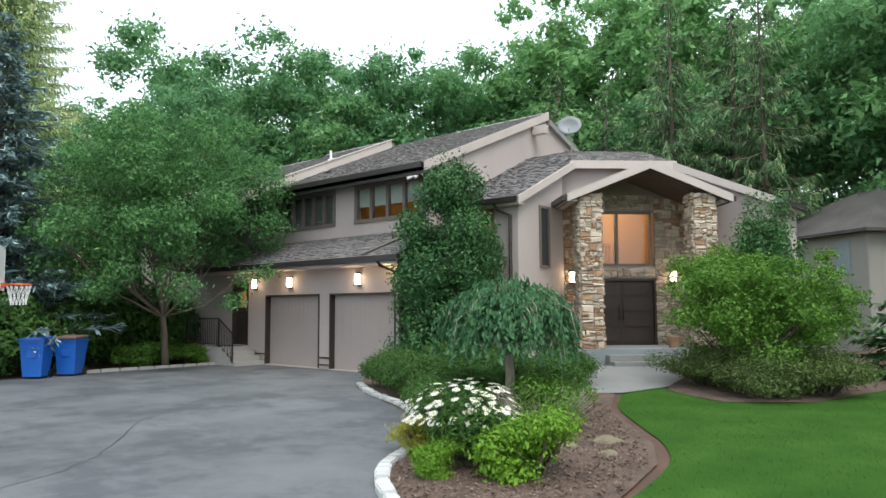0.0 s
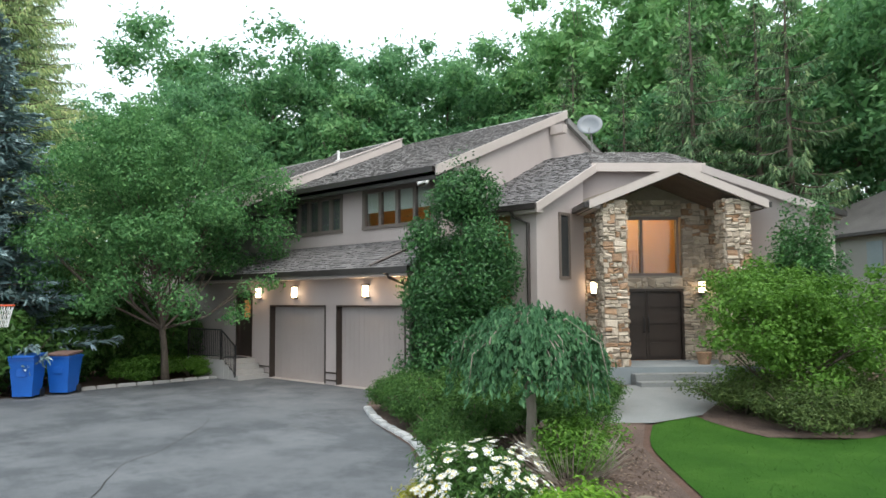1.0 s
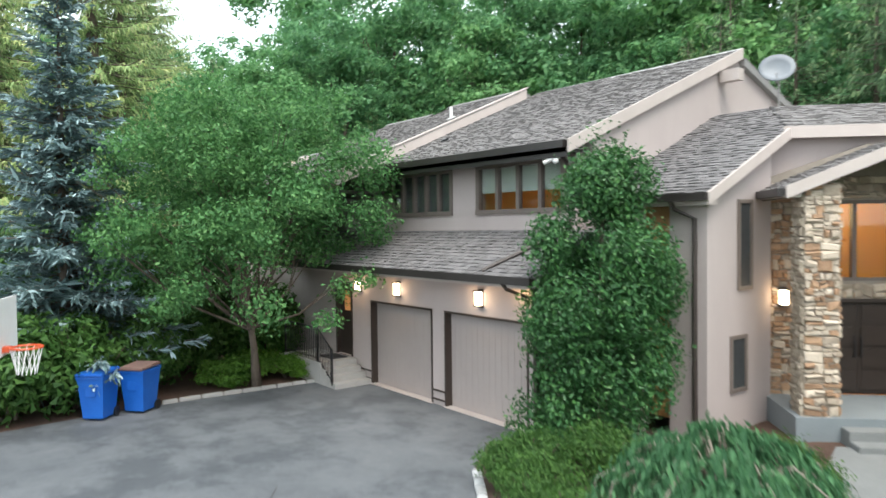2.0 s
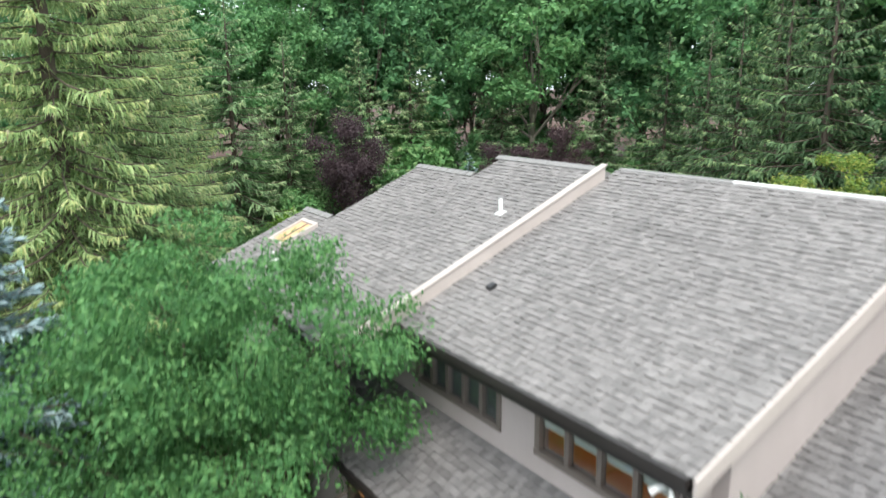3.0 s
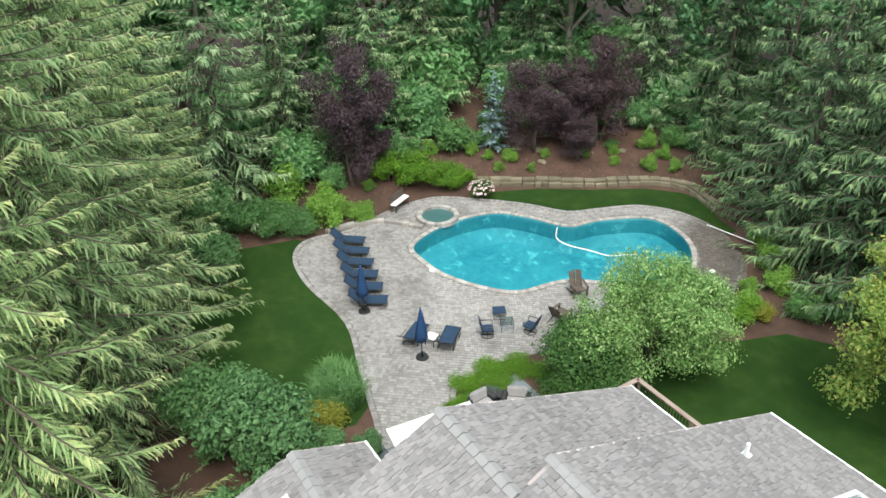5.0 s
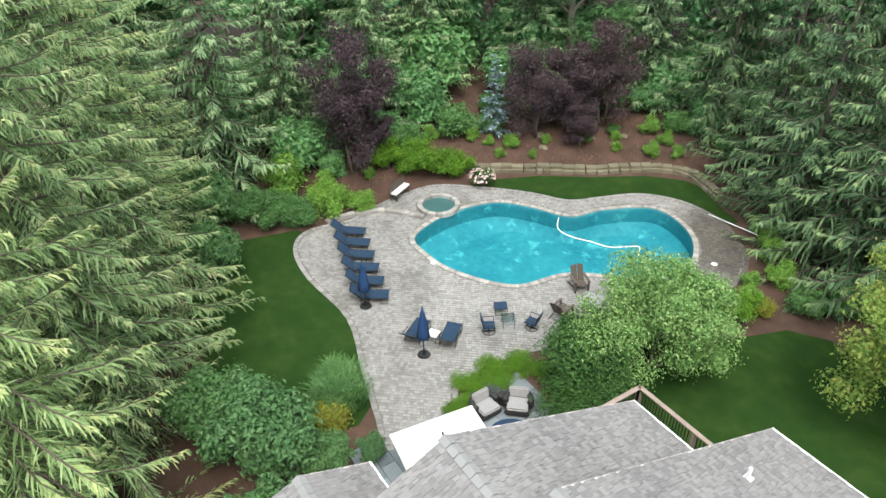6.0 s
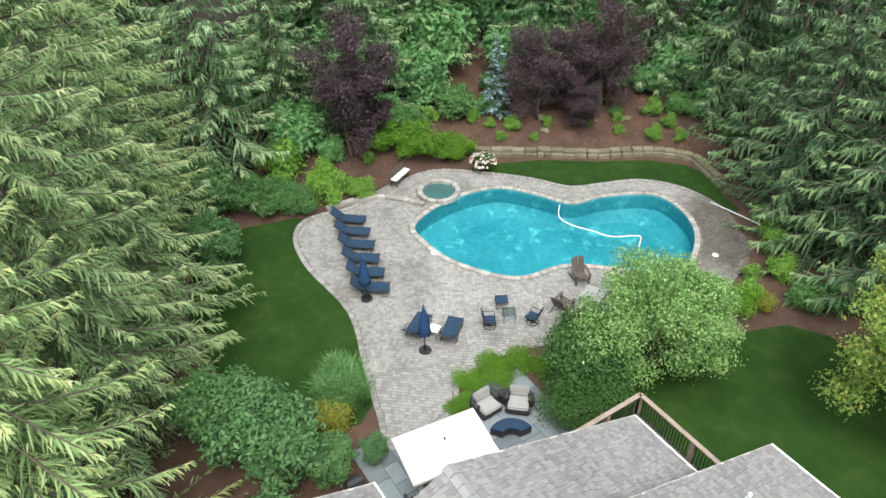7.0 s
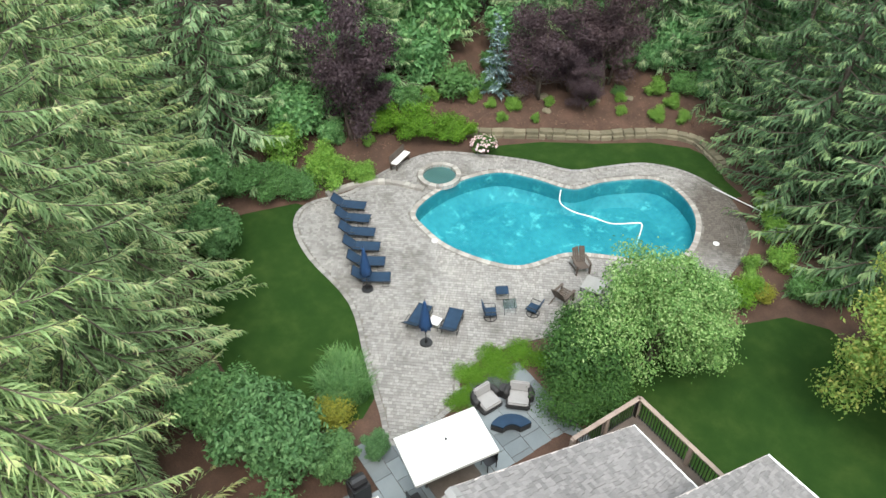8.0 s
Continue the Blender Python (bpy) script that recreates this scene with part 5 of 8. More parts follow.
def conifer(name, label, seed, height, radius, inner, material, tip, whorls=40, per=7, droop=0.35, base=0.4, space=0.12, spray=0.26, width=0.07, hang=0.6, lift=0.25, power=0.85, twigs=1.0, tip_share=0.2, cones=0, bare=0.12, loose=0.25):
    """A spruce at the origin: straight trunk, whorls of boughs that sag and lift at the tip, each a comb of sprays with twigs hanging under it."""
    rng = np.random.default_rng(seed)
    t = thing(name, (0, 0, 0), label, "conifer")
    b = Build()
    b.tube([(0, 0, -0.2), (0, 0, height * 0.3), (0, 0, height * 0.7), (0, 0, height)], [height * 0.017, height * 0.012, height * 0.006, 0.01], 7)
    R, W, LN, WD, SG, TP, CN = [], [], [], [], [], [], []
    for w in range(whorls):
        f = w / (whorls - 1)
        z = base + (height * 0.985 - base) * f ** 0.92
        ln = radius * (1 - z / height) ** power + 0.15
        ang0 = rng.uniform(0, 6.28)
        m = max(4, int(per * (0.55 + 0.45 * ln / radius)))
        for k in range(m):
            a = ang0 + 6.283 * k / m + rng.normal(0, 0.2)
            L = ln * rng.uniform(0.5, 1.22)
            d = np.array([math.cos(a), math.sin(a), 0])
            side = np.array([-d[1], d[0], 0])
            z0 = z + rng.normal(0, 0.16)
            dr = droop * rng.uniform(0.65, 1.35) * (1 - 0.8 * f)
            rise = 0.5 * f ** 2
            bend = rng.normal(0, 0.12)

            def at(q):
                q = np.asarray(q, float)[:, None]
                return np.array([0, 0, z0]) + d * L * q + side * L * bend * q * q + np.array([0, 0, 1]) * L * (rise * q - dr * q + lift * dr * q ** 3 * 1.6)

            pts = at((0, 0.33, 0.66, 1.0))
            r0 = 0.012 + 0.01 * L
            b.tube([tuple(q) for q in pts], [r0, r0 * 0.75, r0 * 0.45, 0.006], 4, False)
            n = max(8, int(2 * L / space))
            q = np.clip(bare + (1 - bare) * (np.arange(n) + rng.random(n)) / n, 0, 1)
            sg = np.where(np.arange(n) % 2, 1.0, -1.0)
            P = at(q)
            reach = (spray * L * (1 - q) ** 0.75 * (0.35 + 0.65 * np.minimum(q / 0.35, 1)) + 0.16) * rng.uniform(0.65, 1.25, n)
            way = d * (0.55 + 0.6 * q[:, None]) + side * (sg * (1.05 - 0.7 * q))[:, None] + rng.normal(0, loose, (n, 3))
            R.append(P), W.append(way), LN.append(reach), WD.append(width * (0.75 + 0.5 * rng.random(n)))
            SG.append(hang * (0.25 + 0.6 * rng.random(n)))
            # Needle material by place on the bough: inner, outer, tip.
            toward_tip = q + rng.normal(0, 0.12, n)
            TP.append(np.where(toward_tip > 0.8, 2, np.where(toward_tip > 0.42, 1, 0)))
            h = int(n * twigs)
            if h:
                i = rng.integers(0, n, h)
                u = rng.uniform(0.25, 1.0, h)
                wy = unit(way[i])
                Q = P[i] + wy * (reach[i] * u)[:, None]
                Q[:, 2] -= SG[-1][i] * reach[i] * u ** 1.6 * 0.9
                R.append(Q), W.append(wy * 0.55 + np.array([0, 0, -1.0]) * (0.25 + hang) + rng.normal(0, 0.2, (h, 3)))
                LN.append((0.12 + 0.42 * spray * L ** 0.5 * rng.random(h)) * (0.7 + 0.5 * hang)), WD.append(np.full(h, width * 0.8)), SG.append(np.full(h, 0.1))
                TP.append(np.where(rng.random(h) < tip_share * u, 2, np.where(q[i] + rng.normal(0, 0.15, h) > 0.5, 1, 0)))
            if cones and L > 0.8 and f > 0.15:
                CN.append(at(rng.uniform(0.75, 1.0, cones)) + rng.normal(0, 0.1, (cones, 3)))
    R, W, LN, WD, SG, TP = (np.concatenate(q) for q in (R, W, LN, WD, SG, TP))
    part("trunk", b, M_BARK, t, smooth=True, rel=True)
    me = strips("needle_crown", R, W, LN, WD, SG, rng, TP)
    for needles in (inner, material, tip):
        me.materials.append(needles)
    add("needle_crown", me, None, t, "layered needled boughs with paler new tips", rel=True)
    if CN:
        C = np.concatenate(CN)
        C[:, 2] -= 0.1
        n = len(C)
        add("cone_cluster", strips("cone_cluster", C, np.tile([0, 0, -1.0], (n, 1)) + rng.normal(0, 0.12, (n, 3)), np.full(n, 0.16), np.full(n, 0.055), np.zeros(n), rng), L_CONE, t, "pale hanging cones", rel=True)["kind"] = "stuff"
    return t


def put(ob, x, y, turn=0.0, size=1.0, h=0.0, tall=None):
    return Matrix.Translation(pz(x, y, h - 0.02)) @ Matrix.Rotation(radians(turn), 4, "Z") @ Matrix.Diagonal((size, size, size if tall is None else tall, 1))


def place(ob, spots, group=""):
    """Sets the thing at the first spot and copies at the others: (x, y, turn, size)."""
    if group:
        ob["group"] = group
    for n, s in enumerate(spots[1:]):
        copy_thing(ob, put(ob, *s))
    ob.matrix_basis = put(ob, *spots[0])
    return ob


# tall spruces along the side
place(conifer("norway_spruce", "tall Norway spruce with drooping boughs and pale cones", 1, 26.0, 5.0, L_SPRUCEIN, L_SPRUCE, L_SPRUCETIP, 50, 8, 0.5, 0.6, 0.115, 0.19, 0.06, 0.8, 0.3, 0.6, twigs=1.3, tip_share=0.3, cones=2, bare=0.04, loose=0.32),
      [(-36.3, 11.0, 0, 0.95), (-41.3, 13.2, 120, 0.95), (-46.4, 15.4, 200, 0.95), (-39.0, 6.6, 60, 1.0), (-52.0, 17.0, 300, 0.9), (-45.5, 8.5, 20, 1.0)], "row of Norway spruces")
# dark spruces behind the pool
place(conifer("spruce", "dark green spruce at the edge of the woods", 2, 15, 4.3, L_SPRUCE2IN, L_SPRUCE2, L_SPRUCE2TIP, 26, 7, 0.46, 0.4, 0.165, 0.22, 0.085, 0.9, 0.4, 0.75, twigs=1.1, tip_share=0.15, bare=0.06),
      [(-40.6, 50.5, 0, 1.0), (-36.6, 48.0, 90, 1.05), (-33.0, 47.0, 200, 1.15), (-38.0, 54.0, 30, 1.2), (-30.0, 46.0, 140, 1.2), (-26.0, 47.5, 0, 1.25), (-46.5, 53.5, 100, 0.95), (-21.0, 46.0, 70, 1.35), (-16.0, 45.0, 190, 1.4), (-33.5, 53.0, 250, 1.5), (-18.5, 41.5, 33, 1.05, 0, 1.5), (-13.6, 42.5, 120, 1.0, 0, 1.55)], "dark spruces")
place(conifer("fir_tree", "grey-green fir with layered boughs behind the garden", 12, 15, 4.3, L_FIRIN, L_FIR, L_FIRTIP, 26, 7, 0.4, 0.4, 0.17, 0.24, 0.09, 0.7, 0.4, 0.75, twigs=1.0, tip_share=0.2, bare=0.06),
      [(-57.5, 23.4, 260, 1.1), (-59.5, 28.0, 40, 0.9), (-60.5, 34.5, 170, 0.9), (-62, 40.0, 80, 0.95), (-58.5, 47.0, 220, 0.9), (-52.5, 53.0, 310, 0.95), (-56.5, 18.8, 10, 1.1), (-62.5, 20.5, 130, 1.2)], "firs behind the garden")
place(conifer("blue_spruce", "silvery blue spruce with stiff layered boughs", 3, 10.6, 3.0, L_BLUE, L_BLUE, L_BLUETIP, 36, 11, 0.16, 1.0, 0.05, 0.26, 0.06, 0.08, 0.5, twigs=0.35, tip_share=0.3, bare=0.05, loose=0.3),
      [(-24.7, 7.9, 0, 1.0)])
place(conifer("young_blue_spruce", "small narrow silver-blue spruce behind shrubs", 4, 4.6, 1.1, L_BLUE, L_BLUE, L_BLUETIP, 20, 6, 0.1, 0.2, 0.1, 0.3, 0.08, 0.12, 0.4, twigs=0.6, tip_share=0.5), [(-55.2, 41.2, 0, 1.05)])
# woods
place(broadleaf("oak_tree", "tall dark green oak in the woods", 5, 25, 7.0, 1.2, 17000, 0.5, L_OAK, M_BARK, 0.36, 120, 0.19, small=True),
      [(-68, 24, 0, 0.78), (-66, 38, 70, 0.95), (-67, 46, 130, 1.25), (-61, 54, 200, 1.2), (-72, 55, 260, 1.35), (-54, 60, 320, 1.25), (-46, 60, 20, 1.15), (-76, 33, 80, 0.88), (-64, 16, 140, 0.74), (-59, 11, 200, 0.75), (-75, 8, 250, 0.85), (-84, 45, 10, 1.45), (-66, 68, 130, 1.2), (-86, 20, 40, 0.9), (-71, 40, 20, 0.8), (-69, 31, 200, 0.8), (-63, 47, 300, 0.75), (-57, 57, 30, 0.8), (-50, 58, 100, 0.8), (-42, 58, 170, 0.85), (-60, 62, 240, 1.0), (-66, 20, 20, 0.75), (-78, 24, 111, 0.85), (-34, 58, 60, 0.8), (-25, 53, 140, 0.8), (-18, 52, 220, 0.85), (-8, 50, 10, 0.9), (0, 44, 90, 0.8), (7, 36, 190, 0.75), (12, 30, 280, 0.8)], "woodland oaks")
place(broadleaf("beech_tree", "tall light green woodland tree with a pale trunk", 6, 27, 6.8, 5.0, 15000, 0.52, L_OAK2, M_PALEBARK, 0.34, 100, 0.18, limbs_n=16, small=True),
      [(-38, 62, 0, 1.3), (-28, 60, 60, 1.3), (-64, 30, 120, 0.7), (-20, 58, 180, 1.15), (-58, 50, 250, 0.9), (-10, 56, 300, 1.1), (-3, 50, 30, 1.1), (5, 46, 80, 1.0), (-46, 70, 150, 1.2), (-30, 72, 200, 1.3), (-14, 68, 280, 1.3), (-78, 66, 10, 1.2), (2, 60, 200, 1.2), (12, 40, 100, 1.0), (-56, 74, 33, 1.25)], "woodland beeches")
# garden trees
place(broadleaf("maple_tree", "spreading green maple beside the driveway", 7, 8.5, 4.0, 0.65, 66000, 0.115, L_MAPLE, M_BARK, 0.10, 210, 0.145, stems=2, limbs_n=16), [(-22.5, 12.1, 0, 1.0)])
place(broadleaf("dogwood_tree", "pale green dogwood with creamy bracts", 8, 5.3, 3.2, 0.5, 46000, 0.125, L_DOG, M_BARK, 0.12, 100, 0.24, stems=3), [(-33.3, 33.6, 0, 1.0)])
place(shrub("laurel_shrub", "broad dark green rounded shrub beside the terrace", 9, (2.5, 2.5, 3.2), 20000, 0.14, L_SHRUB, 22, 0.36), [(-34.2, 30.4, 0, 1.0), (-32.6, 29.4, 130, 0.75), (-35.6, 31.6, 240, 0.6)])
place(broadleaf("katsura_tree", "yellow-green tree turning early beside the lawn", 10, 8.6, 3.5, 0.4, 34000, 0.16, L_AUTUMN, M_BARK, 0.14, 80, 0.2), [(-25.5, 39.5, 0, 1.0)])
place(broadleaf("plum_tree", "purple-leaved plum tree with airy twigs", 11, 7.2, 2.5, -0.9, 17000, 0.15, L_PURPLE, M_BARK, 0.09, 50, 0.27, stems=3),
      [(-55.5, 30.7, 0, 1.0, 0.0, 1.4), (-53.0, 43.0, 80, 0.95, 0.0, 0.98), (-51.5, 47.6, 170, 0.92, 0.0, 1.15), (-50.4, 44.7, 260, 0.5), (-52.4, 45.2, 20, 0.75), (-56.3, 32.4, 140, 0.6)], "purple plums")


def holly(seed):
    rng = np.random.default_rng(seed)
    t = thing("holly_bush", (0, 0, 0), "tall conical glossy dark green holly beside the garage", "shrub")
    cl = []
    for i in range(95):
        z = rng.uniform(0.3, 5.3)
        r = 1.6 * (1 - (z / 6.2) ** 3.6)
        a = rng.uniform(0, 6.28)
        k = r * rng.uniform(0.35, 0.85)
        s = rng.uniform(0.3, 0.52) * (0.6 + 0.4 * r)
        cl.append(((k * math.cos(a), k * math.sin(a), z), (s, s, s * 1.15)))
    p, nn = clumped(rng, cl, 46000, 0.55)
    ext = np.array([[rng.normal(0, 0.25), rng.normal(0, 0.25), rng.uniform(5.0, 6.1)] for _ in range(160)])
    p, nn = np.concatenate([p, ext]), np.concatenate([unit(nn), np.tile([0, 0, 1.0], (160, 1))])
    part("trunk", Build().tube([(0, 0, -0.1), (0, 0, 2.5), (0.05, 0, 5.6)], [0.09, 0.06, 0.015], 6), M_BARK, t, rel=True)
    add("foliage", leaves("foliage", p, nn, 0.10, rng, 0.5), L_HOLLY, t, rel=True)
    return t


place(holly(31), [(-13.35, 14.85, 0, 1.0)])


def weeping(seed):
    rng = np.random.default_rng(seed)
    t = thing("weeping_cherry", (0, 0, 0), "small grafted weeping tree with an umbrella crown", "tree")
    b = Build()
    b.tube([(0, 0, -0.1), (0.02, 0.01, 0.7), (-0.02, 0, 1.35), (0, 0, 1.75)], [0.095, 0.075, 0.08, 0.06], 8)
    C, A, N = [], [], []
    for i in range(230):
        a = rng.uniform(0, 6.28)
        R = 1.28 * math.sqrt(rng.uniform(0.03, 1.0))
        top = 2.22 - 0.35 * (R / 1.3) ** 2 + rng.normal(0, 0.05)
        low = 1.75 - rng.uniform(0.2, 0.95) * (0.35 + 0.65 * R / 1.3)
        d = np.array([math.cos(a), math.sin(a), 0])
        n = int(28 + 40 * (top - low))
        s = rng.random(n)
        P = d * (R * (0.55 + 0.45 * np.sqrt(s)))[:, None]
        P[:, 2] = top - (top - low) * s ** 1.3
        P += rng.normal(0, 0.035, (n, 3))
        C.append(P)
        A.append(np.tile([d[0] * 0.3, d[1] * 0.3, -1.0], (n, 1)))
        N.append(np.tile(d + [0, 0, 0.4], (n, 1)))
        if i % 3 == 0:
            b.tube([(0, 0, 1.72), tuple(d * R * 0.6 + [0, 0, top]), tuple(d * R * 0.9 + [0, 0, top - 0.2]), tuple(d * R + [0, 0, low])], [0.02, 0.013, 0.009, 0.004], 4, False)
    part("trunk", b, M_PALEBARK, t, smooth=True, rel=True)
    C, A, N = np.concatenate(C), np.concatenate(A), np.concatenate(N)
    add("crown", leaves("crown", C, N, 0.10, rng, 0.42, 0.7, A), L_WEEP, t, rel=True)
    return t


place(weeping(32), [(-8.35, 10.6, 0, 1.02)])
place(shrub("daisy_clump", "clump of white daisies in full flower", 33, (0.72, 0.72, 0.95), 7500, 0.085, L_SHRUB, 16, 0.42, flowers=(210, 0.046, L_FLOWER, L_EYE), ratio=0.25, cat="flowers"), [(-6.75, 7.5, 0, 1.0)])
place(shrub("spirea_shrub", "rounded lime green spirea", 34, (0.56, 0.56, 0.74), 7000, 0.06, L_LIME, 20, 0.36), [(-5.65, 7.3, 0, 1.0), (-6.5, 6.75, 50, 0.55)])
place(shrub("golden_shrub", "low golden-green juniper beside the kerb", 35, (0.42, 0.5, 0.5), 4200, 0.06, L_GOLD, 14, 0.4, ratio=0.3), [(-7.45, 7.55, 0, 1.0)])
place(shrub("thinning_spirea", "half-bare spirea with yellow-green tips", 36, (0.62, 0.62, 0.8), 3800, 0.065, L_CUTLEAF, 14, 0.36), [(-7.35, 10.1, 0, 1.0), (-7.75, 11.2, 80, 0.95)])
tw = Build()
rt = random.Random(5)
for i in range(170):
    a, r = rt.uniform(0, 6.28), rt.uniform(0.2, 0.6)
    x, y = -7.2 + 0.25 * math.cos(a), 9.85 + 0.25 * math.sin(a)
    tw.tube([(x, y, 0.02), (x + r * math.cos(a), y + r * math.sin(a), rt.uniform(0.35, 0.62))], [0.006, 0.003], 3, False)
tagged(part("bare_stems", tw, M_PALEBARK, None), "bare twiggy stems of a thinning shrub", "stems", kind="stuff")
place(shrub("yew_hedge", "dense dark green spreading yew", 37, (0.95, 0.85, 1.05), 6500, 0.085, L_SHRUB, 22, 0.34, ratio=0.3),
      [(-11.9, 11.9, 0, 1.0), (-10.6, 11.3, 80, 1.0), (-9.6, 10.9, 160, 0.85), (-9.6, 12.2, 210, 1.05), (-8.6, 12.4, 300, 1.0), (-10.1, 15.2, 30, 0.95), (-10.8, 13.6, 110, 1.1), (-13.0, 12.6, 200, 1.0), (-12.2, 13.6, 20, 1.1), (-9.3, 9.9, 20, 0.75), (-9.5, 14.6, 250, 0.85), (-11.4, 11.35, 70, 0.85), (-12.9, 12.3, 10, 0.9), (-9.9, 10.5, 190, 0.8), (-8.9, 9.6, 90, 0.6)], "yews in the front bed")
place(shrub("low_juniper", "low spreading olive-green juniper", 38, (1.15, 1.05, 0.8), 8000, 0.07, L_OLIVE, 22, 0.34, ratio=0.3),
      [(-5.9, 15.6, 0, 1.15), (-7.2, 16.2, 80, 1.1), (-5.0, 16.8, 150, 1.25), (-6.4, 16.6, 230, 1.25)], "low junipers")
place(broadleaf("cutleaf_maple", "low layered cutleaf maple with bright green leaves", 39, 3.2, 1.95, 0.15, 32000, 0.085, L_CUTLEAF, M_BARK, 0.07, 95, 0.19, stems=3, cat="shrub"), [(-6.35, 17.0, 0, 1.0)])
place(shrub("evergreen_shrub", "tall dense dark evergreen beside the porch", 40, (1.45, 1.45, 4.7), 17000, 0.10, L_HOLLY, 80, 0.2), [(-6.9, 19.6, 0, 1.0)])
place(conifer("low_fir", "low dark fir with layered boughs", 41, 3.0, 2.2, L_HOLLY, L_HOLLY, L_SPRUCE2, 14, 9, 0.12, 0.2, 0.09, 0.3, 0.08, 0.25, 0.3, 0.6), [(-3.6, 22.5, 0, 1.0)])
place(shrub("rhododendron", "dense dark evergreen shrub at the driveway's edge", 42, (1.5, 1.5, 2.3), 7000, 0.17, L_SHRUB, 30, 0.3, small=True),
      [(-22.9, 6.5, 50, 1.15), (-23.3, 7.9, 190, 1.1), (-22.8, 4.9, 280, 1.2), (-28.6, 10.2, 40, 1.5, 0, 2.3), (-26.4, 9.4, 120, 1.25, 0, 1.9), (-30.6, 8.0, 220, 1.6, 0, 2.5), (-27.8, 12.6, 300, 1.2, 0, 2.0), (-24.0, 9.6, 0, 1.0), (-23.8, 6.4, 90, 1.1), (-24.4, 4.0, 160, 1.2), (-26.2, 11.4, 240, 1.0), (-27.5, 8.4, 20, 1.3), (-27.2, 13.6, 20, 1.0), (-29.5, 11.5, 70, 1.25), (-31.5, 14.2, 70, 1.2), (-26.5, 4.5, 10, 1.5), (-25.6, 13.4, 140, 1.2), (-27.0, 12.2, 30, 1.4), (-25.4, 10.6, 80, 1.2)], "evergreen shrubs")
place(shrub("pachysandra", "low bright green ground cover by the side steps", 43, (1.0, 1.1, 0.75), 6500, 0.09, L_CUTLEAF, 18, 0.36),
      [(-23.3, 11.7, 0, 1.0), (-23.2, 13.2, 90, 0.85), (-24.3, 12.7, 190, 0.9)], "ground cover")
# backyard
place(shrub("laurel_hedge", "clipped dark green laurel hedge", 44, (1.35, 1.15, 1.55), 9000, 0.10, L_LAUREL, 22, 0.34),
      [(-54.6, 21.9, 0, 1.2), (-54.1, 23.4, 70, 1.25), (-53.5, 24.7, 150, 1.2), (-53.0, 25.9, 220, 1.1)], "hedge behind the loungers")
place(shrub("forsythia", "loose bright green shrub", 45, (1.3, 1.2, 1.75), 3600, 0.15, L_BRIGHT, 18, 0.36, small=True),
      [(-52.7, 27.1, 0, 1.1), (-52.9, 28.4, 50, 1.0), (-52.3, 29.4, 130, 0.7), (-55.4, 26.4, 90, 1.45), (-54.3, 28.0, 200, 0.9), (-35.4, 44.8, 20, 0.8), (-34.0, 43.4, 120, 0.8), (-33.7, 40.3, 220, 0.75), (-51.4, 46.8, 100, 0.5), (-49.0, 49.6, 200, 0.7), (-53.2, 41.0, 20, 0.45), (-52.2, 29.9, 120, 0.7), (-55.0, 39.4, 60, 0.55), (-54.0, 39.9, 200, 0.4), (-51.9, 43.2, 60, 0.4), (-50.6, 45.4, 300, 0.45), (-49.6, 47.2, 10, 0.4), (-47.4, 49.6, 150, 0.55), (-56.2, 44.6, 150, 0.7), (-34.6, 42.0, 60, 0.55), (-52.4, 39.7, 30, 0.4), (-51.2, 41.5, 110, 0.35), (-52.9, 41.0, 210, 0.5), (-48.6, 46.4, 40, 0.4), (-47.0, 47.9, 140, 0.6), (-55.6, 33.0, 10, 0.6), (-54.6, 31.3, 70, 0.45), (-46.0, 49.0, 250, 0.5), (-37.6, 46.6, 20, 0.6), (-36.4, 45.9, 90, 0.7), (-56.6, 36.9, 0, 0.6)], "bright shrubs")
place(shrub("lime_hedge", "lime green spreading shrub by the spa", 46, (1.35, 1.35, 1.75), 5500, 0.13, L_LIME, 20, 0.35),
      [(-54.9, 32.9, 0, 1.05), (-54.1, 34.3, 100, 1.15), (-53.3, 35.7, 200, 1.05), (-52.6, 36.8, 30, 0.8), (-33.5, 39.6, 60, 0.75)], "lime shrubs")
place(shrub("rose_bush", "rose bush covered in pale pink and white blooms", 47, (0.85, 0.85, 1.2), 5200, 0.09, L_SHRUB, 16, 0.38, flowers=(90, 0.085, L_PINK, L_PINK)), [(-50.6, 37.0, 0, 1.0)])
place(shrub("mound_evergreen", "rounded mid-green evergreen mound", 48, (1.7, 1.7, 1.9), 5500, 0.17, L_LAUREL, 26, 0.33, small=True),
      [(-56.6, 35.2, 0, 0.8), (-56.2, 38.8, 90, 1.15), (-55.4, 41.0, 50, 0.7), (-52.6, 49.4, 50, 0.8), (-48.0, 51.2, 50, 0.8), (-32.0, 42.4, 30, 0.7), (-55.6, 47.2, 60, 0.7), (-43.6, 51.6, 140, 0.9), (-31.0, 44.0, 230, 0.9), (-57.2, 42.4, 20, 0.75), (-54.9, 45.9, 90, 0.5), (-52.6, 47.2, 190, 0.45), (-50.3, 47.6, 300, 0.35)], "evergreen mounds")
place(shrub("viburnum", "tall leafy green shrub beside the terrace", 49, (2.0, 2.0, 3.1), 13000, 0.18, L_VIB, 70, 0.2),
      [(-37.2, 18.0, 0, 1.3), (-35.8, 19.6, 100, 0.65), (-35.6, 21.3, 310, 0.38), (-39.8, 16.6, 200, 1.1), (-34.2, 16.4, 50, 0.9), (-50.5, 20.2, 0, 1.0), (-54.5, 21.0, 0, 1.2)], "tall shrubs")
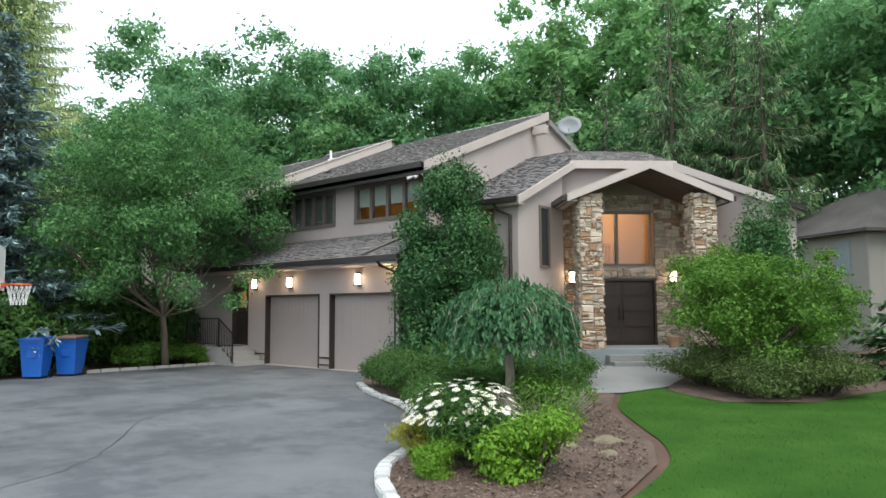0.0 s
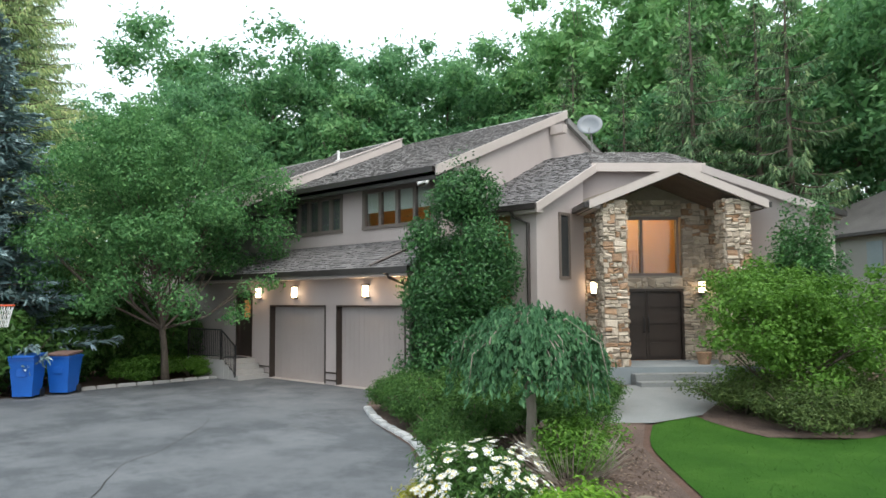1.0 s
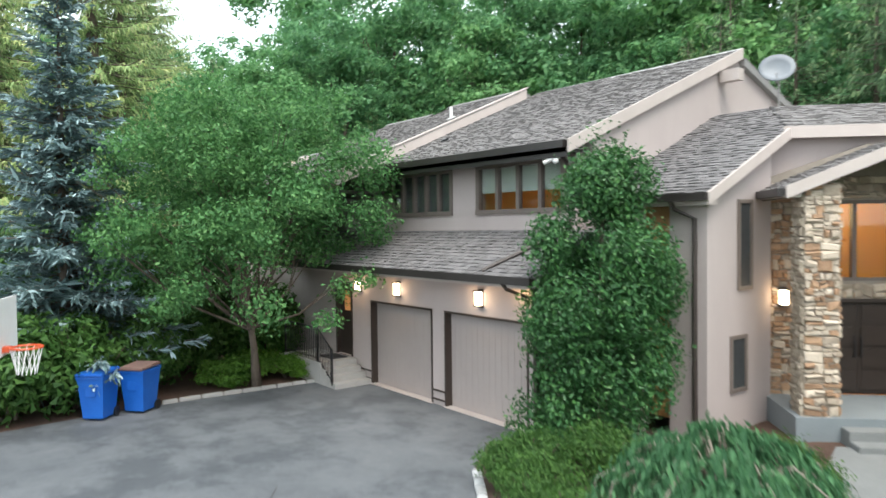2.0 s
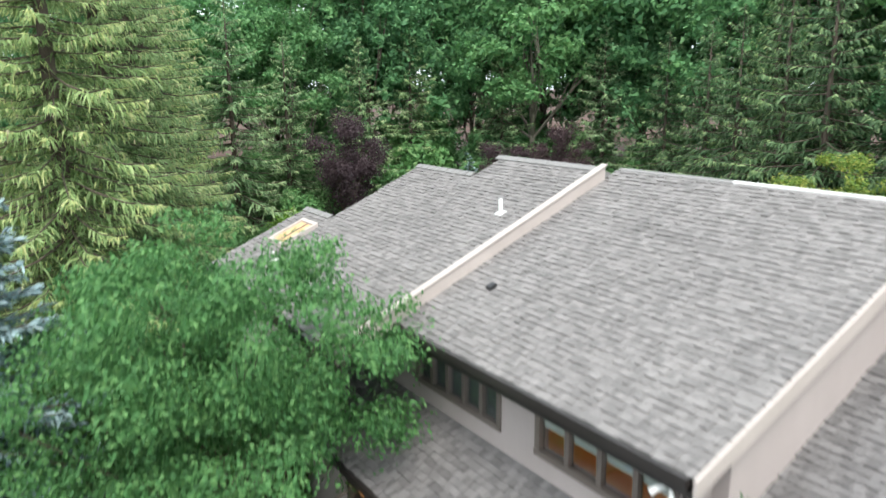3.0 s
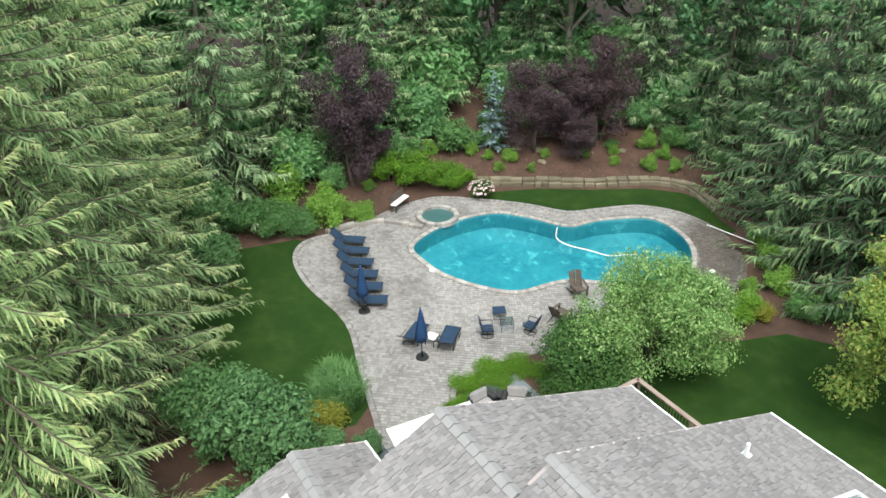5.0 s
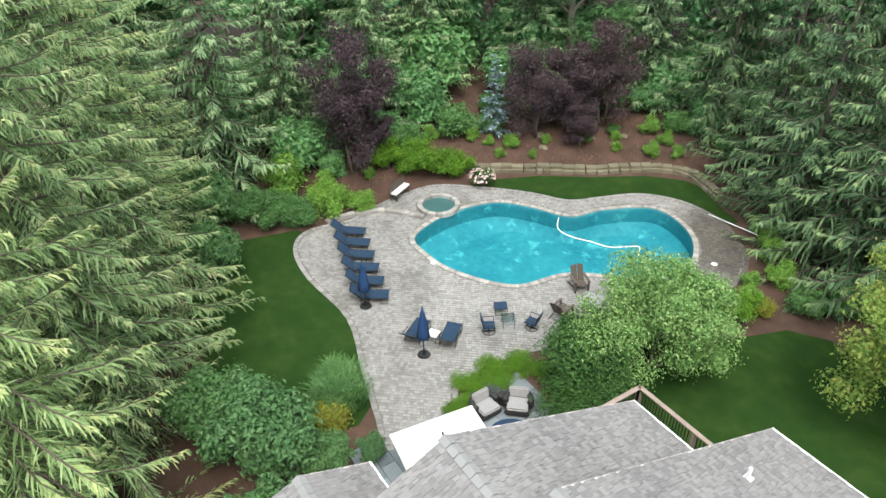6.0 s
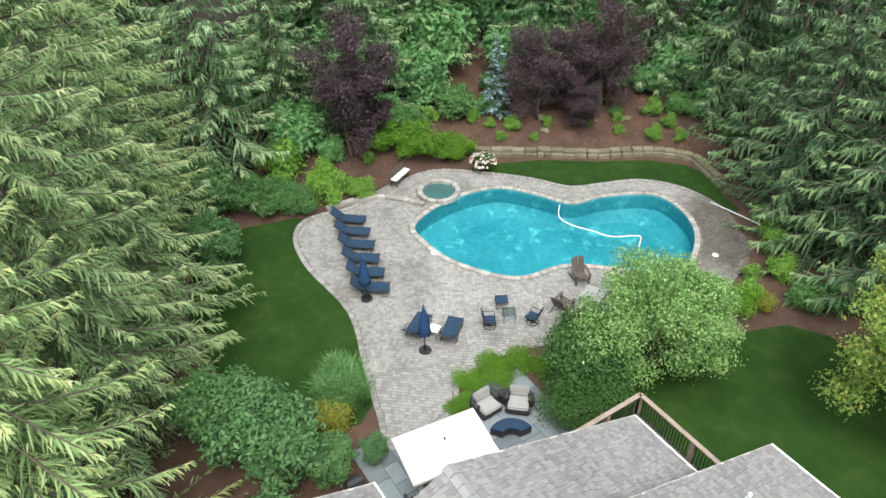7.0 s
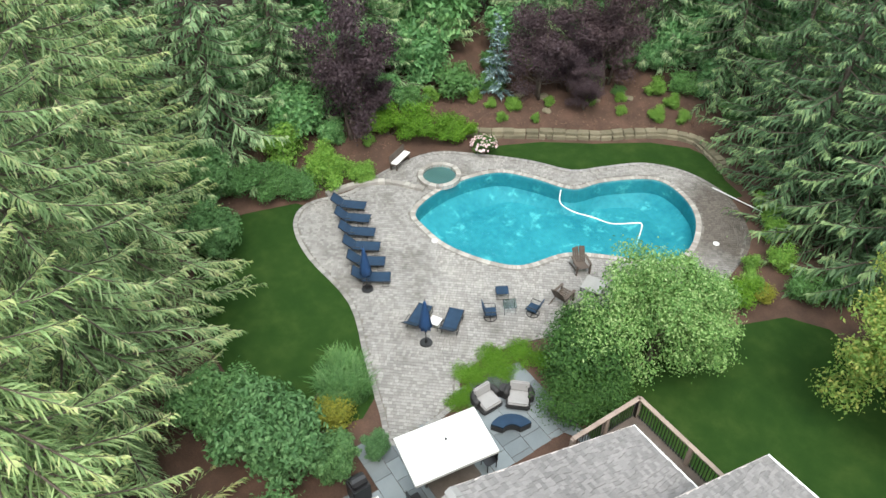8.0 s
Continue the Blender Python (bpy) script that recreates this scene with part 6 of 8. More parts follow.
place(shrub("woodland_shrub", "leafy green undergrowth shrub at the woods' edge", 54, (2.1, 2.1, 3.0), 6500, 0.26, L_OAK2, 34, 0.3, stems=False, small=True),
      [(-57.5, 28.0, 40, 1.1), (-55.8, 29.2, 200, 0.55), (-53.0, 47.6, 20, 0.5), (-54.6, 45.0, 120, 0.55), (-51.0, 51.0, 220, 0.7), (-47.0, 52.8, 40, 0.8), (-58.5, 31.5, 80, 1.3), (-59.5, 37.5, 120, 1.3), (-58.0, 44.5, 160, 1.3), (-54.5, 49.5, 200, 1.3), (-50.0, 53.0, 240, 1.3), (-45.0, 55.5, 280, 1.3), (-61.5, 33.5, 20, 1.8), (-62.5, 41.0, 60, 1.9), (-60.5, 47.5, 100, 1.8), (-56.0, 53.5, 140, 1.9), (-62.0, 26.0, 180, 1.8), (-50.0, 57.0, 220, 1.9), (-43.0, 58.0, 10, 1.9), (-36.0, 57.5, 70, 2.0), (-66.0, 34.0, 120, 2.4), (-66.0, 43.0, 170, 2.4), (-63.0, 52.0, 210, 2.3), (-29.0, 52.0, 30, 2.0), (-22.0, 50.0, 90, 2.0), (-56.5, 45.5, 10, 0.7), (-57.8, 34.0, 90, 0.8), (-64.5, 30.0, 0, 1.6), (-64.0, 38.0, 60, 1.6), (-59.0, 51.0, 150, 1.5), (-47.0, 57.0, 250, 1.5)], "woodland undergrowth")
place(shrub("golden_spirea", "rounded spirea with golden leaves", 50, (0.75, 0.75, 0.9), 4000, 0.08, L_GOLD, 14, 0.4), [(-38.0, 20.5, 0, 1.35), (-33.0, 40.6, 90, 1.0)], "golden shrubs")
place(shrub("creeping_juniper", "low golden-green juniper mat on the terrace edge", 51, (1.0, 0.9, 0.5), 6000, 0.075, L_LIME, 18, 0.36, ratio=0.3), [(-36.5, 26.5, 0, 1.05), (-36.9, 27.9, 90, 1.05), (-36.0, 25.4, 180, 0.8), (-36.5, 29.0, 40, 1.0), (-36.0, 27.4, 250, 0.9), (-35.8, 29.6, 130, 0.9)], "low junipers by the patio")
place(shrub("lavender", "low clump of grey-green lavender", 52, (0.6, 0.6, 0.6), 3000, 0.08, leafy("lavender_leaf", [(0, (0.06, 0.085, 0.07)), (1, (0.16, 0.2, 0.17))], 0.15), 10, 0.42, ratio=0.2), [(-35.6, 27.0, 0, 1.0), (-34.0, 38.3, 60, 1.3)], "grey clumps")


def grasses(seed):
    rng = np.random.default_rng(seed)
    t = thing("ornamental_grass", (0, 0, 0), "arching clump of tall green ornamental grass", "grass")
    n = 900
    a, r0 = rng.uniform(0, 6.28, n), 0.5 * np.sqrt(rng.random(n))
    base = np.stack([r0 * np.cos(a), r0 * np.sin(a), np.zeros(n)], -1)
    L = rng.uniform(0.6, 1.15, n)
    b = rng.uniform(0, 6.28, n)
    d = np.stack([np.cos(b), np.sin(b), np.zeros(n)], -1) * rng.uniform(0.15, 0.7, (n, 1))
    sd = np.stack([-np.sin(b), np.cos(b), np.zeros(n)], -1) * 0.012
    up = np.array([0, 0, 1.0])
    mid = base + d * (L * 0.4)[:, None] + up * (L * 0.75)[:, None]
    tip = base + d * (L * 1.0)[:, None] + up * (L * 0.9)[:, None]
    v = np.stack([base - sd, base + sd, mid + sd, mid - sd, tip], 1).reshape(-1, 3)
    f = []
    for i in range(n):
        k = 5 * i
        f += [(k, k + 1, k + 2, k + 3), (k + 3, k + 2, k + 4)]
    add("blades", raw("blades", v, f), L_GRASS, t, rel=True)
    return t


place(grasses(53), [(-38.6, 21.9, 0, 1.2), (-39.6, 22.2, 80, 1.1), (-39.2, 21.2, 160, 1.2), (-40.4, 22.0, 240, 0.9), (-38.3, 20.9, 30, 1.0)], "ornamental grasses")

# ---- pool side things ----
def stone_row(pts, w, h, length, parent, material, name, z=None, seed=0):
    """A row of single stones along a line."""
    rng = random.Random(seed)
    for i in range(len(pts) - 1):
        a, b = Vector(pts[i]), Vector(pts[i + 1])
        cuts = max(1, round((b - a).length / length))
        t = (b - a).normalized()
        nrm = Vector((-t.y, t.x, 0)) * w / 2
        for k in range(cuts):
            p, q = a.lerp(b, (k + 0.03) / cuts), a.lerp(b, (k + 0.97) / cuts)
            z0 = (float(ground_z(p.x, p.y)) if z is None else z) - 0.05
            j = lambda: Vector((rng.uniform(-1, 1), rng.uniform(-1, 1), 0)) * w * 0.08
            poly = [p - nrm + j(), q - nrm + j(), q + nrm + j(), p + nrm + j()]
            part(name, Build().prism([(v.x, v.y, z0) for v in poly], (0, 0, h * rng.uniform(0.85, 1.12) + 0.05)), material, parent, bevel=min(0.02, h * 0.2))


kerb = thing("granite_kerb", (-10, 9, 0), "pale granite block kerb edging the planting bed", "kerb")
stone_row([tuple(p) for p in spline([(-13.9, 12.3, 0), (-12.4, 11.25, 0), (-10.35, 10.2, 0), (-8.7, 8.8, 0), (-7.55, 7.3, 0), (-7.27, 6.75, 0), (-6.87, 6.25, 0), (-6.2, 5.7, 0), (-4.6, 4.6, 0)], 3, False)], 0.16, 0.09, 0.3, kerb, M_GRANITE, "granite_block", seed=3)
kerb2 = thing("side_kerb", (-22.2, 11, 0), "narrow concrete kerb beside the ground cover", "kerb")
stone_row([tuple(p) for p in spline([(-22.25, 9.5, 0), (-22.28, 11, 0), (-22.2, 12.4, 0), (-22.15, 13.5, 0)], 3, False)], 0.12, 0.1, 0.6, kerb2, M_CONCRETE, "kerb_block", seed=4)
M_DRYSTONE = surface("dry_stone", (0.10, 0.09, 0.06), (0.27, 0.235, 0.165), 1.2, 18, 0.95, 0.7, obj=0.25, mid=(0.17, 0.15, 0.095))
edge = thing("retaining_wall", (-49, 43, -0.7), "low dry-laid fieldstone retaining wall along the lawn", "wall")
wall_line = [tuple(p) for p in spline([(-53.4, 36.9, 0), (-51.9, 38.5, 0), (-50.7, 40.3, 0), (-49.2, 42.3, 0), (-47.9, 44.0, 0), (-46.9, 45.9, 0), (-45.7, 47.6, 0), (-44.2, 48.5, 0), (-42.6, 48.1, 0), (-41.2, 47.6, 0)], 3, False)]
stone_row(wall_line, 0.62, 0.2, 0.55, edge, M_DRYSTONE, "fieldstone", PATIO_Z - 0.02, 5)
stone_row([(x - 0.10, y + 0.08, 0) for x, y, z in wall_line], 0.5, 0.36, 0.75, edge, M_DRYSTONE, "capstone", PATIO_Z - 0.01, 15)
ledge = thing("stone_ledge", (-51, 30, -0.7), "low curved stone ledge behind the loungers", "wall")
stone_row([tuple(p) for p in spline([(-52.0, 27.0, 0), (-51.9, 28.8, 0), (-51.2, 30.4, 0), (-50.3, 31.2, 0), (-49.3, 31.9, 0)], 4, False)], 0.35, 0.2, 0.45, ledge, M_COPING, "ledge_stone", PATIO_Z, 6)
# spa
spa = thing("spa", (SPA_C[0], SPA_C[1], PATIO_Z), "round raised spa beside the pool with turquoise water", "spa")
for i in range(34):
    a0, a1 = 6.283 * (i + 0.05) / 34, 6.283 * (i + 0.95) / 34
    q = [(SPA_C[0] + r * math.cos(a), SPA_C[1] + r * math.sin(a), PATIO_Z - 0.05) for r, a in ((SPA_R, a0), (SPA_R + 0.28, a0), (SPA_R + 0.28, a1), (SPA_R, a1))]
    part("coping_stone", Build().prism(q, (0, 0, 0.26)), M_COPING, spa)
ring = [(SPA_C[0] + r * math.cos(6.283 * i / 32), SPA_C[1] + r * math.sin(6.283 * i / 32), z) for r, z in ((SPA_R + 0.01, PATIO_Z + 0.15), (SPA_R, PATIO_Z - 0.35), (SPA_R - 0.4, PATIO_Z - 0.36), (SPA_R - 0.42, PATIO_Z - 0.9)) for i in range(32)]
sf = [(k * 32 + i, k * 32 + (i + 1) % 32, (k + 1) * 32 + (i + 1) % 32, (k + 1) * 32 + i) for k in range(3) for i in range(32)] + [tuple(96 + i for i in range(32))]
part("basin", raw("basin", ring, sf), M_SPA, spa)
sw = part("water", raw("water", [(SPA_C[0] + SPA_R * math.cos(6.283 * i / 32), SPA_C[1] + SPA_R * math.sin(6.283 * i / 32), PATIO_Z + 0.04) for i in range(32)], [tuple(range(32))]), M_WATER, spa)
sw.visible_shadow = False
hose = thing("pool_hose", (-42, 38.5, PATIO_Z - 0.12), "white floating hose of a pool cleaner", "hose")
part("hose", Build().tube([tuple(p) for p in spline([(-45.1, 38.5, PATIO_Z - 0.1), (-44.2, 37.7, PATIO_Z - 0.1), (-43.2, 37.75, PATIO_Z - 0.1), (-42.2, 38.3, PATIO_Z - 0.1), (-41.2, 38.8, PATIO_Z - 0.1), (-40.6, 39.8, PATIO_Z - 0.1), (-40.3, 40.1, PATIO_Z - 0.1), (-39.8, 39.5, PATIO_Z - 0.11), (-39.4, 38.9, PATIO_Z - 0.3)], 6, False)], 0.035, 6, True), M_WHITE, hose, smooth=True)
part("cleaner", Build().box(-39.55, -39.25, 38.55, 38.85, PATIO_Z - 0.5, PATIO_Z - 0.35), M_SPA, hose, bevel=0.04)
sk = thing("pool_skimmer", (-45.2, 30.0, PATIO_Z), "round white plastic skimmer lid set in paving", "lid")
part("lid", Build().disc((-45.2, 30.0), 0.16, PATIO_Z - 0.02, PATIO_Z + 0.03, 20), M_WHITE, sk)
sk2 = copy_thing(sk, Matrix.Translation((-36.9, 42.0, PATIO_Z)))
pole = thing("skimmer_pole", (-38.5, 45.8, PATIO_Z), "long white pool skimmer pole lying on the ground", "pole")
part("shaft", Build().tube([(-40.3, 45.6, PATIO_Z + 0.08), (-38.4, 45.85, PATIO_Z + 0.12), (-35.9, 46.2, PATIO_Z + 0.15)], 0.03, 6), M_WHITE, pole)


def lounger():
    t = thing("sun_lounger", (0, 0, 0), "black metal sun lounger with navy sling fabric and raised back", "lounger", "sun loungers")
    w = 0.37
    fr = Build()
    part("side_rail", Build().tube([(0.55, -w, 0.34), (1.95, -w, 0.34)], 0.02, 6), M_BLACK, t, rel=True)
    part("side_rail", Build().tube([(0.55, w, 0.34), (1.95, w, 0.34)], 0.02, 6), M_BLACK, t, rel=True)
    part("seat", Build().prism([(0.6, -w + 0.02, 0.37), (1.9, -w + 0.02, 0.37), (1.95, -w + 0.02, 0.34), (0.6, -w + 0.02, 0.33)], (0, 2 * w - 0.04, 0)), M_NAVY, t, "navy sling seat", bevel=0.012, rel=True)
    part("backrest", Build().prism([(0.6, -w + 0.02, 0.37), (0.02, -w + 0.02, 0.86), (0.0, -w + 0.02, 0.83), (0.58, -w + 0.02, 0.33)], (0, 2 * w - 0.04, 0)), M_NAVY, t, "navy sling backrest", bevel=0.012, rel=True)
    part("back_frame", Build().tube([(0.58, -w, 0.34), (0.0, -w, 0.85), (0.0, w, 0.85), (0.58, w, 0.34)], 0.02, 6), M_BLACK, t, rel=True)
    for s in (-w, w):
        part("leg", Build().tube([(0.62, s, 0.34), (0.5, s, 0.02), (0.85, s, 0.02), (0.95, s, 0.34)], 0.018, 5), M_BLACK, t, rel=True)
        part("leg", Build().tube([(1.6, s, 0.34), (1.55, s, 0.02), (1.85, s, 0.02), (1.9, s, 0.34)], 0.018, 5), M_BLACK, t, rel=True)
        part("armrest", Build().tube([(0.35, s * 1.06, 0.55), (0.9, s * 1.06, 0.56), (0.95, s * 1.06, 0.36)], 0.018, 5), M_BLACK, t, rel=True)
    return t


def on_patio(x, y, turn, size=1.0):
    return Matrix.Translation((x, y, PATIO_Z + 0.012)) @ Matrix.Rotation(radians(turn), 4, "Z") @ Matrix.Scale(size, 4)


lg = lounger()
for k in range(6):
    f = k / 5
    copy_thing(lg, on_patio(-50.75 + 5.95 * f, 26.85 - 1.85 * f, 48 + 8 * f, 0.96)) if k else None
lg.matrix_basis = on_patio(-50.75, 26.85, 48, 0.96)
copy_thing(lg, on_patio(-40.15, 25.45, 124))
copy_thing(lg, on_patio(-38.95, 26.65, 131))


def umbrella():
    t = thing("patio_umbrella", (0, 0, 0), "closed navy blue patio umbrella on a round base", "umbrella", "closed umbrellas")
    part("base", Build().disc((0, 0), 0.30, 0, 0.06, 20, 0.26).disc((0, 0), 0.06, 0.06, 0.3, 10), M_BLACK, t, rel=True)
    part("pole", Build().tube([(0, 0, 0.05), (0, 0, 2.72)], 0.022, 8), M_BLACK, t, rel=True)
    v, f, n = [], [], 16
    for k, (z, r) in enumerate(((0.95, 0.24), (1.3, 0.21), (1.9, 0.14), (2.4, 0.07), (2.66, 0.03))):
        for i in range(n):
            rr = r * (1 + 0.28 * (1 if i % 2 else -1) * (1 if k < 4 else 0))
            v.append((rr * math.cos(6.283 * i / n), rr * math.sin(6.283 * i / n), z + (0.05 if i % 2 and k == 0 else 0)))
    for k in range(4):
        f += [(k * n + i, k * n + (i + 1) % n, (k + 1) * n + (i + 1) % n, (k + 1) * n + i) for i in range(n)]
    f += [tuple(4 * n + i for i in range(n)), tuple(n - 1 - i for i in range(n))]
    part("canopy", raw("canopy", v, f, True), M_NAVY2, t, "folded navy canopy", rel=True)
    part("finial", Build().disc((0, 0), 0.025, 2.66, 2.76, 8, 0.008), M_BLACK, t, rel=True)
    return t


um = umbrella()
copy_thing(um, on_patio(-39.43, 25.9, 40))
um.matrix_basis = on_patio(-43.95, 25.35, 0)


def small_table(name, label, top, w, d, h):
    t = thing(name, (0, 0, 0), label, "table")
    part("tabletop", Build().box(-w / 2, w / 2, -d / 2, d / 2, h - 0.03, h), top, t, bevel=0.008, rel=True)
    for sx in (-1, 1):
        for sy in (-1, 1):
            part("leg", Build().tube([(sx * (w / 2 - 0.04), sy * (d / 2 - 0.04), 0), (sx * (w / 2 - 0.05), sy * (d / 2 - 0.05), h - 0.03)], 0.015, 5), M_BLACK, t, rel=True)
    return t


small_table("side_table", "small white square side table between loungers", M_WHITE, 0.5, 0.5, 0.45).matrix_basis = on_patio(-40.0, 26.75, 30)
M_TABLEGLASS = glassy("table_glass", (0.75, 0.82, 0.85), 0.05)
small_table("glass_table", "small square glass table on black legs", M_TABLEGLASS, 0.62, 0.62, 0.5).matrix_basis = on_patio(-38.95, 30.2, 60)
small_table("garden_table", "pale grey square table beside wooden chairs", M_CONCRETE, 1.0, 1.0, 0.5).matrix_basis = on_patio(-37.75, 34.3, 25)


def swivel():
    t = thing("swivel_chair", (0, 0, 0), "black swivel patio chair with a round base", "chair", "swivel chairs")
    part("base", Build().tube([(0.3 * math.cos(6.283 * i / 16), 0.3 * math.sin(6.283 * i / 16), 0.03) for i in range(17)], 0.02, 5), M_BLACK, t, rel=True)
    part("base_cross", Build().box(-0.3, 0.3, -0.02, 0.02, 0.02, 0.05).box(-0.02, 0.02, -0.3, -0.021, 0.02, 0.05).box(-0.02, 0.02, 0.021, 0.3, 0.02, 0.05), M_BLACK, t, rel=True)
    part("post", Build().tube([(0, 0, 0.03), (0, 0, 0.36)], 0.03, 8), M_BLACK, t, rel=True)
    part("seat", Build().box(-0.27, 0.27, -0.27, 0.27, 0.36, 0.42), M_NAVY, t, bevel=0.02, rel=True)
    part("backrest", Build().prism([(-0.27, -0.27, 0.42), (-0.42, -0.27, 0.95), (-0.38, -0.27, 0.96), (-0.22, -0.27, 0.42)], (0, 0.54, 0)), M_NAVY, t, bevel=0.012, rel=True)
    for s in (-0.3, 0.3):
        part("armrest", Build().tube([(-0.36, s, 0.64), (0.22, s, 0.64), (0.26, s, 0.4)], 0.02, 5), M_BLACK, t, rel=True)
    return t


swc = swivel()
copy_thing(swc, on_patio(-38.2, 31.0, 205))
swc.matrix_basis = on_patio(-39.1, 29.2, 60)
ot = thing("ottoman", (0, 0, 0), "square navy sling ottoman with black frame", "ottoman")
part("seat", Build().box(-0.3, 0.3, -0.28, 0.28, 0.36, 0.41), M_NAVY, ot, bevel=0.015, rel=True)
for s in (-0.28, 0.28):
    part("leg", Build().tube([(-0.28, s, 0.37), (-0.28, s, 0.02), (0.28, s, 0.02), (0.28, s, 0.37)], 0.018, 5), M_BLACK, ot, rel=True)
ot.matrix_basis = on_patio(-39.95, 30.5, 60)


def adirondack():
    t = thing("adirondack_chair", (0, 0, 0), "dark brown slatted wooden garden armchair", "chair", "wooden garden chairs")
    for i in range(6):
        x = -0.25 + i * 0.095
        part("back_slat", Build().prism([(x, 0.30, 0.25), (x + 0.08, 0.30, 0.25), (x + 0.1 * (1 if i > 2 else 0.7), 0.62, 0.98 - 0.03 * abs(i - 2.5)), (x - 0.02 * (1 if i < 3 else -0.7), 0.62, 0.98 - 0.03 * abs(i - 2.5))], (0, 0.025, 0)), M_DARKWOOD, t, rel=True)
        part("seat_slat", Build().box(-0.27, 0.27, -0.28 + i * 0.1, -0.2 + i * 0.1, 0.37 - i * 0.022, 0.395 - i * 0.022), M_DARKWOOD, t, rel=True)
    for s in (-0.36, 0.26):
        part("armrest", Build().box(s, s + 0.12, -0.3, 0.45, 0.55, 0.58), M_DARKWOOD, t, bevel=0.01, rel=True)
        part("leg", Build().box(s + 0.03, s + 0.09, -0.28, -0.2, 0, 0.55), M_DARKWOOD, t, rel=True)
        part("leg", Build().prism([(s + 0.04, -0.2, 0.3), (s + 0.04, 0.7, 0.0), (s + 0.04, 0.6, 0.0), (s + 0.04, -0.2, 0.22)], (0.04, 0, 0)), M_DARKWOOD, t, rel=True)
    return t


ad = adirondack()
copy_thing(ad, on_patio(-38.1, 32.8, 195, 1.1))
ad.matrix_basis = on_patio(-39.2, 34.8, 70, 1.1)
bench = thing("garden_bench", (0, 0, 0), "brown wooden bench with a white seat pad", "bench")
part("seat", Build().box(-0.8, 0.8, -0.22, 0.22, 0.40, 0.45), M_DARKWOOD, bench, rel=True)
part("cushion", Build().box(-0.78, 0.78, -0.21, 0.21, 0.452, 0.53), M_WHITE, bench, "white seat pad", bevel=0.03, rel=True)
part("backrest", Build().box(-0.8, 0.8, 0.24, 0.28, 0.5, 0.95), M_DARKWOOD, bench, rel=True)
for sx in (-0.72, 0.66):
    for sy, h in ((-0.2, 0.4), (0.22, 0.9)):
        part("leg", Build().box(sx, sx + 0.06, sy, sy + 0.06, 0, h), M_DARKWOOD, bench, rel=True)
bench.matrix_basis = on_patio(-52.3, 32.1, 118)

# terrace
terrace = thing("terrace", (-33, 23, PATIO_Z), "terrace of large blue-grey flagstones beside the house", "terrace", kind="structure")
rt = random.Random(8)
y = 17.6
while y < 28.4:
    h = rt.choice((0.6, 0.75, 0.9))
    x = -36.2 - rt.random() * 0.5
    while x < -28.2:
        w = rt.choice((0.6, 0.9, 1.2))
        if not (inside(PATIO, np.array([x + w / 2]), np.array([y + h / 2]))[0]) and not (y < 20.4 and x < -35.4):
            part("flagstone", Build().box(x + 0.01, x + w - 0.01, y + 0.01, y + h - 0.01, PATIO_Z - 0.06, PATIO_Z - 0.004 + rt.uniform(0, 0.006)), M_SLATE, terrace)
        x += w
    y += h
cu = thing("cantilever_umbrella", (-33.2, 22.9, PATIO_Z), "open rectangular white canvas umbrella over the terrace", "umbrella")
c4 = [Vector((-34.45, 21.5, 1.62)), Vector((-34.0, 24.7, 1.62)), Vector((-31.95, 24.38, 1.62)), Vector((-32.38, 21.18, 1.62))]
apx = Vector((-33.2, 22.94, 1.93))
cv = [tuple(p) for p in c4] + [tuple(apx)] + [tuple(p - Vector((0, 0, 0.12))) for p in c4]
part("canopy", raw("canopy", cv, [(0, 4, 1), (1, 4, 2), (2, 4, 3), (3, 4, 0), (0, 1, 6, 5), (1, 2, 7, 6), (2, 3, 8, 7), (3, 0, 5, 8)]), M_CANVAS, cu, "white canvas canopy")
part("pole", Build().tube([(-33.2, 22.94, PATIO_Z), (-33.2, 22.94, 1.9)], 0.03, 8), M_BLACK, cu)
part("finial", Build().disc((-33.2, 22.94), 0.04, 1.92, 2.0, 8), M_BLACK, cu)
for p in c4:
    part("rib", Build().tube([tuple(apx - Vector((0, 0, 0.05))), tuple(p - Vector((0, 0, 0.04)))], 0.012, 5), M_BLACK, cu)
dt = thing("dining_table", (-32.9, 22.9, PATIO_Z), "dark outdoor dining table under the umbrella", "table")
part("tabletop", Build().box(-33.5, -32.3, 22.0, 23.9, PATIO_Z + 0.7, PATIO_Z + 0.74), M_DARKWOOD, dt, bevel=0.01)
for x in (-33.4, -32.5):
    for yy in (22.1, 23.7):
        part("leg", Build().box(x, x + 0.08, yy, yy + 0.08, PATIO_Z, PATIO_Z + 0.7), M_DARKWOOD, dt)


def dining_chair():
    t = thing("dining_chair", (0, 0, 0), "black metal outdoor dining chair", "chair", "dining chairs")
    part("seat", Build().box(-0.24, 0.24, -0.24, 0.24, 0.42, 0.46), M_BLACK, t, bevel=0.01, rel=True)
    part("backrest", Build().box(-0.24, -0.2, -0.24, 0.24, 0.5, 0.95), M_BLACK, t, bevel=0.01, rel=True)
    for sx in (-0.22, 0.19):
        for sy in (-0.22, 0.19):
            part("leg", Build().box(sx, sx + 0.03, sy, sy + 0.03, 0, 0.42), M_BLACK, t, rel=True)
    return t


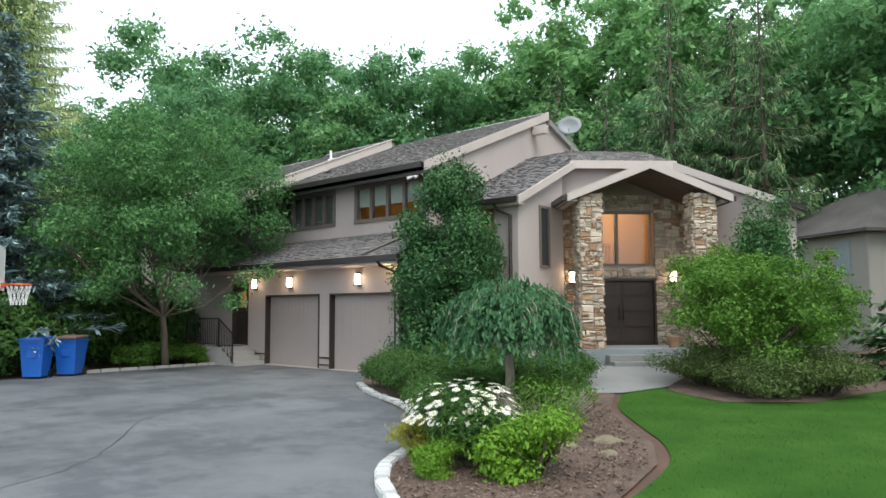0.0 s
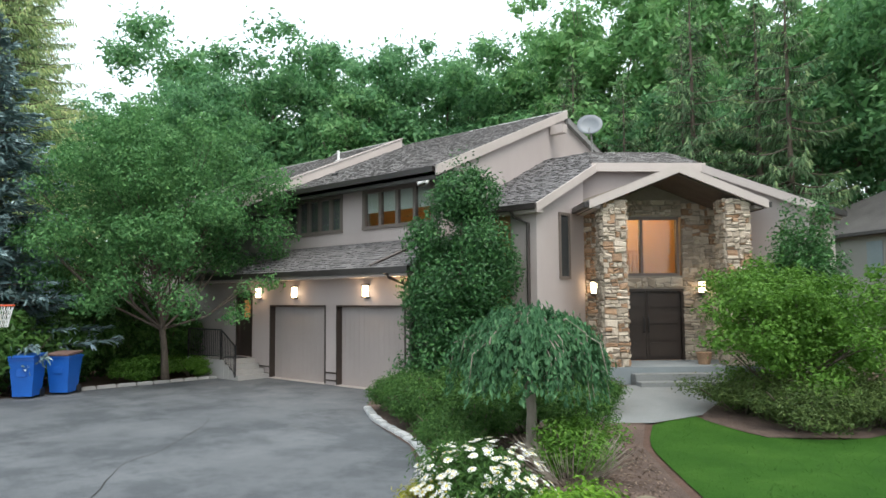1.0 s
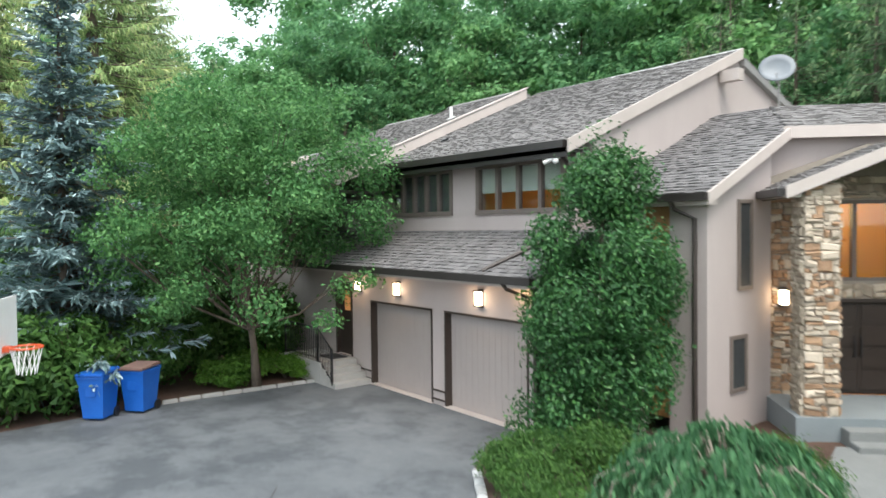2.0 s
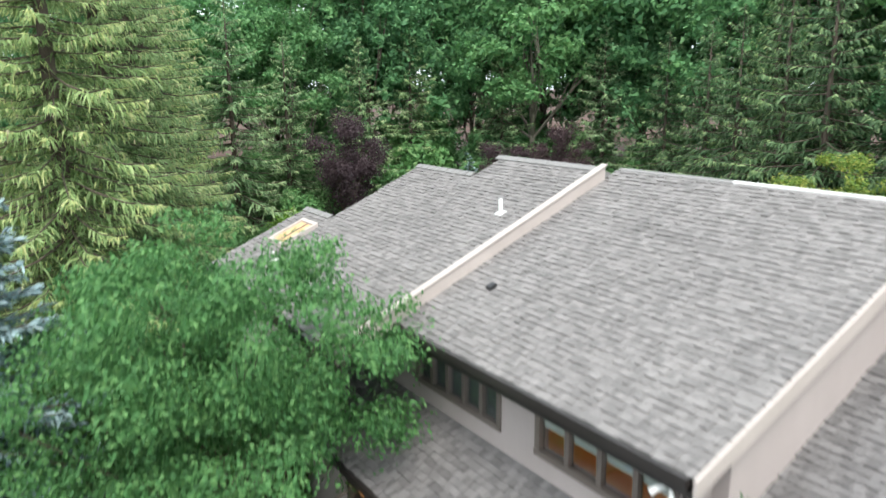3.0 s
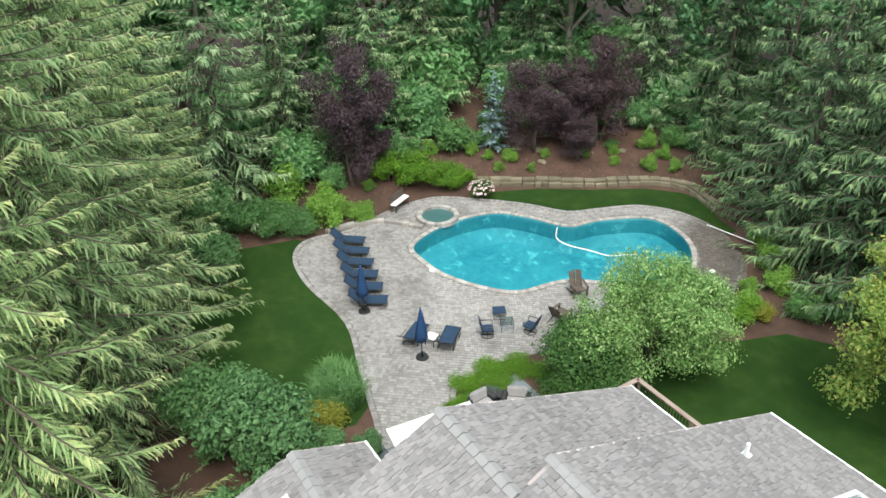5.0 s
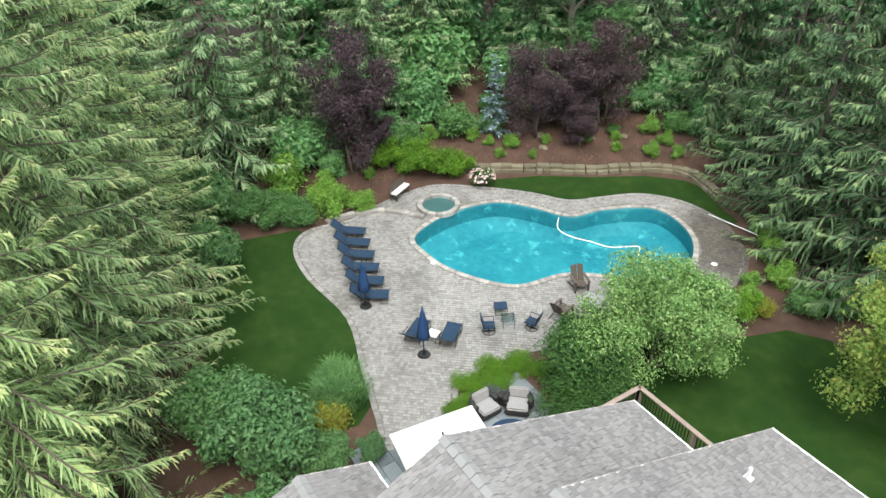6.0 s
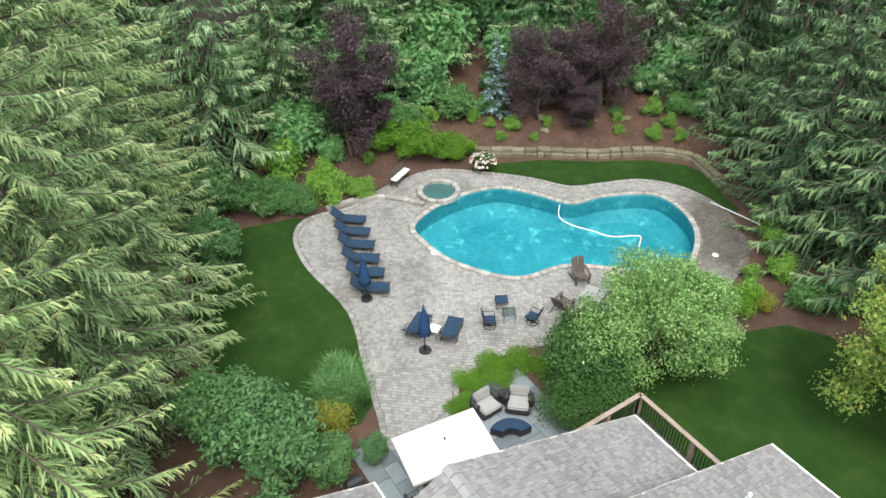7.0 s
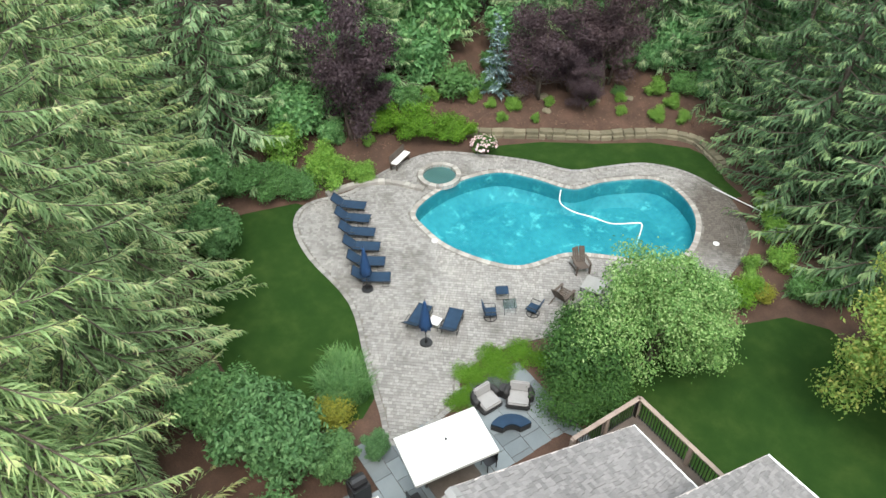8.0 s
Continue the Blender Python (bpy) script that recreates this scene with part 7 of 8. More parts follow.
dc = dining_chair()
for p in ((-31.7, 22.4, 180), (-31.7, 23.4, 180), (-32.9, 21.4, 90)):
    copy_thing(dc, on_patio(*p))
dc.matrix_basis = on_patio(-32.8, 24.6, -90)
gr = thing("covered_grill", (-34.4, 19.9, PATIO_Z), "grill under a fitted black cover", "grill")
part("cover", Build().prism([(-34.75, 19.55, PATIO_Z), (-34.05, 19.55, PATIO_Z), (-34.05, 20.25, PATIO_Z), (-34.75, 20.25, PATIO_Z)], (0, 0, 0.95)).tube([(-34.4, 19.6, PATIO_Z + 0.95), (-34.4, 20.2, PATIO_Z + 0.95)], 0.28, 12), M_BLACK, gr, "black fabric cover", bevel=0.05)


def sofa():
    t = thing("wicker_loveseat", (0, 0, 0), "black wicker curved seat with pale grey cushions", "sofa", "terrace seating")
    part("frame", Build().box(-0.5, 0.5, -0.45, 0.45, 0.05, 0.3), M_WICKER, t, bevel=0.06, rel=True)
    pts = [(0.52 * math.cos(a), 0.1 + 0.48 * math.sin(a), 0.5) for a in np.linspace(-0.35, math.pi + 0.35, 14)]
    part("backrest", Build().tube(pts, 0.13, 8).tube([(p[0], p[1], 0.3) for p in pts], 0.13, 8), M_WICKER, t, smooth=True, rel=True)
    part("seat_cushion", Build().box(-0.42, 0.42, -0.45, 0.3, 0.3, 0.45), M_CUSHION, t, "pale grey seat cushion", bevel=0.05, rel=True)
    part("back_cushion", Build().prism([(-0.4, 0.22, 0.45), (-0.4, 0.42, 0.45), (-0.4, 0.5, 0.85), (-0.4, 0.36, 0.85)], (0.8, 0, 0)), M_CUSHION, t, "pale grey back cushion", bevel=0.05, rel=True)
    return t


sf_ = sofa()
copy_thing(sf_, on_patio(-34.55, 27.35, 48, 1.0))
sf_.matrix_basis = on_patio(-35.15, 26.2, 92, 1.0)
ct = thing("curved_ottoman", (0, 0, 0), "curved black wicker ottoman with dark cushion", "ottoman")
arc = [(0.95 * math.cos(a), 0.95 * math.sin(a)) for a in np.linspace(0.55, math.pi - 0.55, 12)]
ins = [(0.45 * math.cos(a), 0.45 * math.sin(a)) for a in np.linspace(math.pi - 0.7, 0.7, 12)]
part("body", Build().prism([(x, yv - 0.6, 0.04) for x, yv in arc + ins], (0, 0, 0.3)), M_WICKER, ct, rel=True)
part("cushion", Build().prism([(x, yv - 0.6, 0.342) for x, yv in arc + ins], (0, 0, 0.08)), M_NAVY, ct, rel=True)
ct.matrix_basis = on_patio(-33.75, 26.35, 60)
ft = thing("round_side_table", (0, 0, 0), "small round black wicker table between seats", "table")
part("body", Build().disc((0, 0), 0.22, 0, 0.45, 16), M_WICKER, ft, rel=True)
ft.matrix_basis = on_patio(-35.2, 27.1, 0)

# deck
dk = thing("balcony_deck", (-28, 27.4, -0.7), "raised timber balcony deck with black balusters", "deck")
# Dark floor tone stands for the shaded gap behind the rail.
part("floor", Build().box(-30.0, -25.5, 25.85, 28.8, 2.5, 2.65), M_DARKWOOD, dk)
for a, b in (((-30.0, 28.75), (-25.3, 28.75)), ((-29.98, 28.75), (-29.98, 25.8))):
    A, B = Vector((*a, 0)), Vector((*b, 0))
    L = (B - A).length
    d = (B - A).normalized()
    sd = Vector((-d.y, d.x, 0))
    part("top_rail", Build().prism([A - sd * 0.08 + Vector((0, 0, 3.6)), B - sd * 0.08 + Vector((0, 0, 3.6)), B + sd * 0.08 + Vector((0, 0, 3.6)), A + sd * 0.08 + Vector((0, 0, 3.6))], (0, 0, 0.05)), M_WOOD, dk, "weathered timber handrail")
    part("bottom_rail", Build().tube([A + Vector((0, 0, 2.75)), B + Vector((0, 0, 2.75))], 0.02, 4), M_BLACK, dk)
    for i in range(int(L / 0.12)):
        p = A + d * (0.1 + i * 0.12)
        part("baluster", Build().box(p.x - 0.012, p.x + 0.012, p.y - 0.012, p.y + 0.012, 2.66, 3.6), M_BLACK, dk)
    for i in range(3):
        p = A.lerp(B, i / 2 if L < 4 else (0.01, 0.5, 0.98)[i])
        part("post", Build().box(p.x - 0.07, p.x + 0.07, p.y - 0.07, p.y + 0.07, -0.9 if i != 1 else 2.4, 3.6), M_WOOD, dk)

# ---- on the roofs ----
def pipe(x, y, z, h=0.4):
    t = thing("vent_pipe", (x, y, z), "white plumbing vent pipe with flashing", "vent", "roof vents")
    part("pipe", Build().tube([(0, 0, -0.15), (0, 0, h)], 0.05, 10), M_WHITE, t, rel=True)
    part("flashing", Build().prism([(-0.11, -0.1, -0.03), (0.11, -0.1, -0.03), (0.11, 0.1, 0.05), (-0.11, 0.1, 0.05)], (0, 0, 0.02)), M_WHITE, t, rel=True)
    return t


pipe(-22.7, 18.7, zb(18.7) + 0.02, 0.36)
vp = pipe(-24.5, 26.2, zb(21.0) - 0.4 * 5.2 + 0.02)
pipe(-27.7, 14.95, zb(14.95) + 0.02, 0.25)
for x, yv, zz in ((-20.7, 16.9, za(16.9)), (-22.6, 26.6, zb(21) - 0.4 * 5.6)):
    v = thing("roof_vent", (x, yv, zz), "small dark roof exhaust vent", "vent", "roof vents")
    part("hood", Build().prism([(-0.09, -0.09, -0.04), (0.09, -0.09, -0.04), (0.09, 0.09, 0.04), (-0.09, 0.09, 0.04)], (0, 0, 0.09)), M_BLACK, v, bevel=0.02, rel=True)


def skylight(x0, x1, y0, y1, zf, slope, glow):
    t = thing("skylight", ((x0 + x1) / 2, (y0 + y1) / 2, zf((y0 + y1) / 2)), "roof skylight in a pale frame" + (", lit warm from within" if glow else " with dark glass"), "skylight")
    w = 0.1
    for xa, xb, ya, yb in ((x0, x1, y0, y0 + w), (x0, x1, y1 - w, y1), (x0, x0 + w, y0 + w, y1 - w), (x1 - w, x1, y0 + w, y1 - w)):
        part("frame", Build().prism([(xa, ya, zf(ya) - 0.05), (xb, ya, zf(ya) - 0.05), (xb, yb, zf(yb) - 0.05), (xa, yb, zf(yb) - 0.05)], (0, 0, 0.19)), M_TRIM if glow else M_WHITE, t)
    part("pane", Build().prism([(x0 + w, y0 + w, zf(y0 + w) + 0.06), (x1 - w, y0 + w, zf(y0 + w) + 0.06), (x1 - w, y1 - w, zf(y1 - w) + 0.06), (x0 + w, y1 - w, zf(y1 - w) + 0.06)], (0, 0, 0.02)), glow or M_POOLDARK, t, "lit amber glass" if glow else "dark glass")
    part("bar", Build().prism([((x0 + x1) / 2 - 0.02, y0 + w, zf(y0 + w) + 0.08), ((x0 + x1) / 2 + 0.02, y0 + w, zf(y0 + w) + 0.08), ((x0 + x1) / 2 + 0.02, y1 - w, zf(y1 - w) + 0.08), ((x0 + x1) / 2 - 0.02, y1 - w, zf(y1 - w) + 0.08)], (0, 0, 0.02)), M_FRAME, t)
    return t


M_POOLDARK = surface("skylight_glass", (0.16, 0.19, 0.19), (0.22, 0.25, 0.25), 2, 20, 0.08, 0.0)
skylight(-29.3, -28.25, 15.38, 16.5, zb, SL, glowing("lit_skylight", (0.5, 0.33, 0.17), 0.25))
skylight(-22.7, -21.5, 27.0, 28.1, lambda y: zb(21.0) - 0.4 * (y - 21.0), -0.4, None)
dish = thing("satellite_dish", (-13.3, 21.0, 7.4), "grey oval satellite dish on a roof arm", "satellite dish")
dv, df = [(0, 0, 0)], []
for k in (1, 2, 3):
    for i in range(20):
        dv.append((0.13 * k * math.cos(6.283 * i / 20), -0.012 * k * k, 0.115 * k * math.sin(6.283 * i / 20)))
df = [(0, 1 + i, 1 + (i + 1) % 20) for i in range(20)] + [(1 + k * 20 + i, 21 + k * 20 + i, 21 + k * 20 + (i + 1) % 20, 1 + k * 20 + (i + 1) % 20) for k in (0, 1) for i in range(20)]
dm = raw("reflector", dv, df, True)
rf = part("reflector", dm, surface("dish_grey", (0.16, 0.18, 0.2), (0.22, 0.24, 0.26), 2, 30, 0.5, 0.05), dish, m=Matrix.Translation((-13.3, 21.0, 7.75)) @ Matrix.Rotation(radians(30), 4, "Z") @ Matrix.Rotation(radians(-20), 4, "X"))
sol = rf.modifiers.new("thick", "SOLIDIFY")
sol.thickness = 0.02
part("arm", Build().tube([(-13.3, 21.05, 7.7), (-13.3, 21.1, 7.3), (-13.35, 21.2, 6.8)], 0.025, 6).tube([(-13.3, 20.98, 7.45), (-13.1, 20.6, 7.6)], 0.012, 5), M_CONCRETE, dish)
fl = thing("flood_light", (-14.95, 15.2, 5.62), "white twin security floodlight under the eave", "flood light")
part("mount", Build().disc((-14.95, 15.4), 0.05, 5.55, 5.66, 10), M_WHITE, fl)
for dx in (-0.12, 0.12):
    part("head", Build().tube([(-14.95, 15.38, 5.56), (-14.95 + dx, 15.25, 5.5), (-14.95 + dx * 1.3, 15.16, 5.46)], [0.02, 0.04, 0.05], 10), M_WHITE, fl, smooth=True)
ob_ = part("outrigger_beam", Build().box(-14.55, -14.05, 20.65, 20.9, 7.62, 7.9), M_TRIM, house, "pale boxed outrigger beam")

# ---- wing windows ----
for k, (y0, y1, z0, z1) in enumerate(((17.35, 17.86, 2.9, 4.64), (17.1, 17.68, 0.95, 2.04))):
    for mm in (None,):
        b = Build().box(CX - 0.02, CX + 0.04, y0, y0 + 0.07, z0, z1).box(CX - 0.02, CX + 0.04, y1 - 0.07, y1, z0, z1).box(CX - 0.02, CX + 0.04, y0 + 0.07, y1 - 0.07, z0, z0 + 0.07).box(CX - 0.02, CX + 0.04, y0 + 0.07, y1 - 0.07, z1 - 0.07, z1)
        wv = part("window", b, M_FRAME, house, "narrow fixed window in a taupe frame", m=mm)
        part("pane", Build().box(CX + 0.003, CX + 0.012, y0 + 0.07, y1 - 0.07, z0 + 0.07, z1 - 0.07), M_WINDOWDARK, house, "dark reflecting pane", m=mm)

# ---- front things ----
def bin_(lid, label):
    t = thing("wheelie_bin", (0, 0, 0), label, "bin", "blue bins")
    v = []
    for z, w, d in ((0.06, 0.23, 0.25), (0.6, 0.27, 0.30), (0.98, 0.30, 0.35)):
        v += [(-w, -d, z), (w, -d, z), (w, d, z), (-w, d, z)]
    part("body", raw("body", v, [(3, 2, 1, 0)] + [(k * 4 + i, k * 4 + (i + 1) % 4, k * 4 + 4 + (i + 1) % 4, k * 4 + 4 + i) for k in (0, 1) for i in range(4)] + [(8, 9, 10, 11)]), M_BIN, t, rel=True)
    part("rim", Build().box(-0.32, 0.32, -0.37, 0.37, 0.93, 1.0), M_BIN, t, bevel=0.02, rel=True)
    part("lid", Build().prism([(-0.32, -0.4, 1.0), (0.32, -0.4, 1.0), (0.32, 0.36, 1.04), (-0.32, 0.36, 1.04)], (0, 0, 0.06)), lid, t, bevel=0.025, rel=True)
    part("handle", Build().tube([(-0.26, 0.42, 0.98), (0.26, 0.42, 0.98)], 0.02, 6), M_BIN, t, rel=True)
    part("emblem", Build().box(-0.12, 0.12, -0.325, -0.285, 0.55, 0.75), M_BIN, t, bevel=0.01, rel=True)
    for s in (-0.27, 0.23):
        part("wheel", Build().tube([(s, 0.27, 0.11), (s + 0.04, 0.27, 0.11)], 0.11, 14), M_BLACK, t, rel=True)
    return t


b1 = bin_(M_BIN, "blue plastic wheelie bin with a blue lid")
b1.matrix_basis = Matrix.Translation((-21.85, 8.05, 0.012)) @ Matrix.Rotation(radians(48), 4, "Z")
b2 = bin_(surface("dusty_lid", (0.10, 0.07, 0.06), (0.22, 0.13, 0.11), 6, 40, 0.7, 0.1), "blue plastic wheelie bin with a dusty brown lid")
b2.matrix_basis = Matrix.Translation((-21.95, 8.95, 0.012)) @ Matrix.Rotation(radians(42), 4, "Z")
hp = thing("basketball_hoop", (-18.9, 4.9, 0), "basketball hoop with a clear backboard and orange rim", "basketball hoop")
part("pole", Build().tube([(-18.3, 4.6, 0), (-18.25, 4.75, 2.0), (-17.82, 5.84, 2.6)], 0.06, 8), M_BLACK, hp)
hm = Matrix.Translation((-17.8, 5.9, 2.22)) @ Matrix.Rotation(radians(68), 4, "Z")
part("backboard", Build().box(-0.03, 0.0, -0.7, 0.7, 0.0, 0.9), M_WHITE, hp, m=hm)
part("rim", Build().tube([(0.32 + 0.23 * math.cos(6.283 * i / 20), 0.23 * math.sin(6.283 * i / 20), 0.12) for i in range(21)], 0.02, 6).box(0.0, 0.1, -0.08, 0.08, 0.06, 0.15), M_RED, hp, "orange metal rim", m=hm)
nb = Build()
for i in range(14):
    a = 6.283 * i / 14
    nb.tube([(0.32 + 0.23 * math.cos(a), 0.23 * math.sin(a), 0.11), (0.32 + 0.14 * math.cos(a + 0.5), 0.14 * math.sin(a + 0.5), -0.3)], 0.006, 3, False)
    nb.tube([(0.32 + 0.23 * math.cos(a), 0.23 * math.sin(a), 0.11), (0.32 + 0.14 * math.cos(a - 0.5), 0.14 * math.sin(a - 0.5), -0.3)], 0.006, 3, False)
part("net", nb, M_WHITE, hp, "white cord net", m=hm)
stoop = thing("side_stoop", (-22.4, 13.9, 0), "stone stoop with steps and a black iron railing", "steps")
part("landing", Build().box(-24.0, -21.75, 13.45, GY - 0.005, -0.1, 0.58), M_CONCRETE, stoop, bevel=0.015)
for k in range(3):
    part("step", Build().box(-21.745 + 0.27 * k, -21.745 + 0.27 * (k + 1) - 0.003, 13.45, GY - 0.04, -0.1, 0.44 - 0.145 * k), M_CONCRETE, stoop, bevel=0.012)
for a, b in (((-24.0, 13.5, 0.58), (-22.0, 13.5, 0.58)), ((-22.0, 13.5, 0.58), (-21.1, 13.45, 0.1))):
    A, B = Vector(a), Vector(b)
    part("handrail", Build().tube([A + Vector((0, 0, 0.92)), B + Vector((0, 0, 0.92))], 0.025, 6), M_BLACK, stoop)
    part("lower_rail", Build().tube([A + Vector((0, 0, 0.1)), B + Vector((0, 0, 0.1))], 0.015, 4), M_BLACK, stoop)
    k = int((B - A).length / 0.11)
    for i in range(k + 1):
        p = A.lerp(B, i / k)
        part("baluster", Build().tube([p, p + Vector((0, 0, 0.92))], 0.01 if 0 < i < k else 0.028, 4), M_BLACK, stoop)
mat_ = thing("door_mat", (-22.4, 14.2, 0.58), "dark rubber door mat on the stoop", "mat")
part("mat", Build().box(-22.8, -22.05, 13.95, 14.45, 0.582, 0.6), M_BLACK, mat_)
pt = thing("flower_pot", (0, 0, 0), "terracotta pot beside the front door", "pot")
part("pot", Build().disc((0, 0), 0.14, 0, 0.3, 16, 0.2), M_RUST, pt, rel=True)
pt.matrix_basis = PM @ Matrix.Translation((3.05, 0.6, 0.7))
br = thing("garden_broom", (0, 0, 0), "wooden broom leaning beside the front door", "broom")
part("stick", Build().tube([(0, 0, 0.02), (0.12, 0.3, 1.25)], 0.035, 6), M_ROOMWOOD, br, rel=True)
br.matrix_basis = PM @ Matrix.Translation((1.0, 0.9, 0.7))
# cracks and patches in the asphalt
for pts in ([(-9.2, 2.6), (-9.9, 4.2), (-10.9, 5.2), (-12.6, 6.3), (-13.5, 7.6), (-15.4, 9.4)], [(-14.6, 8.7), (-13.6, 9.3), (-12.9, 9.9), (-12.2, 9.9)]):
    c = [Vector((x, yv, float(ground_z(x, yv)) + 0.0135)) for x, yv in pts]
    c = spline([tuple(p) for p in c], 5, False)
    v, f = [], []
    rr = random.Random(2)
    for i, p in enumerate(c):
        t = (c[min(i + 1, len(c) - 1)] - c[max(i - 1, 0)]).normalized()
        w = Vector((-t.y, t.x, 0)) * rr.uniform(0.005, 0.014)
        j = Vector((rr.uniform(-0.05, 0.05), rr.uniform(-0.05, 0.05), 0))
        v += [tuple(p + j - w), tuple(p + j + w)]
        f += [(2 * i - 2, 2 * i, 2 * i + 1, 2 * i - 1)] if i else []
    tagged(add("asphalt_crack", raw("asphalt_crack", v, f), M_CRACK), "dark tar-sealed crack in the asphalt driveway", "crack", kind="structure")
# stones in the bed and on the slope
rock = thing("boulder", (0, 0, 0), "weathered grey boulder half sunk in mulch", "boulder", "boulders")
rbm = bmesh.new()
bmesh.ops.create_icosphere(rbm, subdivisions=3, radius=0.3)
for v in rbm.verts:
    v.co *= 1 + 0.35 * noise.noise(v.co * 4)
    v.co.z *= 0.6
rme = bpy.data.meshes.new("stone")
rbm.to_mesh(rme)
rbm.free()
add("rock", rme, M_DRYSTONE, rock, rel=True)
place(rock, [(-5.95, 9.55, 0, 0.7), (-6.25, 9.0, 60, 0.6), (-5.6, 8.9, 100, 0.5), (-52.9, 43.4, 10, 1.1), (-51.6, 42.7, 90, 1.0), (-49.6, 47.9, 200, 1.0), (-50.6, 46.0, 300, 0.8), (-53.9, 42.2, 160, 1.2)])
# neighbour's house
nh = thing("neighbour_house", (-6, 41, 0), "grey clapboard neighbouring house with a dark hip roof", "house")
c0 = Vector((-8.0, 38.2, 0))
e1, e2 = Vector((-0.80, 0.60, 0)), Vector((0.6, 0.8, 0))
q = [c0, c0 + e1 * 9, c0 + e1 * 9 + e2 * 9, c0 + e2 * 9]
part("wall", Build().prism([tuple(p + Vector((0, 0, -1))) for p in q], (0, 0, 6.4)), M_SIDING, nh)
for k in range(24):
    z = 0.2 + k * 0.21
    for a, b, o in ((c0, c0 + e1 * 9, -e2), (c0, c0 + e2 * 9, -e1)):
        part("clapboard", Build().prism([tuple(a + o * 0.002 + Vector((0, 0, z))), tuple(b + o * 0.002 + Vector((0, 0, z))), tuple(b + o * 0.002 + Vector((0, 0, z + 0.2))), tuple(a + o * 0.002 + Vector((0, 0, z + 0.2)))], tuple(o * 0.025)), M_SIDING, nh)
ov = 0.5
rq = [c0 - (e1 + e2) * ov, c0 + e1 * (9 + ov) - e2 * ov, c0 + e1 * (9 + ov) + e2 * (9 + ov), c0 - e1 * ov + e2 * (9 + ov)]
cen = c0 + (e1 + e2) * 4.5
rv = [tuple(p + Vector((0, 0, 5.35))) for p in rq] + [tuple(cen - e1 * 0.8 + Vector((0, 0, 8.0))), tuple(cen + e1 * 0.8 + Vector((0, 0, 8.0)))] + [tuple(p + Vector((0, 0, 5.2))) for p in rq]
part("roof", raw("roof", rv, [(0, 1, 5, 4), (1, 2, 5), (2, 3, 4, 5), (3, 0, 4), (0, 6, 7, 1), (1, 7, 8, 2), (2, 8, 9, 3), (3, 9, 6, 0), (9, 8, 7, 6)]), M_OLDROOF, nh, "dark shingled hip roof")
wp = c0 + e1 * 1.0 - e2 * 0.03
part("shutter", Build().prism([tuple(wp + Vector((0, 0, 3.3))), tuple(wp + e1 * 0.9 + Vector((0, 0, 3.3))), tuple(wp + e1 * 0.9 + Vector((0, 0, 4.9))), tuple(wp + Vector((0, 0, 4.9)))], tuple(-e2 * 0.04)), surface("shutter_paint", (0.2, 0.25, 0.26), (0.26, 0.31, 0.32), 2, 30, 0.6, 0.05), nh, "blue-grey shuttered window")

# ---- paving, lawn blades, flowers ----
rng = np.random.default_rng(77)
ang = radians(50)
ca, sa = math.cos(ang), math.sin(ang)
blocks = []
for r in range(-140, 140):
    a, b = -24 - rng.random() * 0.2, r * 0.165
    while a < 24:
        w = (0.125, 0.165, 0.165, 0.25)[rng.integers(4)]
        blocks.append((-43 + (a + w / 2) * ca - b * sa, 33 + (a + w / 2) * sa + b * ca, w / 2))
        a += w
blocks = np.array(blocks)
bx, by = blocks[:, 0], blocks[:, 1]
ok = inside(grown(PATIO, -0.26), bx, by) & ~inside(grown(POOL, 0.36), bx, by) & (np.hypot(bx - SPA_C[0], by - SPA_C[1]) > SPA_R + 0.4)
blocks = blocks[ok]
pick = set(np.argsort(np.hypot(blocks[:, 0] + 36.8, blocks[:, 1] - 24.0))[:290].tolist())
shapes = {}
PV, PF = [], []
for i, (x, yv, hw) in enumerate(blocks):
    z, w, d = PATIO_Z + rng.uniform(-0.005, 0.004), (hw - 0.006) * rng.uniform(0.95, 1.0), 0.0765 * rng.uniform(0.94, 1.0)
    if i in pick:
        key = round(hw, 3)
        if key not in shapes:
            shapes[key] = raw("paver", [(sx * (key - 0.006) * k, sy * 0.0765 * k, zz) for zz, k in ((-0.02, 1.0), (0.006, 1.0), (0.012, 0.93)) for sx, sy in ((-1, -1), (1, -1), (1, 1), (-1, 1))],
                              [(8, 9, 10, 11)] + [(k + q, k + (q + 1) % 4, k + 4 + (q + 1) % 4, k + 4 + q) for k in (0, 4) for q in range(4)])
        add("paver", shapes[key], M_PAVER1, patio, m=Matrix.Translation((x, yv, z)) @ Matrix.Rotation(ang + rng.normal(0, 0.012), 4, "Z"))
        continue
    n = len(PV)
    for zz in (-0.02, 0.012):
        for sx, sy in ((-1, -1), (1, -1), (1, 1), (-1, 1)):
            PV.append((x + sx * w * ca - sy * d * sa, yv + sx * w * sa + sy * d * ca, z + zz))
    PF += [(n + 4, n + 5, n + 6, n + 7)] + [(n + k, n + (k + 1) % 4, n + 4 + (k + 1) % 4, n + 4 + k) for k in range(4)]
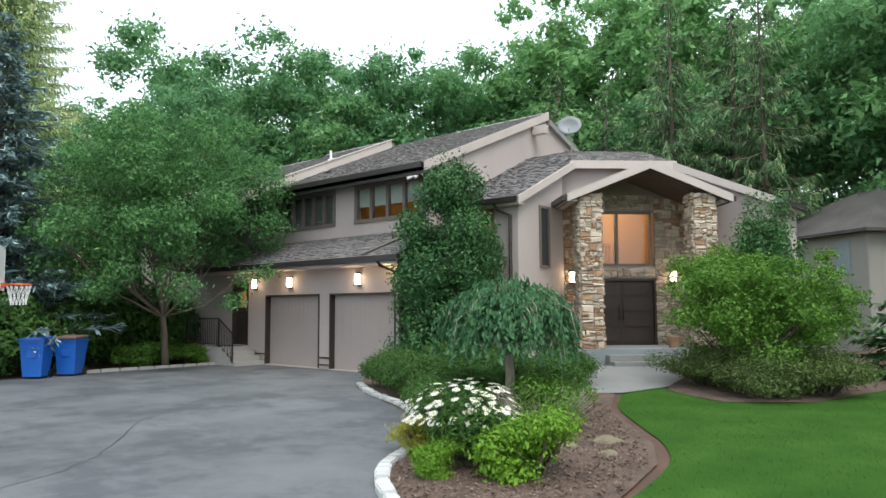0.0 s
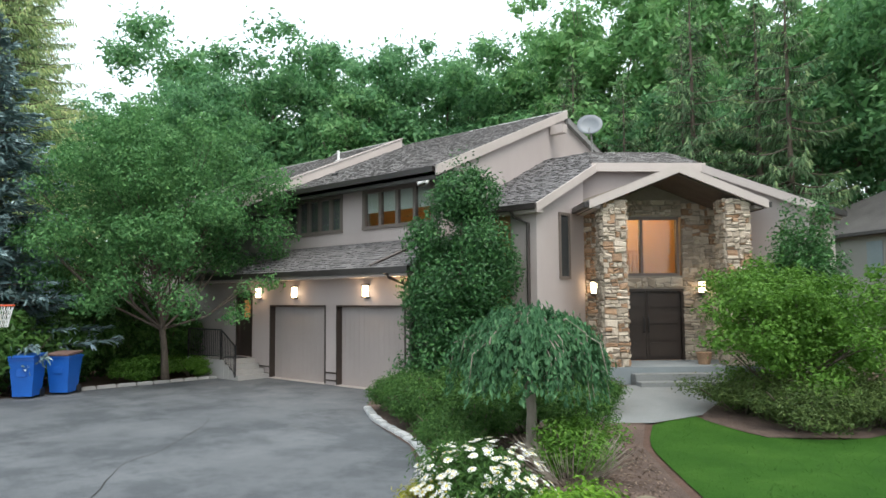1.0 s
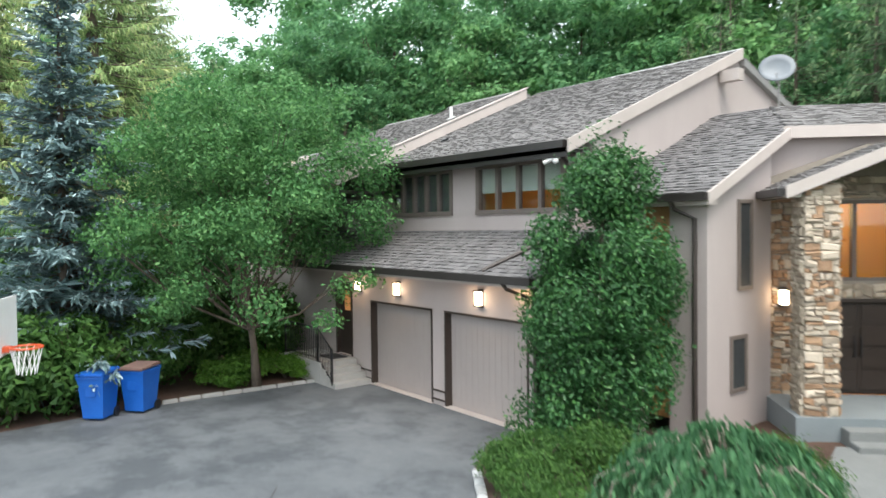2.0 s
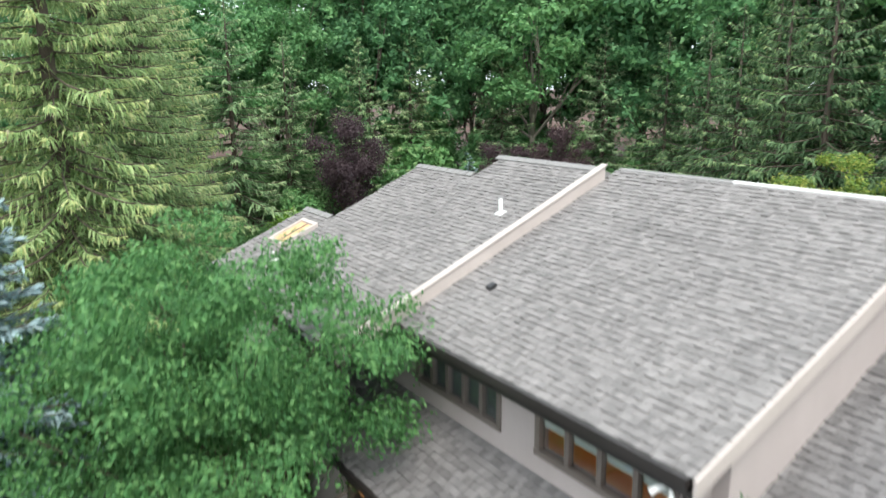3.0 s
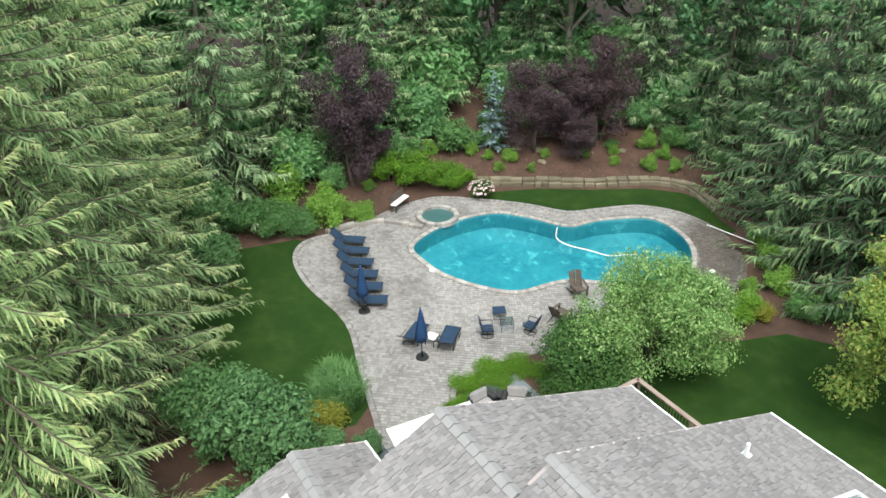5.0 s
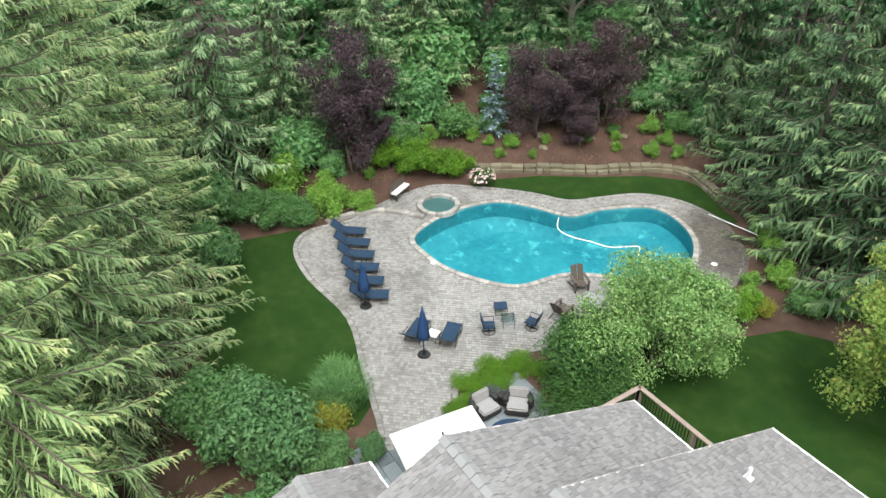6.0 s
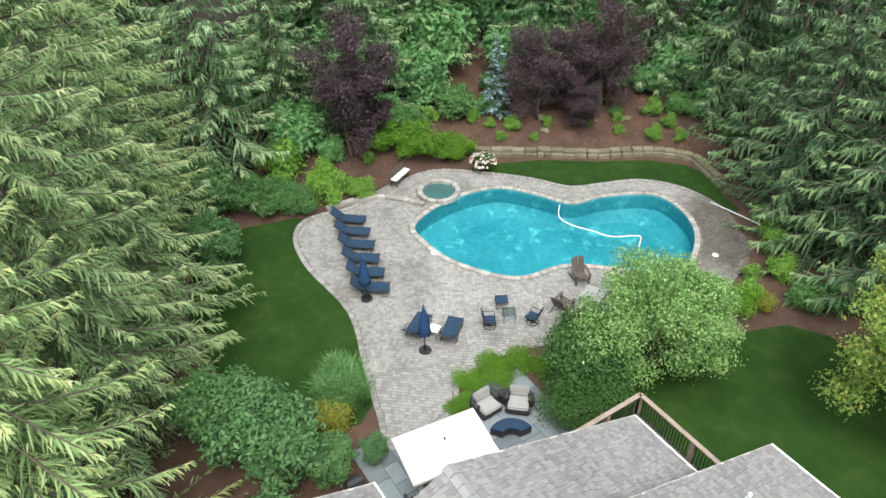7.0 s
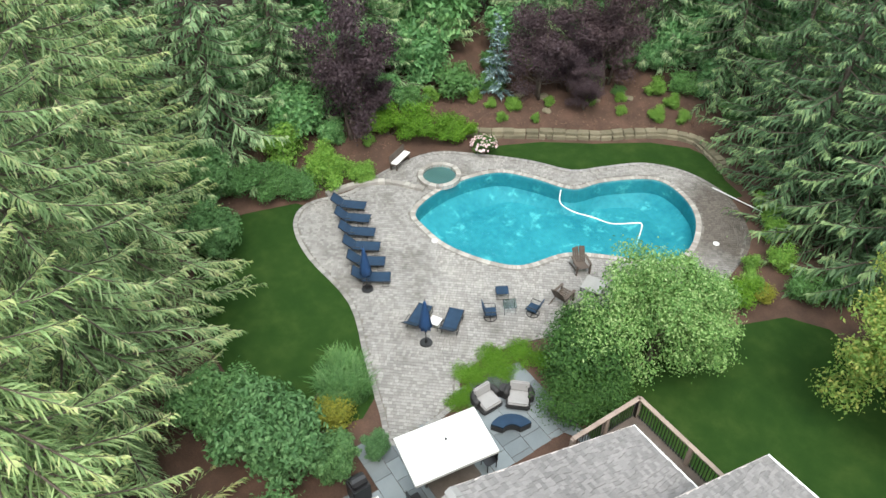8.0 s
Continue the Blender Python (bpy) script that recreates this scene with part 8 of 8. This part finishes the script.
# a course of blocks along the rim
rim_in, rim_out = grown(PATIO, -0.2), grown(PATIO, 0.02)
for i in range(len(PATIO)):
    q0, q1, q2, q3 = (Vector(r[k]) for r, k in ((rim_in, i - 1), (rim_in, i), (rim_out, i), (rim_out, i - 1)))
    cuts = max(1, round((q2 - q3).length / 0.17))
    for k in range(cuts):
        f0, f1 = (k + 0.04) / cuts, (k + 0.96) / cuts
        n, z = len(PV), PATIO_Z + rng.uniform(-0.003, 0.004)
        quad = [q0.lerp(q1, f0), q0.lerp(q1, f1), q3.lerp(q2, f1), q3.lerp(q2, f0)]
        PV += [(v.x, v.y, z - 0.03) for v in quad] + [(v.x, v.y, z + 0.014) for v in quad]
        PF += [(n + 4, n + 5, n + 6, n + 7)] + [(n + m, n + (m + 1) % 4, n + 4 + (m + 1) % 4, n + 4 + m) for m in range(4)]
pme = fast("paver_field", PV, PF)
pbm = bmesh.new()
pbm.from_mesh(pme)
bmesh.ops.recalc_face_normals(pbm, faces=pbm.faces)
pbm.to_mesh(pme)
pbm.free()
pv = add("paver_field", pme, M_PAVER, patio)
pv["kind"] = "stuff"

# grass blades on the front lawn
n = 90000
x, yv = rng.uniform(-8.2, 8, n), rng.uniform(2, 24, n)
keep = inside(LAWN_F, x, yv) & (rng.random(n) < np.clip(1.3 - np.hypot(x + 1, yv - 1) / 26, 0.15, 1))
x, yv = x[keep], yv[keep]
z = ground_z(x, yv) + 0.015
h = rng.uniform(0.02, 0.045, len(x))
a = rng.uniform(0, 6.283, len(x))
w = rng.uniform(0.003, 0.006, len(x))
lx, ly = rng.normal(0, 0.02, len(x)), rng.normal(0, 0.02, len(x))
V = np.stack([np.stack([x - w * np.cos(a), yv - w * np.sin(a), z], -1), np.stack([x + w * np.cos(a), yv + w * np.sin(a), z], -1), np.stack([x + lx, yv + ly, z + h], -1)], 1).reshape(-1, 3)
gb = add("grass_blades", fast("grass_blades", V, np.arange(len(V)).reshape(-1, 3)), M_BLADE)
tagged(gb, "short mown blades of green lawn grass", "grass", kind="stuff")

# bark chips on the front bed
n = 16000
x, yv = rng.uniform(-10, -4.2, n), rng.uniform(4.7, 13.0, n)
BED = [(-6.3, 5.8), (-6.9, 6.3), (-7.5, 7.2), (-8.65, 8.8), (-9.6, 9.6), (-9.6, 13), (-7.9, 13), (-7.5, 12.4), (-6.35, 10.8), (-5.5, 9.7), (-4.95, 8.6), (-4.65, 7.4), (-4.4, 5.7), (-4.7, 4.9)]
keep = inside(BED, x, yv)
x, yv = x[keep], yv[keep]
cc = np.stack([x, yv, ground_z(x, yv) + 0.034 + rng.uniform(0, 0.012, len(x))], -1)
chips = add("bark_chips", leaves("bark_chips", cc, np.tile([0, 0, 1.6], (len(x), 1)), 0.055, rng, 0.4), M_CHIP)
tagged(chips, "weathered brown bark chips on the planting bed", "mulch", kind="stuff")

# fallen leaves and bark on the slope behind the pool
n = 16000
x, yv = rng.uniform(-58, -40, n), rng.uniform(22, 51, n)
keep = (ground_z(x, yv) > -0.55) & (ground_z(x, yv) < 0.9)
x, yv = x[keep], yv[keep]
cc = np.stack([x, yv, ground_z(x, yv) + 0.02 + rng.uniform(0, 0.02, len(x))], -1)
overlay = add("leaf_litter", leaves("leaf_litter", cc, np.tile([0, 0, 1.6], (len(x), 1)), 0.13, rng, 0.5, small=True), leafy("fallen_leaf", [(0, (0.05, 0.028, 0.02)), (0.6, (0.15, 0.085, 0.06)), (1, (0.28, 0.19, 0.13))], 0.0, 0.95))
tagged(overlay, "reddish brown fallen leaves and bark on the slope", "leaf litter", kind="stuff")

# daisies and roses: one shared bloom mesh each
blooms = {}
for parent, m, fm, fe in FLOWERS:
    key = fm.name
    if key not in blooms:
        v, f, mats = [(0, 0, 0.1)], [], []
        for i in range(9):
            a0, a1, am = 6.283 * i / 9, 6.283 * (i + 0.85) / 9, 6.283 * (i + 0.42) / 9
            k = len(v)
            v += [(0.3 * math.cos(a0), 0.3 * math.sin(a0), 0.05), (math.cos(am - 0.22), math.sin(am - 0.22), -0.05), (math.cos(am + 0.22), math.sin(am + 0.22), -0.05), (0.3 * math.cos(a1), 0.3 * math.sin(a1), 0.05)]
            f.append((k, k + 1, k + 2, k + 3))
        k = len(v)
        v += [(0.34 * math.cos(6.283 * i / 8), 0.34 * math.sin(6.283 * i / 8), 0.06) for i in range(8)]
        f += [(0, k + i, k + (i + 1) % 8) for i in range(8)]
        me = raw("flower", v, f)
        me.materials.append(fm)
        me.materials.append(fe)
        for p in me.polygons:
            p.material_index = 1 if len(p.vertices) == 3 else 0
        blooms[key] = me
    ob = new("flower", blooms[key])
    ob.parent = parent
    ob.matrix_basis = m

# ---- pieces ----
bank = {}
for name, q in SHINGLES:
    n = raw("shingle", [Vector(p) - Vector(q[0]) for p in q], [(4, 5, 6, 7), (0, 1, 5, 4), (1, 2, 6, 5), (3, 0, 4, 7)])
    ob = add("shingle", n, M_SHINGLE1, house, m=Matrix.Translation(q[0]))
made = 0
fs = [(0, 1, 5, 4), (1, 2, 6, 5), (2, 3, 7, 6), (3, 0, 4, 7), (4, 5, 9, 8), (5, 6, 10, 9), (6, 7, 11, 10), (7, 4, 8, 11), (8, 9, 10, 11)]
rest = {}
count = {}
for parent, q, r in STONES:
    rusty = r < (0.28 if parent in PILLARS else 0.5)
    count[parent.name] = count.get(parent.name, 0) + 1
    if count[parent.name] <= 300:
        me = raw("stone", [Vector(p) - Vector(q[0]) for p in q], fs)
        bmm = bmesh.new()
        bmm.from_mesh(me)
        bmesh.ops.recalc_face_normals(bmm, faces=bmm.faces)
        bmm.to_mesh(me)
        bmm.free()
        add("stone", me, M_RUST if rusty else M_STONE1, parent, m=PM @ Matrix.Translation(q[0]))
    else:
        vv, ff = rest.setdefault(parent.name, ([], []))
        n = len(vv)
        vv += q
        ff += [tuple(i + n for i in f) for f in fs]
for name, (vv, ff) in rest.items():
    me = raw("stone_rest", vv, ff)
    bmm = bmesh.new()
    bmm.from_mesh(me)
    bmesh.ops.recalc_face_normals(bmm, faces=bmm.faces)
    bmm.to_mesh(me)
    bmm.free()
    add("stone_rest", me, M_STONE, bpy.data.objects[name], "joined rough ledge stones", m=PM)["kind"] = "stuff"
